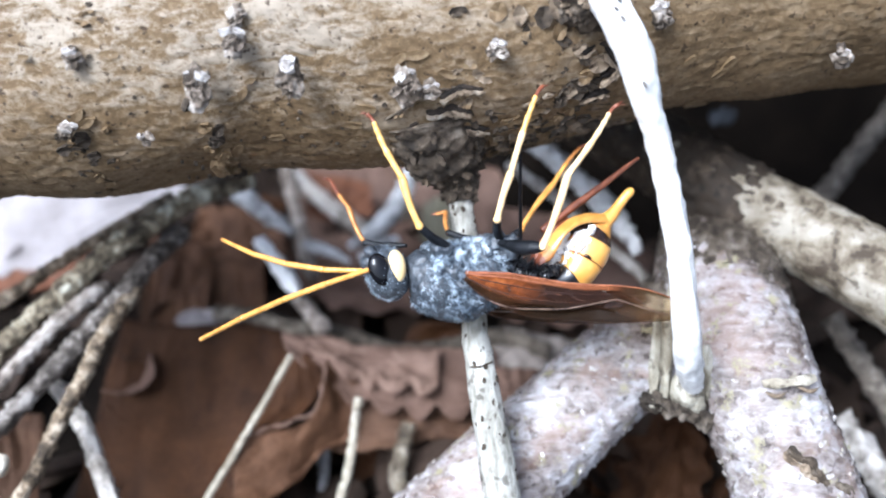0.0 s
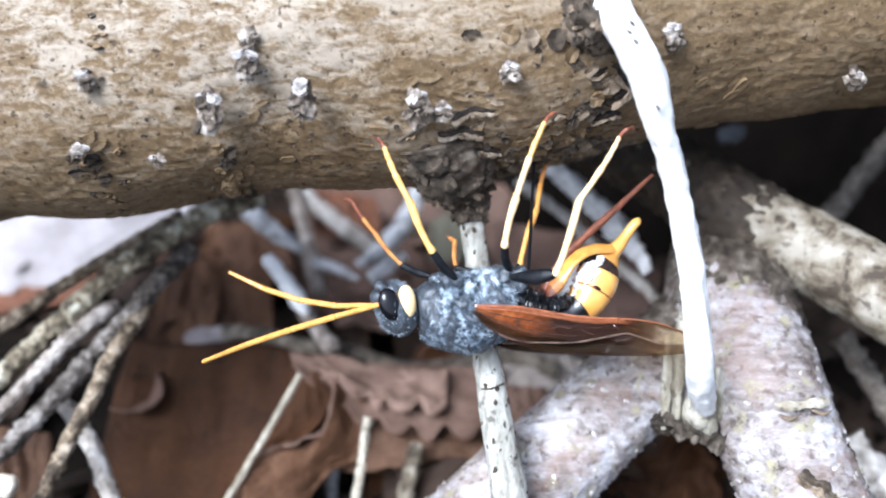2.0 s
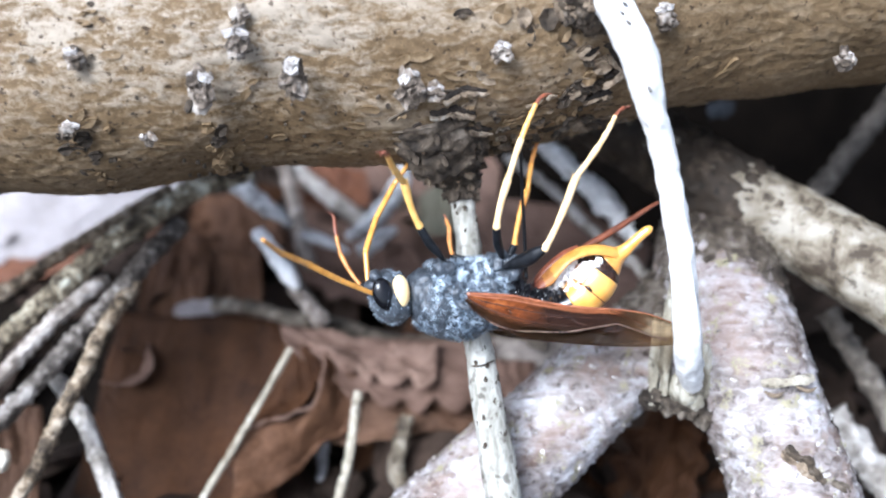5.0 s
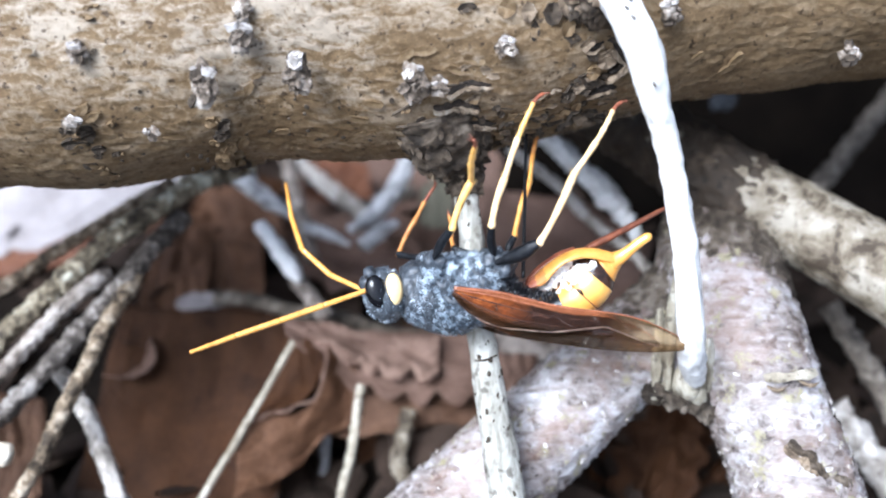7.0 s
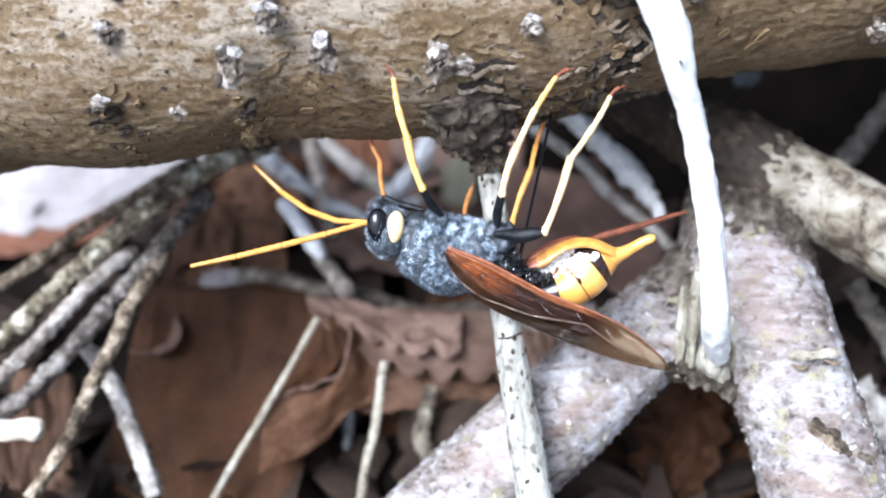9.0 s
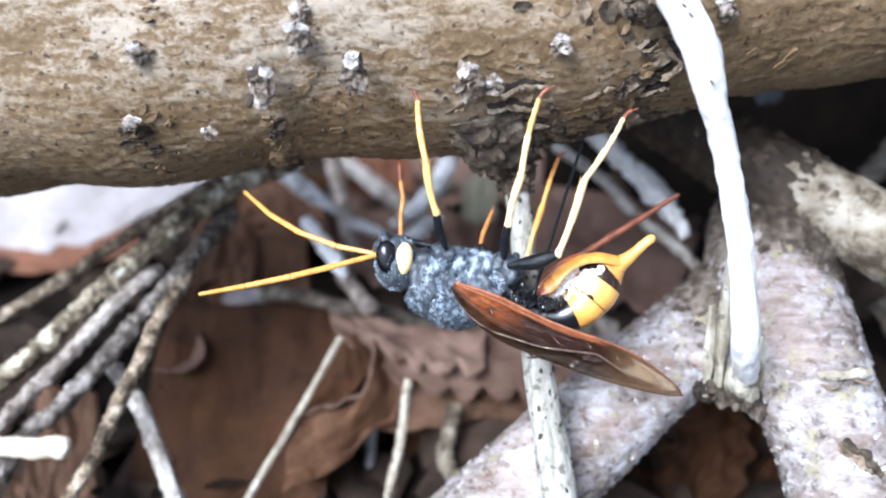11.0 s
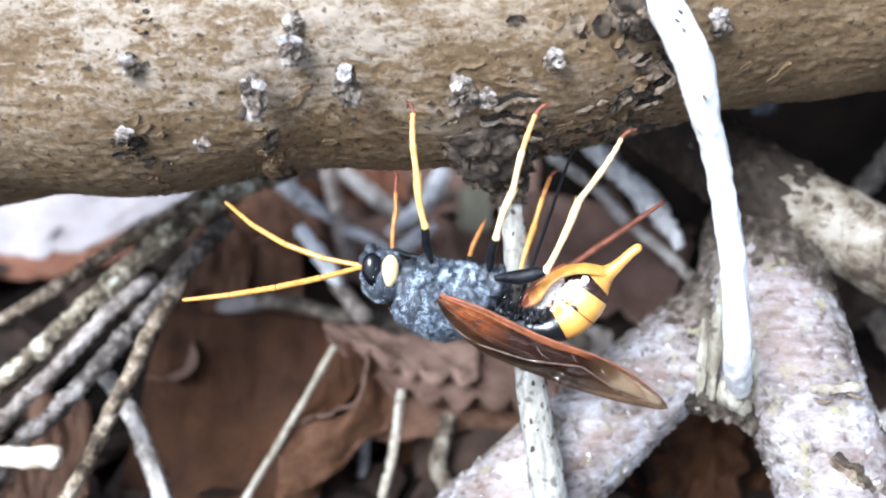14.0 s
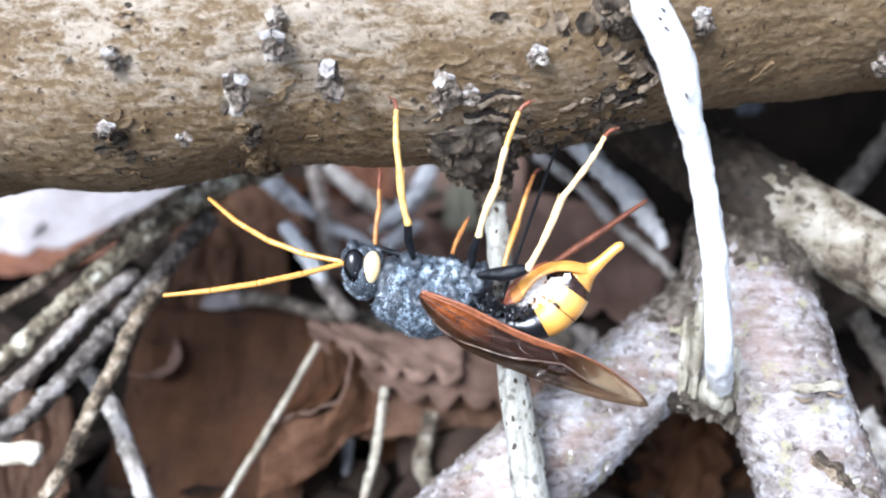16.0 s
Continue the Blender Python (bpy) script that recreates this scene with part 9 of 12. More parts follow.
    walk(LEGS["NM"][1], [(0, span((0.00, 0.00, 0.00), (-3.38, 2.94, 4.67))), (0.5, span((0.00, 0.00, 0.00), (-3.50, 3.10, 4.47))), (1, span((0.00, 0.00, 0.00), (-3.83, 3.12, 4.17))), (1.5, span((0.00, 0.00, 0.00), (-4.28, 3.25, 3.61))), (2, span((0.00, 0.00, 0.00), (-4.16, 2.78, 4.10))), (2.1, span((0.00, 0.00, 0.00), (-4.17, 2.78, 4.09))), (2.2, span((0.00, 0.00, 0.00), (-4.20, 2.77, 4.06))), (2.3, span((0.00, 0.00, 0.00), (-4.24, 2.76, 4.03))), (2.4, span((0.00, 0.00, 0.00), (-4.27, 2.75, 4.01))), (2.5, span((0.00, 0.00, 0.00), (-4.28, 2.75, 4.00))), (2.6, span((0.00, 0.00, 0.00), (-4.27, 2.70, 4.04))), (2.7, span((0.00, 0.00, 0.00), (-4.25, 2.59, 4.13))), (2.8, span((0.00, 0.00, 0.00), (-4.23, 2.47, 4.23))), (2.9, span((0.00, 0.00, 0.00), (-4.20, 2.36, 4.32))), (3, span((0.00, 0.00, 0.00), (-4.19, 2.32, 4.35))), (3.1, span((0.00, 0.00, 0.00), (-4.23, 2.32, 4.31))), (3.2, span((0.00, 0.00, 0.00), (-4.33, 2.33, 4.21))), (3.3, span((0.00, 0.00, 0.00), (-4.44, 2.32, 4.09))), (3.4, span((0.00, 0.00, 0.00), (-4.53, 2.31, 4.00))), (3.5, span((0.00, 0.00, 0.00), (-4.57, 2.31, 3.96))), (3.6, span((0.00, 0.00, 0.00), (-4.55, 2.33, 3.97))), (3.7, span((0.00, 0.00, 0.00), (-4.50, 2.39, 3.98))), (3.8, span((0.00, 0.00, 0.00), (-4.45, 2.45, 4.01))), (3.9, span((0.00, 0.00, 0.00), (-4.40, 2.51, 4.03))), (4, span((0.00, 0.00, 0.00), (-4.38, 2.53, 4.04))), (4.5, span((0.00, 0.00, 0.00), (-4.54, 2.50, 3.88))), (5, span((0.00, 0.00, 0.00), (-4.69, 2.47, 3.72))), (5.5, span((0.00, 0.00, 0.00), (-4.83, 2.42, 3.56))), (6, span((0.00, 0.00, 0.00), (-4.96, 2.38, 3.41))), (6.5, span((0.00, 0.00, 0.00), (-5.08, 2.33, 3.26))), (6.6, span((0.00, 0.00, 0.00), (-5.07, 2.38, 3.24))), (6.7, span((0.00, 0.00, 0.00), (-5.03, 2.51, 3.20))), (6.8, span((0.00, 0.00, 0.00), (-4.99, 2.68, 3.13))), (6.9, span((0.00, 0.00, 0.00), (-4.94, 2.84, 3.06))), (7, span((0.00, 0.00, 0.00), (-4.92, 2.91, 3.02))), (7.1, span((0.00, 0.00, 0.00), (-5.01, 2.98, 2.81))), (7.2, span((0.00, 0.00, 0.00), (-5.20, 3.13, 2.25))), (7.3, span((0.00, 0.00, 0.00), (-5.39, 3.24, 1.52))), (7.4, span((0.00, 0.00, 0.00), (-5.52, 3.27, 0.85))), (7.5, span((0.00, 0.00, 0.00), (-5.56, 3.26, 0.56))), (8, span((0.00, 0.00, 0.00), (-5.78, 2.79, 0.86))), (8.5, span((0.00, 0.00, 0.00), (-5.79, 2.69, 1.05))), (9, span((0.00, 0.00, 0.00), (-5.72, 2.74, 1.30))), (9.5, span((0.00, 0.00, 0.00), (-5.62, 2.97, 1.22))), (10, span((0.00, 0.00, 0.00), (-5.86, 2.54, 1.06))), (10.5, span((0.00, 0.00, 0.00), (-5.84, 2.56, 1.08))), (11, span((0.00, 0.00, 0.00), (-5.83, 2.59, 1.09))), (11.5, span((0.00, 0.00, 0.00), (-5.81, 2.61, 1.11))), (12, span((0.00, 0.00, 0.00), (-5.80, 2.64, 1.12))), (12.5, span((0.00, 0.00, 0.00), (-5.79, 2.66, 1.13))), (13, span((0.00, 0.00, 0.00), (-5.80, 2.64, 1.10))), (13.5, span((0.00, 0.00, 0.00), (-5.80, 2.69, 0.98))), (14, span((0.00, 0.00, 0.00), (-5.78, 2.67, 1.13))), (14.5, span((0.00, 0.00, 0.00), (-5.78, 2.67, 1.16))), (15, span((0.00, 0.00, 0.00), (-5.78, 2.67, 1.18))), (15.5, span((0.00, 0.00, 0.00), (-5.78, 2.68, 1.13))), (16, span((0.00, 0.00, 0.00), (-5.80, 2.68, 1.04)))])
    walk(LEGS["NM"][2], [(0, span((-3.38, 2.94, 4.67), (-8.67, 8.87, 14.35))), (0.5, span((-3.50, 3.10, 4.47), (-8.85, 8.69, 14.32))), (1, span((-3.83, 3.12, 4.17), (-9.71, 8.69, 13.73))), (1.5, span((-4.28, 3.25, 3.61), (-10.96, 9.07, 12.46))), (2, span((-4.16, 2.78, 4.10), (-10.68, 7.82, 13.53))), (2.1, span((-4.17, 2.78, 4.09), (-10.71, 7.82, 13.50))), (2.2, span((-4.20, 2.77, 4.06), (-10.79, 7.81, 13.45))), (2.3, span((-4.24, 2.76, 4.03), (-10.87, 7.79, 13.38))), (2.4, span((-4.27, 2.75, 4.01), (-10.95, 7.78, 13.33))), (2.5, span((-4.28, 2.75, 4.00), (-10.98, 7.78, 13.31))), (2.6, span((-4.27, 2.70, 4.04), (-10.96, 7.66, 13.39))), (2.7, span((-4.25, 2.59, 4.13), (-10.93, 7.38, 13.58))), (2.8, span((-4.23, 2.47, 4.23), (-10.88, 7.06, 13.79))), (2.9, span((-4.20, 2.36, 4.32), (-10.84, 6.80, 13.96))), (3, span((-4.19, 2.32, 4.35), (-10.82, 6.69, 14.03))), (3.1, span((-4.23, 2.32, 4.31), (-10.97, 6.76, 13.88))), (3.2, span((-4.33, 2.33, 4.21), (-11.31, 6.92, 13.53))), (3.3, span((-4.44, 2.32, 4.09), (-11.70, 7.08, 13.11))), (3.4, span((-4.53, 2.31, 4.00), (-12.02, 7.20, 12.76))), (3.5, span((-4.57, 2.31, 3.96), (-12.15, 7.25, 12.62))), (3.6, span((-4.55, 2.33, 3.97), (-12.09, 7.27, 12.65))), (3.7, span((-4.50, 2.39, 3.98), (-11.95, 7.33, 12.75))), (3.8, span((-4.45, 2.45, 4.01), (-11.79, 7.39, 12.87))), (3.9, span((-4.40, 2.51, 4.03), (-11.64, 7.44, 12.97))), (4, span((-4.38, 2.53, 4.04), (-11.58, 7.46, 13.02))), (4.5, span((-4.54, 2.50, 3.88), (-11.97, 7.34, 12.71))), (5, span((-4.69, 2.47, 3.72), (-12.34, 7.21, 12.41))), (5.5, span((-4.83, 2.42, 3.56), (-12.69, 7.07, 12.13))), (6, span((-4.96, 2.38, 3.41), (-13.00, 6.92, 11.86))), (6.5, span((-5.08, 2.33, 3.26), (-13.30, 6.76, 11.60))), (6.6, span((-5.07, 2.38, 3.24), (-13.30, 6.95, 11.49))), (6.7, span((-5.03, 2.51, 3.20), (-13.30, 7.42, 11.22))), (6.8, span((-4.99, 2.68, 3.13), (-13.27, 8.02, 10.85))), (6.9, span((-4.94, 2.84, 3.06), (-13.22, 8.58, 10.49))), (7, span((-4.92, 2.91, 3.02), (-13.20, 8.83, 10.33))), (7.1, span((-5.01, 2.98, 2.81), (-13.44, 9.08, 9.77))), (7.2, span((-5.20, 3.13, 2.25), (-14.00, 9.62, 8.35))), (7.3, span((-5.39, 3.24, 1.52), (-14.62, 10.12, 6.45))), (7.4, span((-5.52, 3.27, 0.85), (-15.08, 10.38, 4.70))), (7.5, span((-5.56, 3.26, 0.56), (-15.25, 10.44, 3.93))), (8, span((-5.78, 2.79, 0.86), (-15.60, 8.97, 5.55))), (8.5, span((-5.79, 2.69, 1.05), (-15.78, 8.72, 5.58))), (9, span((-5.72, 2.74, 1.30), (-15.38, 8.68, 6.60))), (9.5, span((-5.62, 2.97, 1.22), (-15.59, 9.72, 4.64))), (10, span((-5.86, 2.54, 1.06), (-16.58, 8.61, 3.27))), (10.5, span((-5.84, 2.56, 1.08), (-16.56, 8.66, 3.22))), (11, span((-5.83, 2.59, 1.09), (-16.55, 8.72, 3.16))), (11.5, span((-5.81, 2.61, 1.11), (-16.54, 8.77, 3.09))), (12, span((-5.80, 2.64, 1.12), (-16.52, 8.81, 3.02))), (12.5, span((-5.79, 2.66, 1.13), (-16.52, 8.86, 2.94))), (13, span((-5.80, 2.64, 1.10), (-16.58, 8.78, 2.84))), (13.5, span((-5.80, 2.69, 0.98), (-16.56, 8.92, 2.48))), (14, span((-5.78, 2.67, 1.13), (-16.51, 8.88, 2.94))), (14.5, span((-5.78, 2.67, 1.16), (-16.50, 8.86, 3.01))), (15, span((-5.78, 2.67, 1.18), (-16.49, 8.87, 3.07))), (15.5, span((-5.78, 2.68, 1.13), (-16.49, 8.91, 2.93))), (16, span((-5.80, 2.68, 1.04), (-16.54, 8.90, 2.68)))])
    walk(LEGS["NH"][0], [(0, span((9.81, -8.77, 1.31), (6.60, -4.30, 2.70))), (0.5, span((9.50, -8.75, 0.58), (6.60, -4.30, 2.70))), (1, span((9.80, -8.79, 1.08), (6.60, -4.30, 2.70))), (1.5, span((10.29, -8.87, 1.64), (6.60, -4.30, 2.70))), (2, span((10.44, -8.86, 2.06), (6.60, -4.30, 2.70))), (2.1, span((10.41, -8.85, 2.06), (6.60, -4.30, 2.70))), (2.2, span((10.34, -8.84, 2.06), (6.60, -4.30, 2.70))), (2.3, span((10.25, -8.82, 2.07), (6.60, -4.30, 2.70))), (2.4, span((10.18, -8.81, 2.07), (6.60, -4.30, 2.70))), (2.5, span((10.15, -8.80, 2.07), (6.60, -4.30, 2.70))), (2.6, span((10.17, -8.80, 2.18), (6.60, -4.30, 2.70))), (2.7, span((10.22, -8.79, 2.44), (6.60, -4.30, 2.70))), (2.8, span((10.29, -8.77, 2.74), (6.60, -4.30, 2.70))), (2.9, span((10.34, -8.76, 3.00), (6.60, -4.30, 2.70))), (3, span((10.36, -8.76, 3.11), (6.60, -4.30, 2.70))), (3.1, span((10.35, -8.76, 3.08), (6.60, -4.30, 2.70))), (3.2, span((10.32, -8.75, 3.01), (6.60, -4.30, 2.70))), (3.3, span((10.28, -8.74, 2.93), (6.60, -4.30, 2.70))), (3.4, span((10.25, -8.73, 2.86), (6.60, -4.30, 2.70))), (3.5, span((10.24, -8.73, 2.83), (6.60, -4.30, 2.70))), (3.6, span((10.25, -8.73, 2.88), (6.60, -4.30, 2.70))), (3.7, span((10.27, -8.73, 3.00), (6.60, -4.30, 2.70))), (3.8, span((10.29, -8.74, 3.14), (6.60, -4.30, 2.70))), (3.9, span((10.31, -8.74, 3.26), (6.60, -4.30, 2.70))), (4, span((10.32, -8.74, 3.31), (6.60, -4.30, 2.70))), (4.5, span((10.47, -8.65, 3.66), (6.60, -4.30, 2.70))), (5, span((10.62, -8.56, 4.00), (6.60, -4.30, 2.70))), (5.5, span((10.78, -8.47, 4.35), (6.60, -4.30, 2.70))), (6, span((10.93, -8.38, 4.69), (6.60, -4.30, 2.70))), (6.5, span((11.08, -8.29, 5.04), (6.60, -4.30, 2.70))), (6.6, span((11.14, -8.24, 4.97), (6.60, -4.30, 2.70))), (6.7, span((11.27, -8.13, 4.79), (6.60, -4.30, 2.70))), (6.8, span((11.42, -8.00, 4.57), (6.60, -4.30, 2.70))), (6.9, span((11.55, -7.89, 4.39), (6.60, -4.30, 2.70))), (7, span((11.61, -7.84, 4.32), (6.60, -4.30, 2.70))), (7.1, span((11.76, -7.70, 4.36), (6.60, -4.30, 2.70))), (7.2, span((12.11, -7.37, 4.44), (6.60, -4.30, 2.70))), (7.3, span((12.52, -6.97, 4.55), (6.60, -4.30, 2.70))), (7.4, span((12.87, -6.64, 4.63), (6.60, -4.30, 2.70))), (7.5, span((13.02, -6.50, 4.67), (6.60, -4.30, 2.70))), (8, span((12.24, -6.50, 2.97), (6.60, -4.30, 2.70))), (8.5, span((12.55, -6.50, 4.25), (6.60, -4.30, 2.70))), (9, span((12.22, -6.50, 3.27), (6.60, -4.30, 2.70))), (9.5, span((12.67, -6.50, 4.05), (6.60, -4.30, 2.70))), (10, span((12.84, -6.50, 4.75), (6.60, -4.30, 2.70))), (10.5, span((12.96, -6.50, 4.58), (6.60, -4.30, 2.70))), (11, span((13.08, -6.50, 4.41), (6.60, -4.30, 2.70))), (11.5, span((13.21, -6.50, 4.23), (6.60, -4.30, 2.70))), (12, span((13.33, -6.50, 4.06), (6.60, -4.30, 2.70))), (12.5, span((13.45, -6.50, 3.89), (6.60, -4.30, 2.70))), (13, span((13.48, -6.50, 3.94), (6.60, -4.30, 2.70))), (13.5, span((13.55, -6.50, 3.85), (6.60, -4.30, 2.70))), (14, span((13.44, -6.50, 3.88), (6.60, -4.30, 2.70))), (14.5, span((13.43, -6.50, 3.88), (6.60, -4.30, 2.70))), (15, span((13.41, -6.50, 3.88), (6.60, -4.30, 2.70))), (15.5, span((13.44, -6.50, 3.85), (6.60, -4.30, 2.70))), (16, span((13.51, -6.50, 3.86), (6.60, -4.30, 2.70)))])
    walk(LEGS["NH"][1], [(0, span((0.00, 0.00, 0.00), (-0.96, 2.36, -9.86))), (0.5, span((0.00, 0.00, 0.00), (0.64, 0.07, -10.17))), (1, span((0.00, 0.00, 0.00), (-0.37, 1.40, -10.08))), (1.5, span((0.00, 0.00, 0.00), (-1.59, 2.85, -9.65))), (2, span((0.00, 0.00, 0.00), (-2.43, 3.84, -9.12))), (2.1, span((0.00, 0.00, 0.00), (-2.44, 3.86, -9.11))), (2.2, span((0.00, 0.00, 0.00), (-2.47, 3.91, -9.08))), (2.3, span((0.00, 0.00, 0.00), (-2.50, 4.00, -9.03))), (2.4, span((0.00, 0.00, 0.00), (-2.53, 4.06, -9.00))), (2.5, span((0.00, 0.00, 0.00), (-2.54, 4.08, -8.98))), (2.6, span((0.00, 0.00, 0.00), (-2.73, 4.33, -8.82))), (2.7, span((0.00, 0.00, 0.00), (-3.18, 4.86, -8.37))), (2.8, span((0.00, 0.00, 0.00), (-3.71, 5.41, -7.81))), (2.9, span((0.00, 0.00, 0.00), (-4.13, 5.83, -7.27))), (3, span((0.00, 0.00, 0.00), (-4.30, 5.98, -7.04))), (3.1, span((0.00, 0.00, 0.00), (-4.24, 5.94, -7.11))), (3.2, span((0.00, 0.00, 0.00), (-4.10, 5.85, -7.27))), (3.3, span((0.00, 0.00, 0.00), (-3.92, 5.75, -7.45))), (3.4, span((0.00, 0.00, 0.00), (-3.78, 5.65, -7.60))), (3.5, span((0.00, 0.00, 0.00), (-3.72, 5.59, -7.67))), (3.6, span((0.00, 0.00, 0.00), (-3.80, 5.66, -7.57))), (3.7, span((0.00, 0.00, 0.00), (-4.03, 5.84, -7.31))), (3.8, span((0.00, 0.00, 0.00), (-4.29, 6.06, -6.98))), (3.9, span((0.00, 0.00, 0.00), (-4.49, 6.21, -6.71))), (4, span((0.00, 0.00, 0.00), (-4.58, 6.27, -6.60))), (4.5, span((0.00, 0.00, 0.00), (-5.10, 6.46, -6.01))), (5, span((0.00, 0.00, 0.00), (-5.60, 6.56, -5.44))), (5.5, span((0.00, 0.00, 0.00), (-6.04, 6.54, -4.95))), (6, span((0.00, 0.00, 0.00), (-6.47, 6.49, -4.47))), (6.5, span((0.00, 0.00, 0.00), (-6.83, 6.38, -4.06))), (6.6, span((0.00, 0.00, 0.00), (-6.81, 6.30, -4.23))), (6.7, span((0.00, 0.00, 0.00), (-6.75, 6.10, -4.59))), (6.8, span((0.00, 0.00, 0.00), (-6.68, 5.86, -4.99))), (6.9, span((0.00, 0.00, 0.00), (-6.61, 5.65, -5.31))), (7, span((0.00, 0.00, 0.00), (-6.56, 5.56, -5.45))), (7.1, span((0.00, 0.00, 0.00), (-6.65, 5.36, -5.55))), (7.2, span((0.00, 0.00, 0.00), (-6.81, 4.90, -5.77))), (7.3, span((0.00, 0.00, 0.00), (-6.94, 4.39, -6.03))), (7.4, span((0.00, 0.00, 0.00), (-7.01, 4.00, -6.23))), (7.5, span((0.00, 0.00, 0.00), (-7.02, 3.84, -6.31))), (8, span((0.00, 0.00, 0.00), (-3.52, 2.90, -9.12))), (8.5, span((0.00, 0.00, 0.00), (-4.48, 3.34, -8.53))), (9, span((0.00, 0.00, 0.00), (-3.13, 2.87, -9.27))), (9.5, span((0.00, 0.00, 0.00), (-3.72, 2.95, -9.01))), (10, span((0.00, 0.00, 0.00), (-4.88, 3.25, -8.33))), (10.5, span((0.00, 0.00, 0.00), (-4.91, 3.24, -8.33))), (11, span((0.00, 0.00, 0.00), (-4.93, 3.22, -8.31))), (11.5, span((0.00, 0.00, 0.00), (-4.98, 3.21, -8.29))), (12, span((0.00, 0.00, 0.00), (-5.01, 3.20, -8.28))), (12.5, span((0.00, 0.00, 0.00), (-5.07, 3.18, -8.25))), (13, span((0.00, 0.00, 0.00), (-5.13, 3.19, -8.21))), (13.5, span((0.00, 0.00, 0.00), (-5.03, 3.14, -8.29))), (14, span((0.00, 0.00, 0.00), (-5.06, 3.18, -8.26))), (14.5, span((0.00, 0.00, 0.00), (-5.06, 3.19, -8.24))), (15, span((0.00, 0.00, 0.00), (-5.06, 3.18, -8.25))), (15.5, span((0.00, 0.00, 0.00), (-5.03, 3.17, -8.28))), (16, span((0.00, 0.00, 0.00), (-5.04, 3.16, -8.27)))])
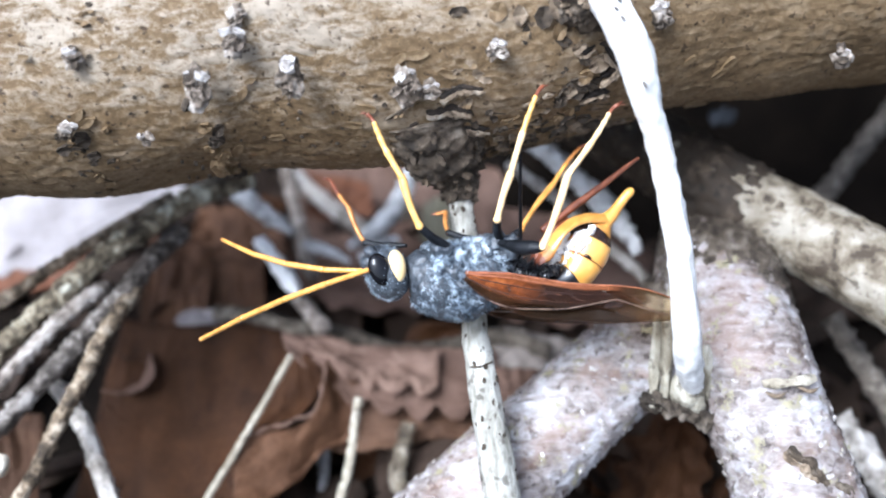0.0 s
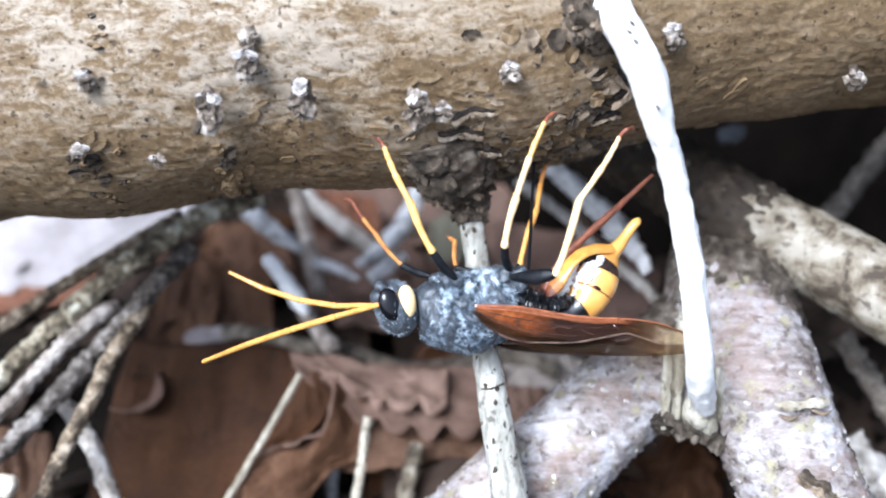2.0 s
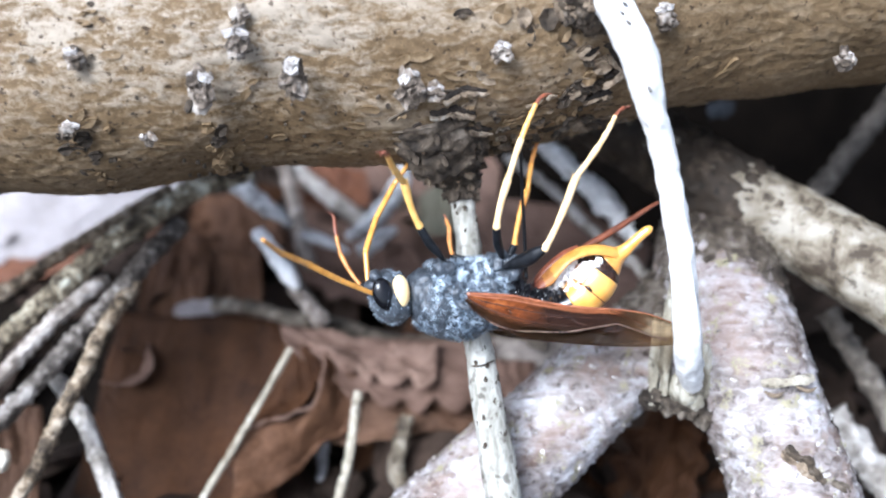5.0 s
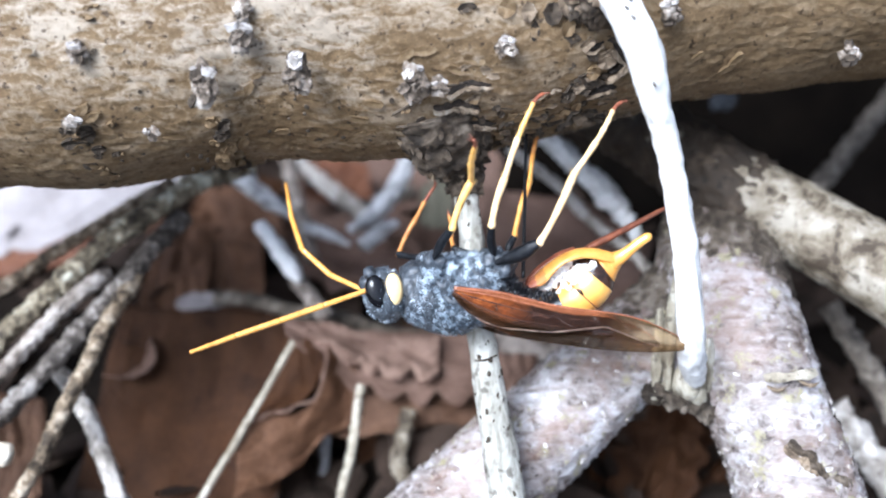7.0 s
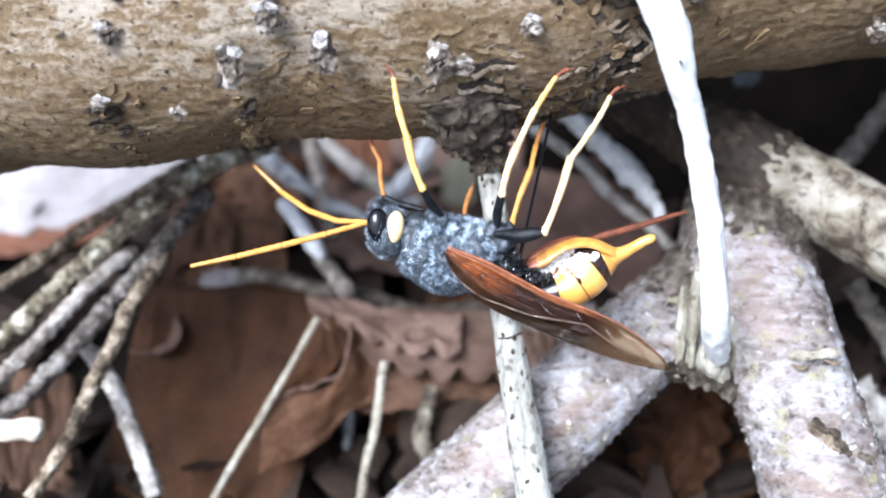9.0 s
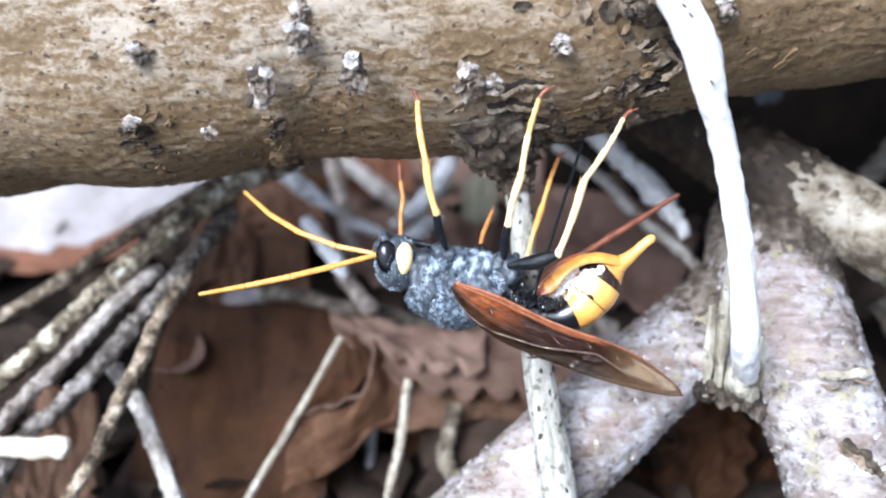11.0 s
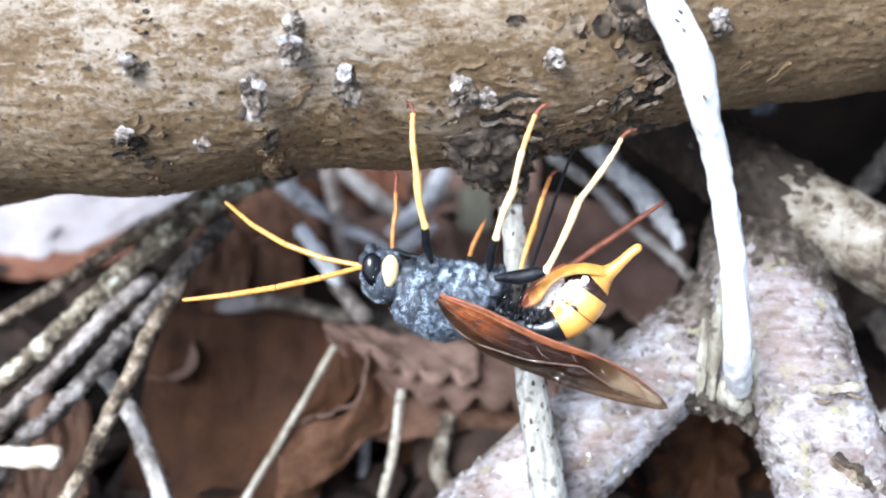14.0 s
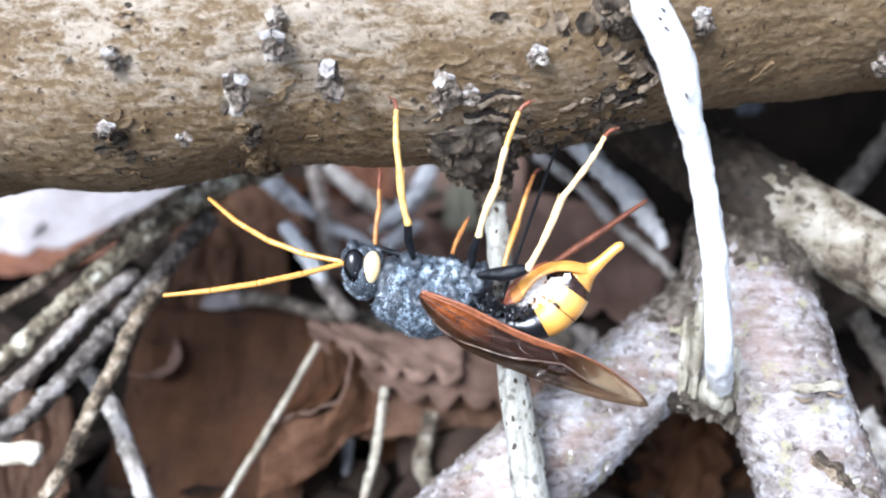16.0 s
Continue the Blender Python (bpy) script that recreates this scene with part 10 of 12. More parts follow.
    walk(LEGS["NH"][2], [(0, span((-0.96, 2.36, -9.86), (-3.58, 7.79, -20.88))), (0.5, span((0.64, 0.07, -10.17), (0.22, 2.93, -22.38))), (1, span((-0.37, 1.40, -10.08), (-2.17, 5.94, -21.64))), (1.5, span((-1.59, 2.85, -9.65), (-5.02, 9.06, -20.01))), (2, span((-2.43, 3.84, -9.12), (-6.67, 10.92, -18.57))), (2.1, span((-2.44, 3.86, -9.11), (-6.66, 10.94, -18.58))), (2.2, span((-2.47, 3.91, -9.08), (-6.62, 10.98, -18.58))), (2.3, span((-2.50, 4.00, -9.03), (-6.60, 11.09, -18.55))), (2.4, span((-2.53, 4.06, -9.00), (-6.56, 11.13, -18.55))), (2.5, span((-2.54, 4.08, -8.98), (-6.54, 11.15, -18.55))), (2.6, span((-2.73, 4.33, -8.82), (-6.92, 11.62, -18.12))), (2.7, span((-3.18, 4.86, -8.37), (-7.82, 12.65, -17.05))), (2.8, span((-3.71, 5.41, -7.81), (-8.85, 13.68, -15.70))), (2.9, span((-4.13, 5.83, -7.27), (-9.69, 14.45, -14.48))), (3, span((-4.30, 5.98, -7.04), (-10.03, 14.75, -13.96))), (3.1, span((-4.24, 5.94, -7.11), (-9.92, 14.67, -14.12))), (3.2, span((-4.10, 5.85, -7.27), (-9.68, 14.48, -14.47))), (3.3, span((-3.92, 5.75, -7.45), (-9.39, 14.26, -14.88))), (3.4, span((-3.78, 5.65, -7.60), (-9.14, 14.05, -15.22))), (3.5, span((-3.72, 5.59, -7.67), (-9.02, 13.95, -15.38))), (3.6, span((-3.80, 5.66, -7.57), (-9.18, 14.09, -15.15))), (3.7, span((-4.03, 5.84, -7.31), (-9.57, 14.45, -14.58))), (3.8, span((-4.29, 6.06, -6.98), (-10.01, 14.87, -13.85))), (3.9, span((-4.49, 6.21, -6.71), (-10.37, 15.16, -13.26))), (4, span((-4.58, 6.27, -6.60), (-10.52, 15.27, -13.02))), (4.5, span((-5.10, 6.46, -6.01), (-11.57, 15.62, -11.64))), (5, span((-5.60, 6.56, -5.44), (-12.57, 15.77, -10.34))), (5.5, span((-6.04, 6.54, -4.95), (-13.47, 15.72, -9.22))), (6, span((-6.47, 6.49, -4.47), (-14.31, 15.57, -8.16))), (6.5, span((-6.83, 6.38, -4.06), (-15.07, 15.30, -7.26))), (6.6, span((-6.81, 6.30, -4.23), (-15.02, 15.12, -7.72))), (6.7, span((-6.75, 6.10, -4.59), (-14.92, 14.67, -8.74))), (6.8, span((-6.68, 5.86, -4.99), (-14.77, 14.11, -9.89))), (6.9, span((-6.61, 5.65, -5.31), (-14.59, 13.61, -10.83))), (7, span((-6.56, 5.56, -5.45), (-14.50, 13.39, -11.23))), (7.1, span((-6.65, 5.36, -5.55), (-14.76, 12.98, -11.37))), (7.2, span((-6.81, 4.90, -5.77), (-15.32, 12.04, -11.63))), (7.3, span((-6.94, 4.39, -6.03), (-15.86, 10.94, -11.96))), (7.4, span((-7.01, 4.00, -6.23), (-16.21, 10.09, -12.19))), (7.5, span((-7.02, 3.84, -6.31), (-16.32, 9.76, -12.30))), (8, span((-3.52, 2.90, -9.12), (-8.79, 8.50, -19.03))), (8.5, span((-4.48, 3.34, -8.53), (-11.84, 9.24, -16.79))), (9, span((-3.13, 2.87, -9.27), (-8.56, 8.25, -19.21))), (9.5, span((-3.72, 2.95, -9.01), (-10.16, 8.80, -18.06))), (10, span((-4.88, 3.25, -8.33), (-12.43, 9.30, -16.32))), (10.5, span((-4.91, 3.24, -8.33), (-12.39, 9.12, -16.50))), (11, span((-4.93, 3.22, -8.31), (-12.36, 8.95, -16.66))), (11.5, span((-4.98, 3.21, -8.29), (-12.33, 8.77, -16.80))), (12, span((-5.01, 3.20, -8.28), (-12.31, 8.59, -16.94))), (12.5, span((-5.07, 3.18, -8.25), (-12.30, 8.40, -17.07))), (13, span((-5.13, 3.19, -8.21), (-12.43, 8.42, -16.98))), (13.5, span((-5.03, 3.14, -8.29), (-12.22, 8.31, -17.18))), (14, span((-5.06, 3.18, -8.26), (-12.27, 8.39, -17.10))), (14.5, span((-5.06, 3.19, -8.24), (-12.30, 8.41, -17.07))), (15, span((-5.06, 3.18, -8.25), (-12.29, 8.41, -17.07))), (15.5, span((-5.03, 3.17, -8.28), (-12.23, 8.38, -17.15))), (16, span((-5.04, 3.16, -8.27), (-12.24, 8.35, -17.14)))])
    walk(LEGS["FF"][0], [(0, span((-9.60, 8.77, 7.53), (-1.96, 3.50, 4.80))), (0.5, span((-8.42, 8.48, 7.43), (-1.96, 3.50, 4.80))), (1, span((-7.42, 8.26, 7.46), (-1.96, 3.50, 4.80))), (1.5, span((-6.24, 8.00, 7.57), (-1.96, 3.50, 4.80))), (2, span((-5.44, 7.84, 7.55), (-1.96, 3.50, 4.80))), (2.1, span((-5.97, 7.96, 7.65), (-1.96, 3.50, 4.80))), (2.2, span((-7.22, 8.26, 7.87), (-1.96, 3.50, 4.80))), (2.3, span((-8.71, 8.60, 8.15), (-1.96, 3.50, 4.80))), (2.4, span((-9.96, 8.90, 8.37), (-1.96, 3.50, 4.80))), (2.5, span((-10.49, 9.02, 8.47), (-1.96, 3.50, 4.80))), (2.6, span((-9.92, 8.81, 7.12), (-1.96, 3.50, 4.80))), (2.7, span((-8.57, 8.30, 3.90), (-1.96, 3.50, 4.80))), (2.8, span((-6.95, 7.69, 0.06), (-1.96, 3.50, 4.80))), (2.9, span((-5.60, 7.18, -3.16), (-1.96, 3.50, 4.80))), (3, span((-5.03, 6.97, -4.51), (-1.96, 3.50, 4.80))), (3.1, span((-5.43, 7.13, -3.42), (-1.96, 3.50, 4.80))), (3.2, span((-6.37, 7.52, -0.81), (-1.96, 3.50, 4.80))), (3.3, span((-7.50, 7.97, 2.29), (-1.96, 3.50, 4.80))), (3.4, span((-8.44, 8.36, 4.90), (-1.96, 3.50, 4.80))), (3.5, span((-8.84, 8.52, 5.99), (-1.96, 3.50, 4.80))), (3.6, span((-9.00, 8.55, 5.91), (-1.96, 3.50, 4.80))), (3.7, span((-9.39, 8.62, 5.71), (-1.96, 3.50, 4.80))), (3.8, span((-9.84, 8.70, 5.48), (-1.96, 3.50, 4.80))), (3.9, span((-10.23, 8.77, 5.28), (-1.96, 3.50, 4.80))), (4, span((-10.39, 8.80, 5.20), (-1.96, 3.50, 4.80))), (4.5, span((-10.93, 8.72, 4.51), (-1.96, 3.50, 4.80))), (5, span((-11.47, 8.64, 3.82), (-1.96, 3.50, 4.80))), (5.5, span((-12.01, 8.57, 3.12), (-1.96, 3.50, 4.80))), (6, span((-12.55, 8.49, 2.43), (-1.96, 3.50, 4.80))), (6.5, span((-13.09, 8.41, 1.74), (-1.96, 3.50, 4.80))), (6.6, span((-12.28, 8.25, 2.16), (-1.96, 3.50, 4.80))), (6.7, span((-10.36, 7.85, 3.15), (-1.96, 3.50, 4.80))), (6.8, span((-8.07, 7.39, 4.33), (-1.96, 3.50, 4.80))), (6.9, span((-6.15, 6.99, 5.32), (-1.96, 3.50, 4.80))), (7, span((-5.34, 6.83, 5.74), (-1.96, 3.50, 4.80))), (7.1, span((-5.68, 6.74, 5.83), (-1.96, 3.50, 4.80))), (7.2, span((-6.50, 6.54, 6.04), (-1.96, 3.50, 4.80))), (7.3, span((-7.47, 6.29, 6.30), (-1.96, 3.50, 4.80))), (7.4, span((-8.29, 6.09, 6.51), (-1.96, 3.50, 4.80))), (7.5, span((-8.63, 6.00, 6.60), (-1.96, 3.50, 4.80))), (8, span((-9.20, 6.00, 6.68), (-1.96, 3.50, 4.80))), (8.5, span((-9.46, 6.00, 6.01), (-1.96, 3.50, 4.80))), (9, span((-9.38, 6.00, 6.62), (-1.96, 3.50, 4.80))), (9.5, span((-8.78, 6.00, 6.45), (-1.96, 3.50, 4.80))), (10, span((-8.27, 6.00, 6.21), (-1.96, 3.50, 4.80))), (10.5, span((-8.04, 6.00, 6.14), (-1.96, 3.50, 4.80))), (11, span((-7.81, 6.00, 6.08), (-1.96, 3.50, 4.80))), (11.5, span((-7.59, 6.00, 6.01), (-1.96, 3.50, 4.80))), (12, span((-7.36, 6.00, 5.95), (-1.96, 3.50, 4.80))), (12.5, span((-7.13, 6.00, 5.88), (-1.96, 3.50, 4.80))), (13, span((-7.09, 6.00, 5.93), (-1.96, 3.50, 4.80))), (13.5, span((-7.02, 6.00, 5.84), (-1.96, 3.50, 4.80))), (14, span((-7.13, 6.00, 5.87), (-1.96, 3.50, 4.80))), (14.5, span((-7.14, 6.00, 5.87), (-1.96, 3.50, 4.80))), (15, span((-7.16, 6.00, 5.87), (-1.96, 3.50, 4.80))), (15.5, span((-7.13, 6.00, 5.84), (-1.96, 3.50, 4.80))), (16, span((-7.07, 6.00, 5.85), (-1.96, 3.50, 4.80)))])
    walk(LEGS["FF"][1], [(0, span((0.00, 0.00, 0.00), (-3.26, 0.94, 4.89))), (0.5, span((0.00, 0.00, 0.00), (-3.19, 0.53, 5.00))), (1, span((0.00, 0.00, 0.00), (-3.90, -0.09, 4.50))), (1.5, span((0.00, 0.00, 0.00), (-4.57, -0.90, 3.70))), (2, span((0.00, 0.00, 0.00), (-4.09, -3.37, 2.70))), (2.1, span((0.00, 0.00, 0.00), (-4.15, -2.87, 3.16))), (2.2, span((0.00, 0.00, 0.00), (-4.08, -1.69, 3.98))), (2.3, span((0.00, 0.00, 0.00), (-3.75, -0.41, 4.60))), (2.4, span((0.00, 0.00, 0.00), (-3.33, 0.56, 4.90))), (2.5, span((0.00, 0.00, 0.00), (-3.13, 0.94, 4.97))), (2.6, span((0.00, 0.00, 0.00), (-3.54, 1.22, 4.62))), (2.7, span((0.00, 0.00, 0.00), (-4.11, 1.71, 3.95))), (2.8, span((0.00, 0.00, 0.00), (-4.17, 2.00, 3.75))), (2.9, span((0.00, 0.00, 0.00), (-4.29, 1.62, 3.79))), (3, span((0.00, 0.00, 0.00), (-4.45, 1.26, 3.75))), (3.1, span((0.00, 0.00, 0.00), (-4.22, 1.47, 3.93))), (3.2, span((0.00, 0.00, 0.00), (-3.87, 1.64, 4.21))), (3.3, span((0.00, 0.00, 0.00), (-3.85, 1.14, 4.39))), (3.4, span((0.00, 0.00, 0.00), (-3.78, 0.45, 4.57))), (3.5, span((0.00, 0.00, 0.00), (-3.64, 0.18, 4.70))), (3.6, span((0.00, 0.00, 0.00), (-3.58, 0.32, 4.74))), (3.7, span((0.00, 0.00, 0.00), (-3.44, 0.63, 4.81))), (3.8, span((0.00, 0.00, 0.00), (-3.28, 0.98, 4.87))), (3.9, span((0.00, 0.00, 0.00), (-3.14, 1.27, 4.89))), (4, span((0.00, 0.00, 0.00), (-3.08, 1.38, 4.90))), (4.5, span((0.00, 0.00, 0.00), (-2.60, 1.75, 5.06))), (5, span((0.00, 0.00, 0.00), (-2.12, 2.08, 5.16))), (5.5, span((0.00, 0.00, 0.00), (-1.66, 2.35, 5.21))), (6, span((0.00, 0.00, 0.00), (-1.22, 2.58, 5.22))), (6.5, span((0.00, 0.00, 0.00), (-0.81, 2.77, 5.20))), (6.6, span((0.00, 0.00, 0.00), (-0.42, 2.86, 5.20))), (6.7, span((0.00, 0.00, 0.00), (0.41, 3.02, 5.11))), (6.8, span((0.00, 0.00, 0.00), (1.06, 3.08, 4.98))), (6.9, span((0.00, 0.00, 0.00), (1.06, 2.86, 5.11))), (7, span((0.00, 0.00, 0.00), (0.81, 2.55, 5.32))), (7.1, span((0.00, 0.00, 0.00), (0.44, 2.40, 5.43))), (7.2, span((0.00, 0.00, 0.00), (-0.54, 2.18, 5.51))), (7.3, span((0.00, 0.00, 0.00), (-1.80, 2.10, 5.27))), (7.4, span((0.00, 0.00, 0.00), (-2.83, 2.10, 4.79))), (7.5, span((0.00, 0.00, 0.00), (-3.24, 2.11, 4.53))), (8, span((0.00, 0.00, 0.00), (-3.27, 1.87, 4.61))), (8.5, span((0.00, 0.00, 0.00), (-2.31, 2.55, 4.86))), (9, span((0.00, 0.00, 0.00), (-2.98, 2.03, 4.74))), (9.5, span((0.00, 0.00, 0.00), (-2.66, 1.65, 5.06))), (10, span((0.00, 0.00, 0.00), (-1.96, 1.69, 5.36))), (10.5, span((0.00, 0.00, 0.00), (-1.87, 1.62, 5.41))), (11, span((0.00, 0.00, 0.00), (-1.78, 1.55, 5.46))), (11.5, span((0.00, 0.00, 0.00), (-1.68, 1.49, 5.51))), (12, span((0.00, 0.00, 0.00), (-1.59, 1.42, 5.55))), (12.5, span((0.00, 0.00, 0.00), (-1.49, 1.36, 5.60))), (13, span((0.00, 0.00, 0.00), (-1.55, 1.33, 5.59))), (13.5, span((0.00, 0.00, 0.00), (-1.49, 1.36, 5.60))), (14, span((0.00, 0.00, 0.00), (-1.48, 1.37, 5.60))), (14.5, span((0.00, 0.00, 0.00), (-1.48, 1.37, 5.60))), (15, span((0.00, 0.00, 0.00), (-1.47, 1.37, 5.60))), (15.5, span((0.00, 0.00, 0.00), (-1.46, 1.38, 5.60))), (16, span((0.00, 0.00, 0.00), (-1.49, 1.36, 5.60)))])
    walk(LEGS["FF"][2], [(0, span((-3.26, 0.94, 4.89), (-7.39, 2.08, 9.50))), (0.5, span((-3.19, 0.53, 5.00), (-7.78, 0.14, 9.28))), (1, span((-3.90, -0.09, 4.50), (-8.83, -0.97, 8.30))), (1.5, span((-4.57, -0.90, 3.70), (-9.87, -2.45, 6.71))), (2, span((-4.09, -3.37, 2.70), (-7.90, -7.06, 6.09))), (2.1, span((-4.15, -2.87, 3.16), (-8.09, -5.93, 6.99))), (2.2, span((-4.08, -1.69, 3.98), (-8.11, -3.30, 8.54))), (2.3, span((-3.75, -0.41, 4.60), (-7.57, -0.39, 9.60))), (2.4, span((-3.33, 0.56, 4.90), (-6.79, 1.82, 10.00))), (2.5, span((-3.13, 0.94, 4.97), (-6.40, 2.69, 10.05))), (2.6, span((-3.54, 1.22, 4.62), (-7.28, 3.18, 9.28))), (2.7, span((-4.11, 1.71, 3.95), (-8.52, 3.87, 7.87))), (2.8, span((-4.17, 2.00, 3.75), (-8.61, 4.10, 7.67))), (2.9, span((-4.29, 1.62, 3.79), (-8.70, 3.12, 8.02))), (3, span((-4.45, 1.26, 3.75), (-8.95, 2.30, 8.02))), (3.1, span((-4.22, 1.47, 3.93), (-8.40, 2.91, 8.40))), (3.2, span((-3.87, 1.64, 4.21), (-7.49, 3.68, 8.94))), (3.3, span((-3.85, 1.14, 4.39), (-7.11, 3.05, 9.42))), (3.4, span((-3.78, 0.45, 4.57), (-6.58, 1.74, 10.05))), (3.5, span((-3.64, 0.18, 4.70), (-6.11, 1.17, 10.40))), (3.6, span((-3.58, 0.32, 4.74), (-5.57, 1.35, 10.62))), (3.7, span((-3.44, 0.63, 4.81), (-4.26, 1.73, 10.95))), (3.8, span((-3.28, 0.98, 4.87), (-2.68, 2.07, 11.03))), (3.9, span((-3.14, 1.27, 4.89), (-1.40, 2.26, 10.85))), (4, span((-3.08, 1.38, 4.90), (-0.88, 2.31, 10.71))), (4.5, span((-2.60, 1.75, 5.06), (-1.19, 3.14, 11.03))), (5, span((-2.12, 2.08, 5.16), (-1.58, 3.89, 11.15))), (5.5, span((-1.66, 2.35, 5.21), (-2.02, 4.55, 11.09))), (6, span((-1.22, 2.58, 5.22), (-2.50, 5.10, 10.84))), (6.5, span((-0.81, 2.77, 5.20), (-3.01, 5.53, 10.41))), (6.6, span((-0.42, 2.86, 5.20), (-2.05, 5.82, 10.51))), (6.7, span((0.41, 3.02, 5.11), (0.09, 6.30, 10.47))), (6.8, span((1.06, 3.08, 4.98), (1.98, 6.48, 10.19))), (6.9, span((1.06, 2.86, 5.11), (2.44, 6.05, 10.35))), (7, span((0.81, 2.55, 5.32), (2.10, 5.43, 10.76))), (7.1, span((0.44, 2.40, 5.43), (1.25, 4.87, 11.16))), (7.2, span((-0.54, 2.18, 5.51), (-1.13, 3.79, 11.56))), (7.3, span((-1.80, 2.10, 5.27), (-4.26, 2.94, 11.00))), (7.4, span((-2.83, 2.10, 4.79), (-6.77, 2.47, 9.68))), (7.5, span((-3.24, 2.11, 4.53), (-7.73, 2.32, 8.93))), (8, span((-3.27, 1.87, 4.61), (-7.49, 2.95, 9.15))), (8.5, span((-2.31, 2.55, 4.86), (-5.70, 2.77, 10.15))), (9, span((-2.98, 2.03, 4.74), (-7.29, 3.11, 9.18))), (9.5, span((-2.66, 1.65, 5.06), (-5.85, 2.39, 10.43))), (10, span((-1.96, 1.69, 5.36), (-4.86, 2.70, 10.85))), (10.5, span((-1.87, 1.62, 5.41), (-4.58, 2.70, 10.99))), (11, span((-1.78, 1.55, 5.46), (-4.29, 2.70, 11.11))), (11.5, span((-1.68, 1.49, 5.51), (-4.00, 2.70, 11.23))), (12, span((-1.59, 1.42, 5.55), (-3.71, 2.71, 11.33))), (12.5, span((-1.49, 1.36, 5.60), (-3.42, 2.72, 11.43))), (13, span((-1.55, 1.33, 5.59), (-3.54, 2.66, 11.41))), (13.5, span((-1.49, 1.36, 5.60), (-3.41, 2.71, 11.43))), (14, span((-1.48, 1.37, 5.60), (-3.39, 2.73, 11.44))), (14.5, span((-1.48, 1.37, 5.60), (-3.40, 2.73, 11.43))), (15, span((-1.47, 1.37, 5.60), (-3.38, 2.74, 11.44))), (15.5, span((-1.46, 1.38, 5.60), (-3.35, 2.75, 11.44))), (16, span((-1.49, 1.36, 5.60), (-3.41, 2.72, 11.43)))])
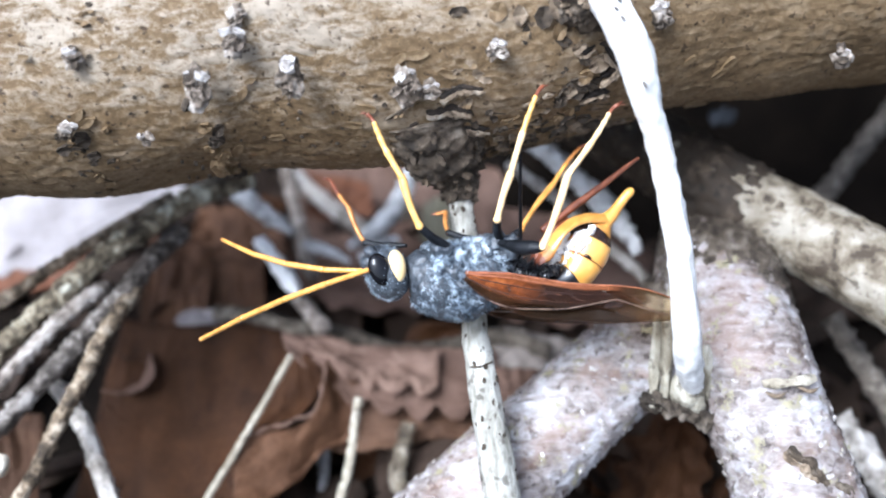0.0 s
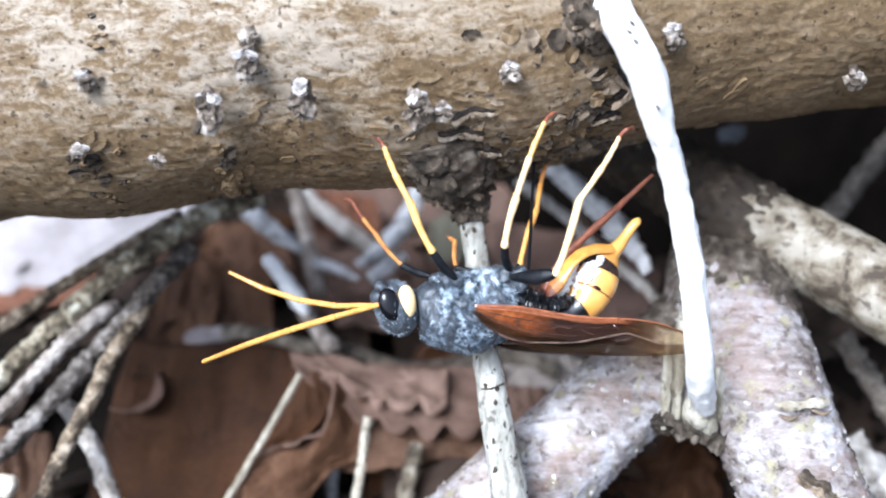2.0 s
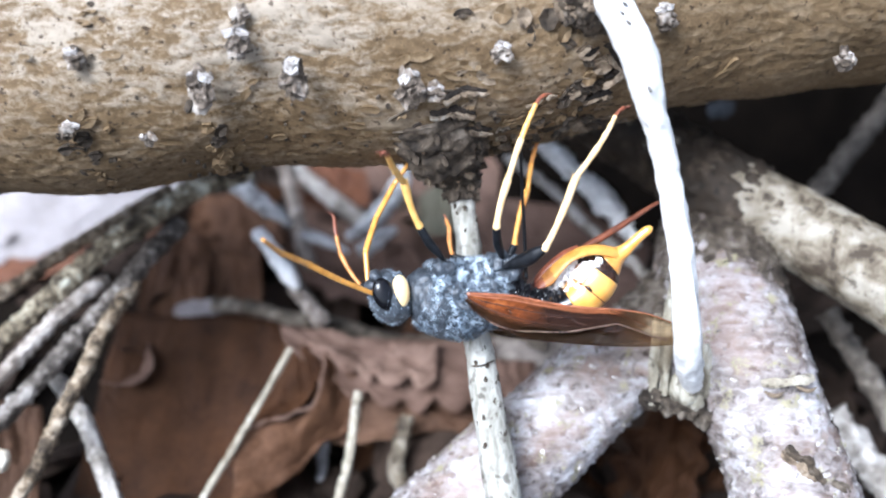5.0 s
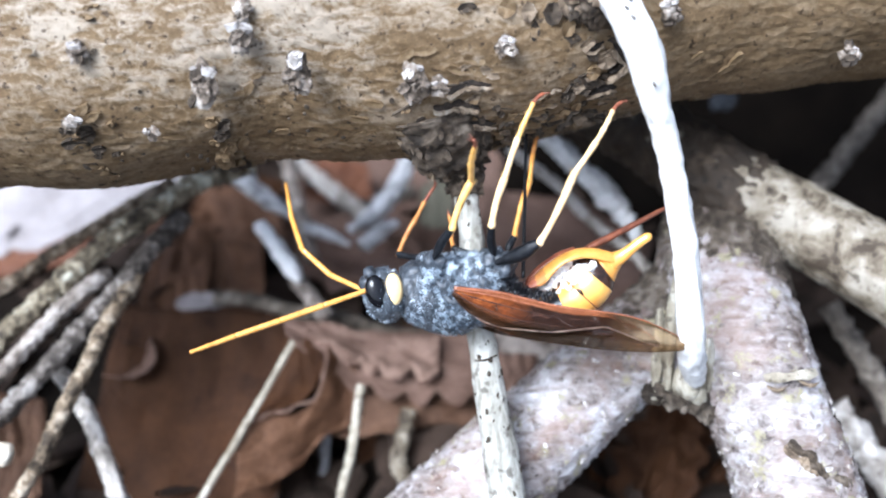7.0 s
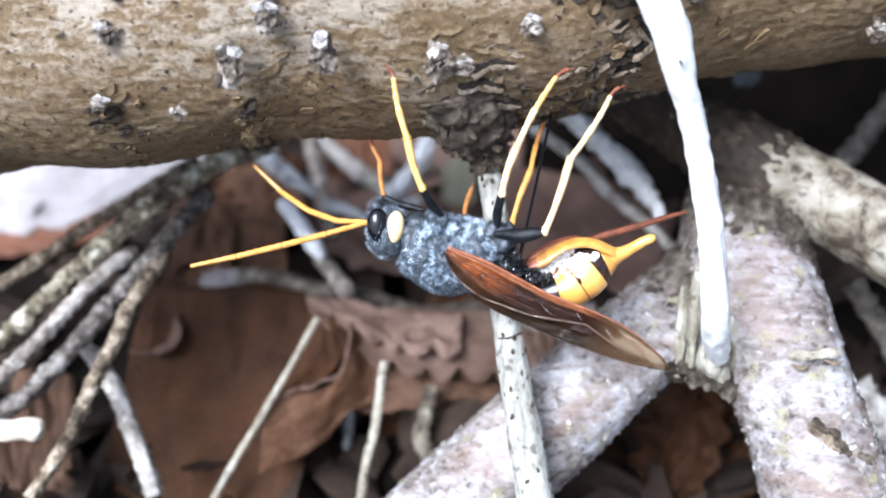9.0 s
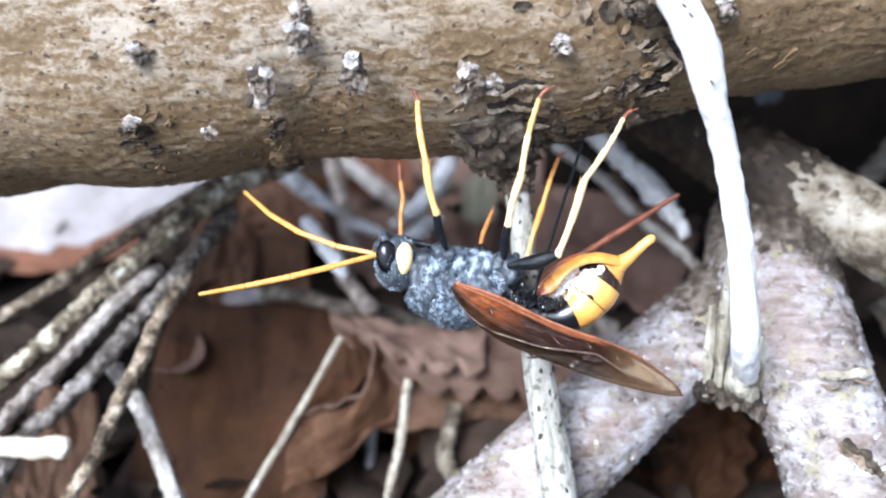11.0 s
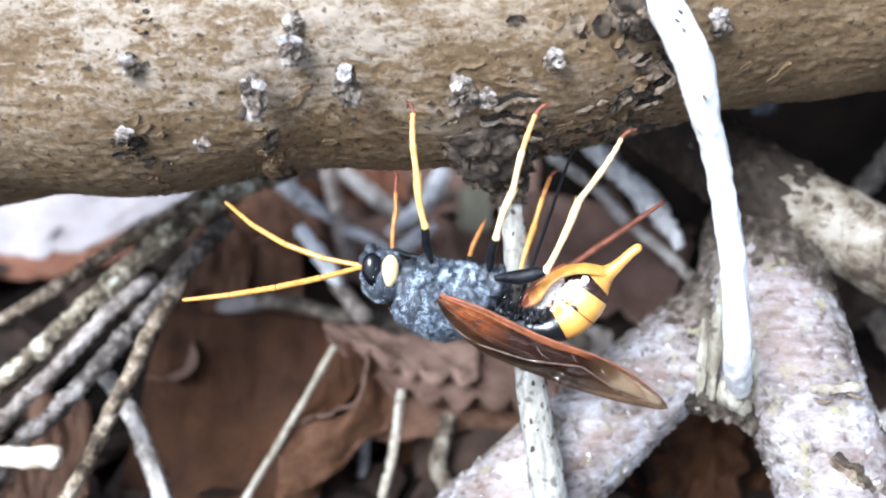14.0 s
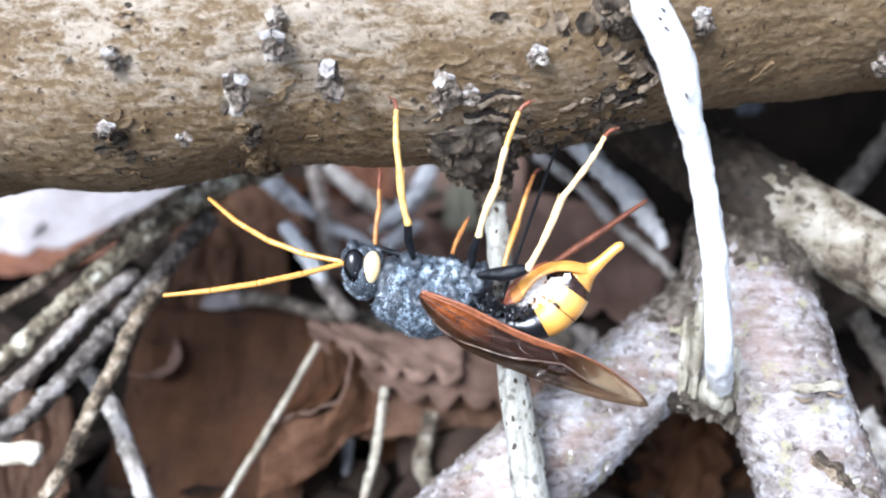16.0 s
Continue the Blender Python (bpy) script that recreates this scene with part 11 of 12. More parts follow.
    walk(LEGS["FM"][0], [(0, span((1.73, 5.63, 5.78), (6.55, 3.00, 3.03))), (0.5, span((1.15, 5.71, 5.23), (6.55, 3.00, 3.03))), (1, span((1.24, 5.69, 5.32), (6.55, 3.00, 3.03))), (1.5, span((1.50, 5.64, 5.48), (6.55, 3.00, 3.03))), (2, span((1.50, 5.64, 5.20), (6.55, 3.00, 3.03))), (2.1, span((1.51, 5.64, 5.19), (6.55, 3.00, 3.03))), (2.2, span((1.52, 5.63, 5.16), (6.55, 3.00, 3.03))), (2.3, span((1.53, 5.63, 5.14), (6.55, 3.00, 3.03))), (2.4, span((1.54, 5.62, 5.11), (6.55, 3.00, 3.03))), (2.5, span((1.55, 5.62, 5.10), (6.55, 3.00, 3.03))), (2.6, span((1.57, 5.61, 5.05), (6.55, 3.00, 3.03))), (2.7, span((1.63, 5.60, 4.94), (6.55, 3.00, 3.03))), (2.8, span((1.69, 5.58, 4.80), (6.55, 3.00, 3.03))), (2.9, span((1.75, 5.57, 4.69), (6.55, 3.00, 3.03))), (3, span((1.77, 5.56, 4.64), (6.55, 3.00, 3.03))), (3.1, span((1.71, 5.58, 4.67), (6.55, 3.00, 3.03))), (3.2, span((1.58, 5.61, 4.74), (6.55, 3.00, 3.03))), (3.3, span((1.43, 5.66, 4.83), (6.55, 3.00, 3.03))), (3.4, span((1.30, 5.69, 4.90), (6.55, 3.00, 3.03))), (3.5, span((1.24, 5.71, 4.93), (6.55, 3.00, 3.03))), (3.6, span((1.28, 5.70, 4.90), (6.55, 3.00, 3.03))), (3.7, span((1.36, 5.67, 4.82), (6.55, 3.00, 3.03))), (3.8, span((1.47, 5.63, 4.72), (6.55, 3.00, 3.03))), (3.9, span((1.55, 5.60, 4.64), (6.55, 3.00, 3.03))), (4, span((1.59, 5.59, 4.61), (6.55, 3.00, 3.03))), (4.5, span((1.66, 5.56, 4.68), (6.55, 3.00, 3.03))), (5, span((1.74, 5.53, 4.75), (6.55, 3.00, 3.03))), (5.5, span((1.81, 5.51, 4.83), (6.55, 3.00, 3.03))), (6, span((1.89, 5.48, 4.90), (6.55, 3.00, 3.03))), (6.5, span((1.96, 5.45, 4.97), (6.55, 3.00, 3.03))), (6.6, span((2.00, 5.44, 4.97), (6.55, 3.00, 3.03))), (6.7, span((2.10, 5.43, 4.98), (6.55, 3.00, 3.03))), (6.8, span((2.23, 5.40, 5.00), (6.55, 3.00, 3.03))), (6.9, span((2.33, 5.39, 5.01), (6.55, 3.00, 3.03))), (7, span((2.37, 5.38, 5.01), (6.55, 3.00, 3.03))), (7.1, span((2.40, 5.39, 4.94), (6.55, 3.00, 3.03))), (7.2, span((2.46, 5.42, 4.76), (6.55, 3.00, 3.03))), (7.3, span((2.54, 5.46, 4.55), (6.55, 3.00, 3.03))), (7.4, span((2.60, 5.49, 4.37), (6.55, 3.00, 3.03))), (7.5, span((2.63, 5.50, 4.30), (6.55, 3.00, 3.03))), (8, span((2.27, 5.50, 4.19), (6.55, 3.00, 3.03))), (8.5, span((2.18, 5.50, 3.94), (6.55, 3.00, 3.03))), (9, span((2.10, 5.50, 4.39), (6.55, 3.00, 3.03))), (9.5, span((2.56, 5.50, 4.81), (6.55, 3.00, 3.03))), (10, span((3.20, 5.50, 4.97), (6.55, 3.00, 3.03))), (10.5, span((3.30, 5.50, 4.93), (6.55, 3.00, 3.03))), (11, span((3.40, 5.50, 4.89), (6.55, 3.00, 3.03))), (11.5, span((3.50, 5.50, 4.84), (6.55, 3.00, 3.03))), (12, span((3.60, 5.50, 4.80), (6.55, 3.00, 3.03))), (12.5, span((3.70, 5.50, 4.76), (6.55, 3.00, 3.03))), (13, span((3.74, 5.50, 4.81), (6.55, 3.00, 3.03))), (13.5, span((3.81, 5.50, 4.72), (6.55, 3.00, 3.03))), (14, span((3.70, 5.50, 4.74), (6.55, 3.00, 3.03))), (14.5, span((3.69, 5.50, 4.75), (6.55, 3.00, 3.03))), (15, span((3.67, 5.50, 4.74), (6.55, 3.00, 3.03))), (15.5, span((3.70, 5.50, 4.72), (6.55, 3.00, 3.03))), (16, span((3.76, 5.50, 4.73), (6.55, 3.00, 3.03)))])
    walk(LEGS["FM"][1], [(0, span((0.00, 0.00, 0.00), (-1.71, 2.96, 3.07))), (0.5, span((0.00, 0.00, 0.00), (-1.22, 2.51, 3.66))), (1, span((0.00, 0.00, 0.00), (-1.36, 2.35, 3.71))), (1.5, span((0.00, 0.00, 0.00), (-1.58, 2.15, 3.74))), (2, span((0.00, 0.00, 0.00), (-1.20, 2.10, 3.91))), (2.1, span((0.00, 0.00, 0.00), (-1.19, 2.09, 3.92))), (2.2, span((0.00, 0.00, 0.00), (-1.17, 2.05, 3.95))), (2.3, span((0.00, 0.00, 0.00), (-1.15, 2.01, 3.97))), (2.4, span((0.00, 0.00, 0.00), (-1.13, 1.98, 4.00))), (2.5, span((0.00, 0.00, 0.00), (-1.12, 1.96, 4.01))), (2.6, span((0.00, 0.00, 0.00), (-1.13, 1.94, 4.02))), (2.7, span((0.00, 0.00, 0.00), (-1.15, 1.87, 4.04))), (2.8, span((0.00, 0.00, 0.00), (-1.17, 1.80, 4.07))), (2.9, span((0.00, 0.00, 0.00), (-1.19, 1.74, 4.09))), (3, span((0.00, 0.00, 0.00), (-1.19, 1.71, 4.10))), (3.1, span((0.00, 0.00, 0.00), (-1.19, 1.71, 4.10))), (3.2, span((0.00, 0.00, 0.00), (-1.18, 1.72, 4.10))), (3.3, span((0.00, 0.00, 0.00), (-1.18, 1.72, 4.10))), (3.4, span((0.00, 0.00, 0.00), (-1.17, 1.73, 4.10))), (3.5, span((0.00, 0.00, 0.00), (-1.17, 1.73, 4.10))), (3.6, span((0.00, 0.00, 0.00), (-1.17, 1.74, 4.09))), (3.7, span((0.00, 0.00, 0.00), (-1.18, 1.76, 4.08))), (3.8, span((0.00, 0.00, 0.00), (-1.18, 1.79, 4.07))), (3.9, span((0.00, 0.00, 0.00), (-1.18, 1.81, 4.06))), (4, span((0.00, 0.00, 0.00), (-1.18, 1.82, 4.06))), (4.5, span((0.00, 0.00, 0.00), (-1.23, 1.73, 4.08))), (5, span((0.00, 0.00, 0.00), (-1.28, 1.63, 4.10))), (5.5, span((0.00, 0.00, 0.00), (-1.33, 1.54, 4.13))), (6, span((0.00, 0.00, 0.00), (-1.39, 1.44, 4.14))), (6.5, span((0.00, 0.00, 0.00), (-1.44, 1.34, 4.16))), (6.6, span((0.00, 0.00, 0.00), (-1.51, 1.47, 4.09))), (6.7, span((0.00, 0.00, 0.00), (-1.66, 1.75, 3.91))), (6.8, span((0.00, 0.00, 0.00), (-1.83, 2.08, 3.67))), (6.9, span((0.00, 0.00, 0.00), (-1.96, 2.34, 3.44))), (7, span((0.00, 0.00, 0.00), (-2.01, 2.44, 3.34))), (7.1, span((0.00, 0.00, 0.00), (-1.97, 2.43, 3.37))), (7.2, span((0.00, 0.00, 0.00), (-1.86, 2.39, 3.46))), (7.3, span((0.00, 0.00, 0.00), (-1.72, 2.35, 3.56))), (7.4, span((0.00, 0.00, 0.00), (-1.59, 2.33, 3.63))), (7.5, span((0.00, 0.00, 0.00), (-1.53, 2.33, 3.66))), (8, span((0.00, 0.00, 0.00), (-1.26, 2.16, 3.86))), (8.5, span((0.00, 0.00, 0.00), (-1.27, 2.26, 3.80))), (9, span((0.00, 0.00, 0.00), (-1.74, 2.50, 3.44))), (9.5, span((0.00, 0.00, 0.00), (-1.99, 1.85, 3.71))), (10, span((0.00, 0.00, 0.00), (-2.05, 1.38, 3.88))), (10.5, span((0.00, 0.00, 0.00), (-1.98, 1.35, 3.92))), (11, span((0.00, 0.00, 0.00), (-1.92, 1.32, 3.97))), (11.5, span((0.00, 0.00, 0.00), (-1.85, 1.29, 4.01))), (12, span((0.00, 0.00, 0.00), (-1.78, 1.25, 4.05))), (12.5, span((0.00, 0.00, 0.00), (-1.71, 1.22, 4.09))), (13, span((0.00, 0.00, 0.00), (-1.77, 1.17, 4.08))), (13.5, span((0.00, 0.00, 0.00), (-1.76, 1.17, 4.08))), (14, span((0.00, 0.00, 0.00), (-1.70, 1.23, 4.09))), (14.5, span((0.00, 0.00, 0.00), (-1.70, 1.23, 4.09))), (15, span((0.00, 0.00, 0.00), (-1.68, 1.24, 4.10))), (15.5, span((0.00, 0.00, 0.00), (-1.68, 1.24, 4.10))), (16, span((0.00, 0.00, 0.00), (-1.73, 1.19, 4.09)))])
    walk(LEGS["FM"][2], [(0, span((-1.71, 2.96, 3.07), (-3.53, 3.52, 2.41))), (0.5, span((-1.22, 2.51, 3.66), (-2.41, 4.01, 4.28))), (1, span((-1.36, 2.35, 3.71), (-2.64, 3.84, 4.15))), (1.5, span((-1.58, 2.15, 3.74), (-2.95, 3.60, 4.00))), (2, span((-1.20, 2.10, 3.91), (-2.50, 3.54, 4.44))), (2.1, span((-1.19, 2.09, 3.92), (-2.48, 3.52, 4.48))), (2.2, span((-1.17, 2.05, 3.95), (-2.45, 3.48, 4.56))), (2.3, span((-1.15, 2.01, 3.97), (-2.40, 3.43, 4.66))), (2.4, span((-1.13, 1.98, 4.00), (-2.36, 3.38, 4.74))), (2.5, span((-1.12, 1.96, 4.01), (-2.34, 3.36, 4.78))), (2.6, span((-1.13, 1.94, 4.02), (-2.35, 3.31, 4.83))), (2.7, span((-1.15, 1.87, 4.04), (-2.36, 3.20, 4.95))), (2.8, span((-1.17, 1.80, 4.07), (-2.36, 3.06, 5.10))), (2.9, span((-1.19, 1.74, 4.09), (-2.34, 2.94, 5.22))), (3, span((-1.19, 1.71, 4.10), (-2.33, 2.88, 5.26))), (3.1, span((-1.19, 1.71, 4.10), (-2.33, 2.88, 5.27))), (3.2, span((-1.18, 1.72, 4.10), (-2.32, 2.87, 5.29))), (3.3, span((-1.18, 1.72, 4.10), (-2.31, 2.86, 5.32))), (3.4, span((-1.17, 1.73, 4.10), (-2.30, 2.85, 5.34))), (3.5, span((-1.17, 1.73, 4.10), (-2.29, 2.84, 5.35))), (3.6, span((-1.17, 1.74, 4.09), (-2.29, 2.85, 5.35))), (3.7, span((-1.18, 1.76, 4.08), (-2.28, 2.87, 5.35))), (3.8, span((-1.18, 1.79, 4.07), (-2.26, 2.89, 5.35))), (3.9, span((-1.18, 1.81, 4.06), (-2.25, 2.92, 5.36))), (4, span((-1.18, 1.82, 4.06), (-2.24, 2.92, 5.36))), (4.5, span((-1.23, 1.73, 4.08), (-2.24, 2.76, 5.48))), (5, span((-1.28, 1.63, 4.10), (-2.24, 2.59, 5.59))), (5.5, span((-1.33, 1.54, 4.13), (-2.24, 2.41, 5.69))), (6, span((-1.39, 1.44, 4.14), (-2.24, 2.23, 5.78))), (6.5, span((-1.44, 1.34, 4.16), (-2.24, 2.04, 5.86))), (6.6, span((-1.51, 1.47, 4.09), (-2.34, 2.17, 5.78))), (6.7, span((-1.66, 1.75, 3.91), (-2.57, 2.46, 5.56))), (6.8, span((-1.83, 2.08, 3.67), (-2.83, 2.79, 5.27))), (6.9, span((-1.96, 2.34, 3.44), (-3.03, 3.05, 4.99))), (7, span((-2.01, 2.44, 3.34), (-3.11, 3.15, 4.86))), (7.1, span((-1.97, 2.43, 3.37), (-3.05, 3.21, 4.88))), (7.2, span((-1.86, 2.39, 3.46), (-2.90, 3.33, 4.90))), (7.3, span((-1.72, 2.35, 3.56), (-2.71, 3.49, 4.89))), (7.4, span((-1.59, 2.33, 3.63), (-2.54, 3.61, 4.86))), (7.5, span((-1.53, 2.33, 3.66), (-2.46, 3.67, 4.83))), (8, span((-1.26, 2.16, 3.86), (-1.98, 3.60, 5.06))), (8.5, span((-1.27, 2.26, 3.80), (-1.64, 3.76, 5.08))), (9, span((-1.74, 2.50, 3.44), (-2.42, 4.00, 4.61))), (9.5, span((-1.99, 1.85, 3.71), (-2.75, 2.93, 5.22))), (10, span((-2.05, 1.38, 3.88), (-2.96, 2.40, 5.35))), (10.5, span((-1.98, 1.35, 3.92), (-2.86, 2.34, 5.44))), (11, span((-1.92, 1.32, 3.97), (-2.76, 2.28, 5.52))), (11.5, span((-1.85, 1.29, 4.01), (-2.66, 2.21, 5.60))), (12, span((-1.78, 1.25, 4.05), (-2.55, 2.15, 5.68))), (12.5, span((-1.71, 1.22, 4.09), (-2.45, 2.08, 5.75))), (13, span((-1.77, 1.17, 4.08), (-2.54, 2.01, 5.74))), (13.5, span((-1.76, 1.17, 4.08), (-2.52, 2.01, 5.74))), (14, span((-1.70, 1.23, 4.09), (-2.43, 2.09, 5.76))), (14.5, span((-1.70, 1.23, 4.09), (-2.43, 2.09, 5.76))), (15, span((-1.68, 1.24, 4.10), (-2.41, 2.11, 5.76))), (15.5, span((-1.68, 1.24, 4.10), (-2.41, 2.10, 5.76))), (16, span((-1.73, 1.19, 4.09), (-2.48, 2.04, 5.75)))])
    walk(LEGS["FH"][0], [(0, span((11.22, 3.36, 3.24), (9.25, 3.50, 2.25))), (0.5, span((10.84, 3.42, 3.17), (9.25, 3.50, 2.25))), (1, span((10.55, 3.48, 3.09), (9.25, 3.50, 2.25))), (1.5, span((10.45, 3.50, 3.08), (9.25, 3.50, 2.25))), (2, span((9.93, 3.64, 3.25), (9.25, 3.50, 2.25))), (2.1, span((9.96, 3.63, 3.19), (9.25, 3.50, 2.25))), (2.2, span((10.04, 3.60, 3.04), (9.25, 3.50, 2.25))), (2.3, span((10.13, 3.57, 2.87), (9.25, 3.50, 2.25))), (2.4, span((10.21, 3.54, 2.72), (9.25, 3.50, 2.25))), (2.5, span((10.24, 3.53, 2.66), (9.25, 3.50, 2.25))), (2.6, span((10.41, 3.50, 2.73), (9.25, 3.50, 2.25))), (2.7, span((10.80, 3.43, 2.89), (9.25, 3.50, 2.25))), (2.8, span((11.28, 3.34, 3.07), (9.25, 3.50, 2.25))), (2.9, span((11.67, 3.27, 3.23), (9.25, 3.50, 2.25))), (3, span((11.84, 3.24, 3.30), (9.25, 3.50, 2.25))), (3.1, span((11.69, 3.27, 3.17), (9.25, 3.50, 2.25))), (3.2, span((11.35, 3.33, 2.86), (9.25, 3.50, 2.25))), (3.3, span((10.93, 3.40, 2.50), (9.25, 3.50, 2.25))), (3.4, span((10.59, 3.46, 2.19), (9.25, 3.50, 2.25))), (3.5, span((10.44, 3.49, 2.06), (9.25, 3.50, 2.25))), (3.6, span((10.42, 3.50, 2.15), (9.25, 3.50, 2.25))), (3.7, span((10.36, 3.52, 2.36), (9.25, 3.50, 2.25))), (3.8, span((10.28, 3.55, 2.62), (9.25, 3.50, 2.25))), (3.9, span((10.22, 3.57, 2.83), (9.25, 3.50, 2.25))), (4, span((10.20, 3.58, 2.92), (9.25, 3.50, 2.25))), (4.5, span((10.25, 3.67, 3.55), (9.25, 3.50, 2.25))), (5, span((10.30, 3.76, 4.19), (9.25, 3.50, 2.25))), (5.5, span((10.34, 3.86, 4.82), (9.25, 3.50, 2.25))), (6, span((10.39, 3.95, 5.46), (9.25, 3.50, 2.25))), (6.5, span((10.44, 4.04, 6.09), (9.25, 3.50, 2.25))), (6.6, span((10.50, 4.07, 5.97), (9.25, 3.50, 2.25))), (6.7, span((10.63, 4.15, 5.67), (9.25, 3.50, 2.25))), (6.8, span((10.78, 4.23, 5.31), (9.25, 3.50, 2.25))), (6.9, span((10.91, 4.31, 5.01), (9.25, 3.50, 2.25))), (7, span((10.97, 4.34, 4.89), (9.25, 3.50, 2.25))), (7.1, span((10.80, 4.46, 4.52), (9.25, 3.50, 2.25))), (7.2, span((10.39, 4.75, 3.63), (9.25, 3.50, 2.25))), (7.3, span((9.91, 5.09, 2.58), (9.25, 3.50, 2.25))), (7.4, span((9.50, 5.38, 1.69), (9.25, 3.50, 2.25))), (7.5, span((9.33, 5.50, 1.32), (9.25, 3.50, 2.25))), (8, span((8.86, 5.50, 0.53), (9.25, 3.50, 2.25))), (8.5, span((9.05, 5.50, 0.93), (9.25, 3.50, 2.25))), (9, span((8.77, 5.50, 3.52), (9.25, 3.50, 2.25))), (9.5, span((7.98, 5.50, 2.57), (9.25, 3.50, 2.25))), (10, span((9.37, 5.50, 3.31), (9.25, 3.50, 2.25))), (10.5, span((9.63, 5.50, 2.97), (9.25, 3.50, 2.25))), (11, span((9.89, 5.50, 2.62), (9.25, 3.50, 2.25))), (11.5, span((10.15, 5.50, 2.28), (9.25, 3.50, 2.25))), (12, span((10.41, 5.50, 1.93), (9.25, 3.50, 2.25))), (12.5, span((10.67, 5.50, 1.59), (9.25, 3.50, 2.25))), (13, span((10.70, 5.50, 1.65), (9.25, 3.50, 2.25))), (13.5, span((10.78, 5.50, 1.56), (9.25, 3.50, 2.25))), (14, span((10.67, 5.50, 1.58), (9.25, 3.50, 2.25))), (14.5, span((10.65, 5.50, 1.59), (9.25, 3.50, 2.25))), (15, span((10.64, 5.50, 1.58), (9.25, 3.50, 2.25))), (15.5, span((10.67, 5.50, 1.56), (9.25, 3.50, 2.25))), (16, span((10.73, 5.50, 1.57), (9.25, 3.50, 2.25)))])
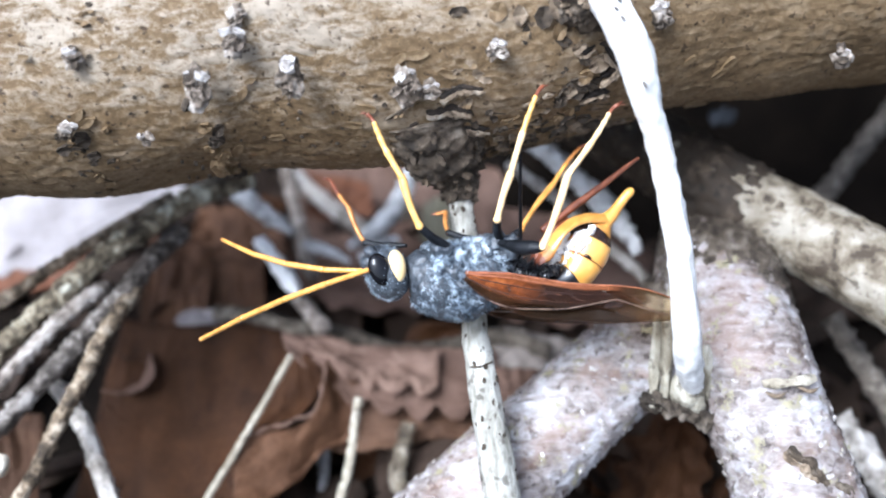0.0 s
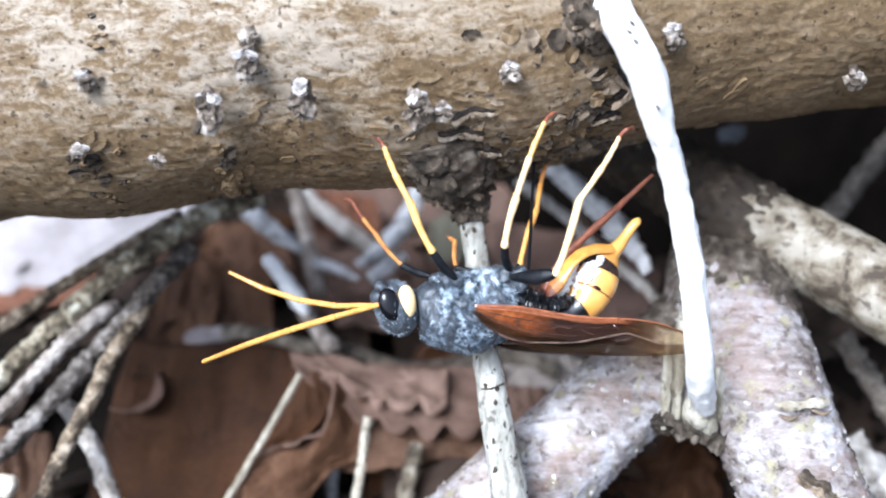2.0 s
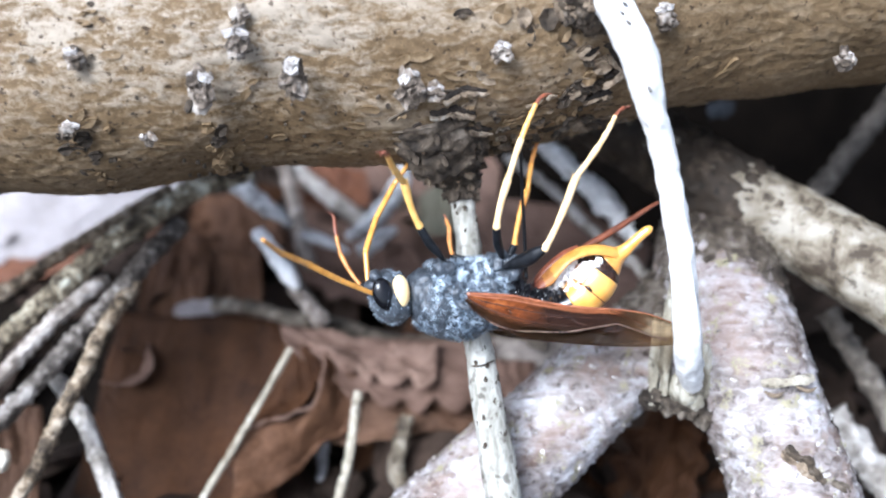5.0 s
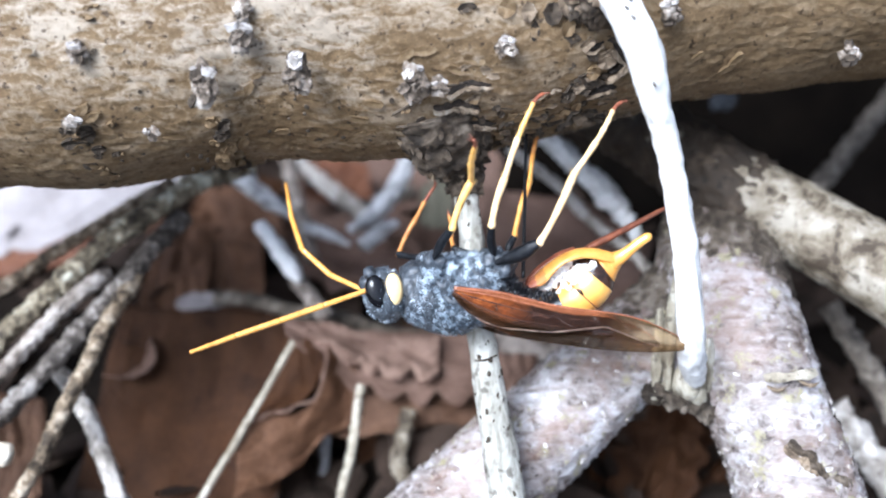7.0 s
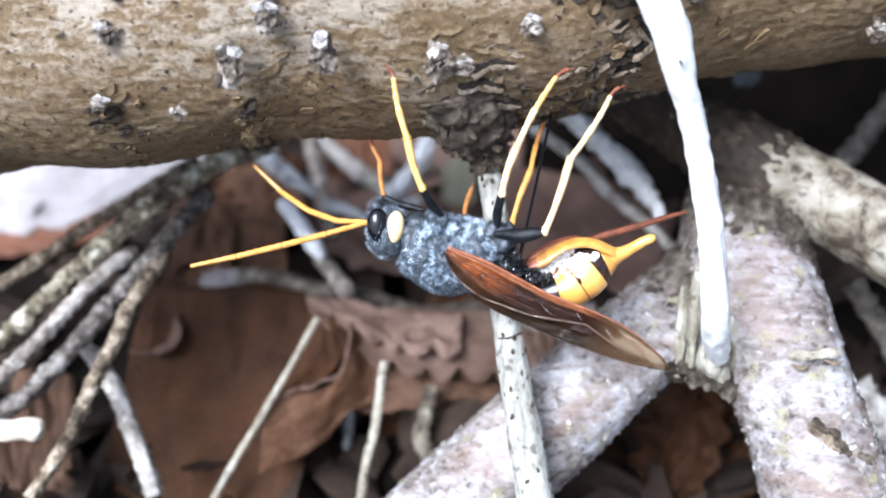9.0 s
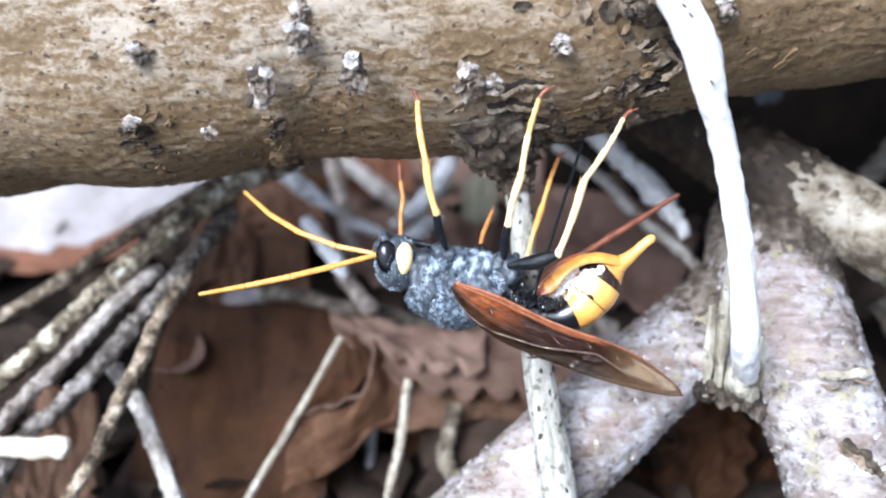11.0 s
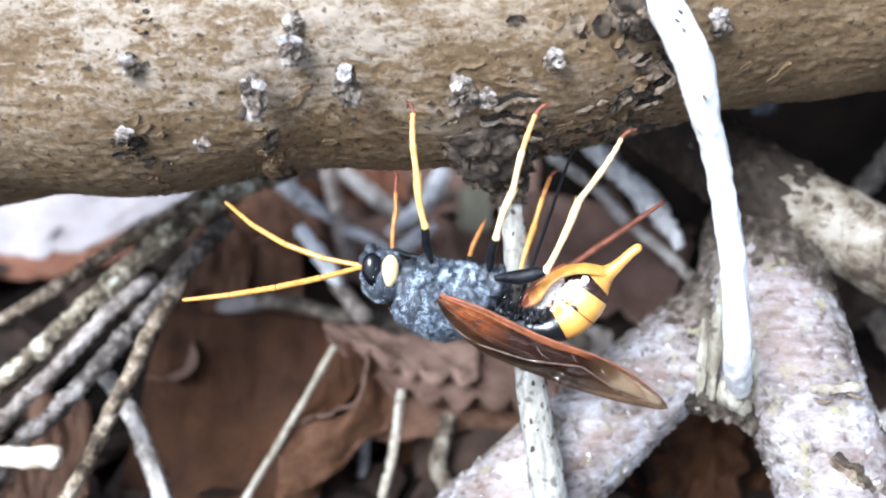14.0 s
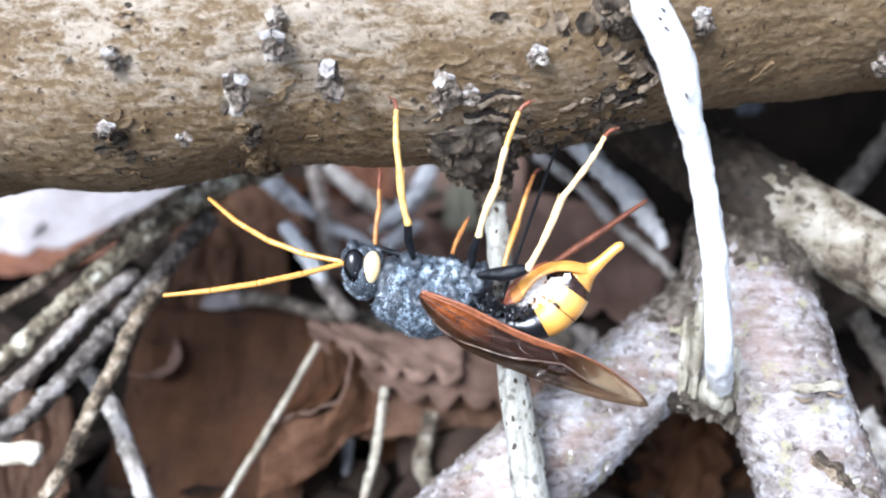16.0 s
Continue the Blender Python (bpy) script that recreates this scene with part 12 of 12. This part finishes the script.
    walk(LEGS["FH"][1], [(0, span((0.00, 0.00, 0.00), (-8.63, 1.85, -1.37))), (0.5, span((0.00, 0.00, 0.00), (-8.64, 1.66, -1.52))), (1, span((0.00, 0.00, 0.00), (-8.45, 1.57, -2.43))), (1.5, span((0.00, 0.00, 0.00), (-8.13, 1.58, -3.33))), (2, span((0.00, 0.00, 0.00), (-8.88, 0.85, 0.40))), (2.1, span((0.00, 0.00, 0.00), (-8.88, 0.90, -0.05))), (2.2, span((0.00, 0.00, 0.00), (-8.78, 1.07, -1.21))), (2.3, span((0.00, 0.00, 0.00), (-8.41, 1.32, -2.70))), (2.4, span((0.00, 0.00, 0.00), (-7.87, 1.54, -3.94))), (2.5, span((0.00, 0.00, 0.00), (-7.58, 1.63, -4.43))), (2.6, span((0.00, 0.00, 0.00), (-7.42, 1.93, -4.58))), (2.7, span((0.00, 0.00, 0.00), (-7.04, 2.44, -4.91))), (2.8, span((0.00, 0.00, 0.00), (-6.60, 2.86, -5.29))), (2.9, span((0.00, 0.00, 0.00), (-6.23, 3.13, -5.58))), (3, span((0.00, 0.00, 0.00), (-6.07, 3.23, -5.69))), (3.1, span((0.00, 0.00, 0.00), (-6.01, 3.14, -5.81))), (3.2, span((0.00, 0.00, 0.00), (-5.75, 2.90, -6.19))), (3.3, span((0.00, 0.00, 0.00), (-5.08, 2.55, -6.88))), (3.4, span((0.00, 0.00, 0.00), (-3.92, 2.21, -7.71))), (3.5, span((0.00, 0.00, 0.00), (-3.14, 2.06, -8.10))), (3.6, span((0.00, 0.00, 0.00), (-3.80, 2.04, -7.82))), (3.7, span((0.00, 0.00, 0.00), (-5.38, 1.93, -6.86))), (3.8, span((0.00, 0.00, 0.00), (-7.04, 1.72, -5.22))), (3.9, span((0.00, 0.00, 0.00), (-8.03, 1.52, -3.60))), (4, span((0.00, 0.00, 0.00), (-8.32, 1.45, -2.90))), (4.5, span((0.00, 0.00, 0.00), (-8.83, 1.27, -0.50))), (5, span((0.00, 0.00, 0.00), (-8.81, 1.30, 0.67))), (5.5, span((0.00, 0.00, 0.00), (-8.73, 1.41, 1.27))), (6, span((0.00, 0.00, 0.00), (-8.65, 1.54, 1.58))), (6.5, span((0.00, 0.00, 0.00), (-8.60, 1.68, 1.73))), (6.6, span((0.00, 0.00, 0.00), (-8.66, 1.54, 1.57))), (6.7, span((0.00, 0.00, 0.00), (-8.78, 1.20, 1.13))), (6.8, span((0.00, 0.00, 0.00), (-8.88, 0.75, 0.51))), (6.9, span((0.00, 0.00, 0.00), (-8.92, 0.36, -0.09))), (7, span((0.00, 0.00, 0.00), (-8.92, 0.19, -0.37))), (7.1, span((0.00, 0.00, 0.00), (-8.88, -0.45, -0.81))), (7.2, span((0.00, 0.00, 0.00), (-8.25, -2.63, -2.17))), (7.3, span((0.00, 0.00, 0.00), (-4.95, -4.54, -5.88))), (7.4, span((0.00, 0.00, 0.00), (-0.47, 7.01, -5.51))), (7.5, span((0.00, 0.00, 0.00), (1.03, 8.41, -2.81))), (8, span((0.00, 0.00, 0.00), (4.22, 7.85, -0.58))), (8.5, span((0.00, 0.00, 0.00), (3.18, 8.31, -0.80))), (9, span((0.00, 0.00, 0.00), (-5.87, -4.18, 5.27))), (9.5, span((0.00, 0.00, 0.00), (-1.94, 1.03, 8.66))), (10, span((0.00, 0.00, 0.00), (-5.93, -6.51, 1.47))), (10.5, span((0.00, 0.00, 0.00), (-5.25, -7.02, -1.73))), (11, span((0.00, 0.00, 0.00), (-4.32, -5.11, -5.92))), (11.5, span((0.00, 0.00, 0.00), (-3.26, -1.54, -8.17))), (12, span((0.00, 0.00, 0.00), (-2.18, 1.01, -8.60))), (12.5, span((0.00, 0.00, 0.00), (-1.21, 2.43, -8.51))), (13, span((0.00, 0.00, 0.00), (-1.41, 2.17, -8.55))), (13.5, span((0.00, 0.00, 0.00), (-1.16, 2.43, -8.51))), (14, span((0.00, 0.00, 0.00), (-1.16, 2.49, -8.50))), (14.5, span((0.00, 0.00, 0.00), (-1.18, 2.48, -8.50))), (15, span((0.00, 0.00, 0.00), (-1.15, 2.52, -8.49))), (15.5, span((0.00, 0.00, 0.00), (-1.08, 2.58, -8.48))), (16, span((0.00, 0.00, 0.00), (-1.17, 2.45, -8.51)))])
    walk(LEGS["FH"][2], [(0, span((-8.63, 1.85, -1.37), (-17.21, 4.65, -2.18))), (0.5, span((-8.64, 1.66, -1.52), (-17.44, 3.76, -2.04))), (1, span((-8.45, 1.57, -2.43), (-17.02, 4.15, -3.83))), (1.5, span((-8.13, 1.58, -3.33), (-16.11, 4.82, -6.16))), (2, span((-8.88, 0.85, 0.40), (-17.76, 2.66, 0.57))), (2.1, span((-8.88, 0.90, -0.05), (-17.75, 2.73, -0.31))), (2.2, span((-8.78, 1.07, -1.21), (-17.53, 2.97, -2.60))), (2.3, span((-8.41, 1.32, -2.70), (-16.77, 3.35, -5.54))), (2.4, span((-7.87, 1.54, -3.94), (-15.68, 3.70, -7.99))), (2.5, span((-7.58, 1.63, -4.43), (-15.11, 3.84, -8.97))), (2.6, span((-7.42, 1.93, -4.58), (-14.91, 4.32, -9.07))), (2.7, span((-7.04, 2.44, -4.91), (-14.52, 5.09, -9.30))), (2.8, span((-6.60, 2.86, -5.29), (-14.11, 5.65, -9.52))), (2.9, span((-6.23, 3.13, -5.58), (-13.79, 5.97, -9.69))), (3, span((-6.07, 3.23, -5.69), (-13.66, 6.08, -9.75))), (3.1, span((-6.01, 3.14, -5.81), (-13.47, 5.97, -10.11))), (3.2, span((-5.75, 2.90, -6.19), (-12.80, 5.67, -11.15))), (3.3, span((-5.08, 2.55, -6.88), (-11.32, 5.19, -12.90))), (3.4, span((-3.92, 2.21, -7.71), (-8.87, 4.66, -14.90))), (3.5, span((-3.14, 2.06, -8.10), (-7.24, 4.44, -15.82))), (3.6, span((-3.80, 2.04, -7.82), (-8.45, 4.39, -15.23))), (3.7, span((-5.38, 1.93, -6.86), (-11.35, 4.17, -13.30))), (3.8, span((-7.04, 1.72, -5.22), (-14.39, 3.78, -10.10))), (3.9, span((-8.03, 1.52, -3.60), (-16.21, 3.42, -7.01))), (4, span((-8.32, 1.45, -2.90), (-16.74, 3.28, -5.70))), (4.5, span((-8.83, 1.27, -0.50), (-17.73, 2.88, -0.95))), (5, span((-8.81, 1.30, 0.67), (-17.70, 2.90, 1.34))), (5.5, span((-8.73, 1.41, 1.27), (-17.55, 3.07, 2.48))), (6, span((-8.65, 1.54, 1.58), (-17.42, 3.29, 3.05))), (6.5, span((-8.60, 1.68, 1.73), (-17.33, 3.53, 3.29))), (6.6, span((-8.66, 1.54, 1.57), (-17.45, 3.26, 2.91))), (6.7, span((-8.78, 1.20, 1.13), (-17.69, 2.59, 1.92))), (6.8, span((-8.88, 0.75, 0.51), (-17.89, 1.73, 0.55))), (6.9, span((-8.92, 0.36, -0.09), (-17.94, 0.97, -0.78))), (7, span((-8.92, 0.19, -0.37), (-17.91, 0.65, -1.38))), (7.1, span((-8.88, -0.45, -0.81), (-17.85, -0.66, -2.07))), (7.2, span((-8.25, -2.63, -2.17), (-16.69, -5.11, -4.37))), (7.3, span((-4.95, -4.54, -5.88), (-10.25, -9.35, -11.44))), (7.4, span((-0.47, 7.01, -5.51), (-1.30, 13.53, -11.74))), (7.5, span((1.03, 8.41, -2.81), (1.73, 16.58, -6.68))), (8, span((4.22, 7.85, -0.58), (7.21, 16.38, -1.24))), (8.5, span((3.18, 8.31, -0.80), (5.71, 17.00, -1.22))), (9, span((-5.87, -4.18, 5.27), (-12.23, -8.28, 10.26))), (9.5, span((-1.94, 1.03, 8.66), (-3.79, 2.98, 17.31))), (10, span((-5.93, -6.51, 1.47), (-12.43, -12.49, 3.49))), (10.5, span((-5.25, -7.02, -1.73), (-11.08, -13.84, -2.91))), (11, span((-4.32, -5.11, -5.92), (-9.22, -10.36, -11.43))), (11.5, span((-3.26, -1.54, -8.17), (-7.04, -3.37, -16.20))), (12, span((-2.18, 1.01, -8.60), (-4.81, 1.74, -17.24))), (12.5, span((-1.21, 2.43, -8.51), (-2.76, 4.58, -17.17))), (13, span((-1.41, 2.17, -8.55), (-3.16, 4.06, -17.23))), (13.5, span((-1.16, 2.43, -8.51), (-2.66, 4.60, -17.18))), (14, span((-1.16, 2.49, -8.50), (-2.66, 4.71, -17.15))), (14.5, span((-1.18, 2.48, -8.50), (-2.69, 4.68, -17.16))), (15, span((-1.15, 2.52, -8.49), (-2.63, 4.77, -17.14))), (15.5, span((-1.08, 2.58, -8.48), (-2.50, 4.89, -17.13))), (16, span((-1.17, 2.45, -8.51), (-2.68, 4.62, -17.17)))])


motions()
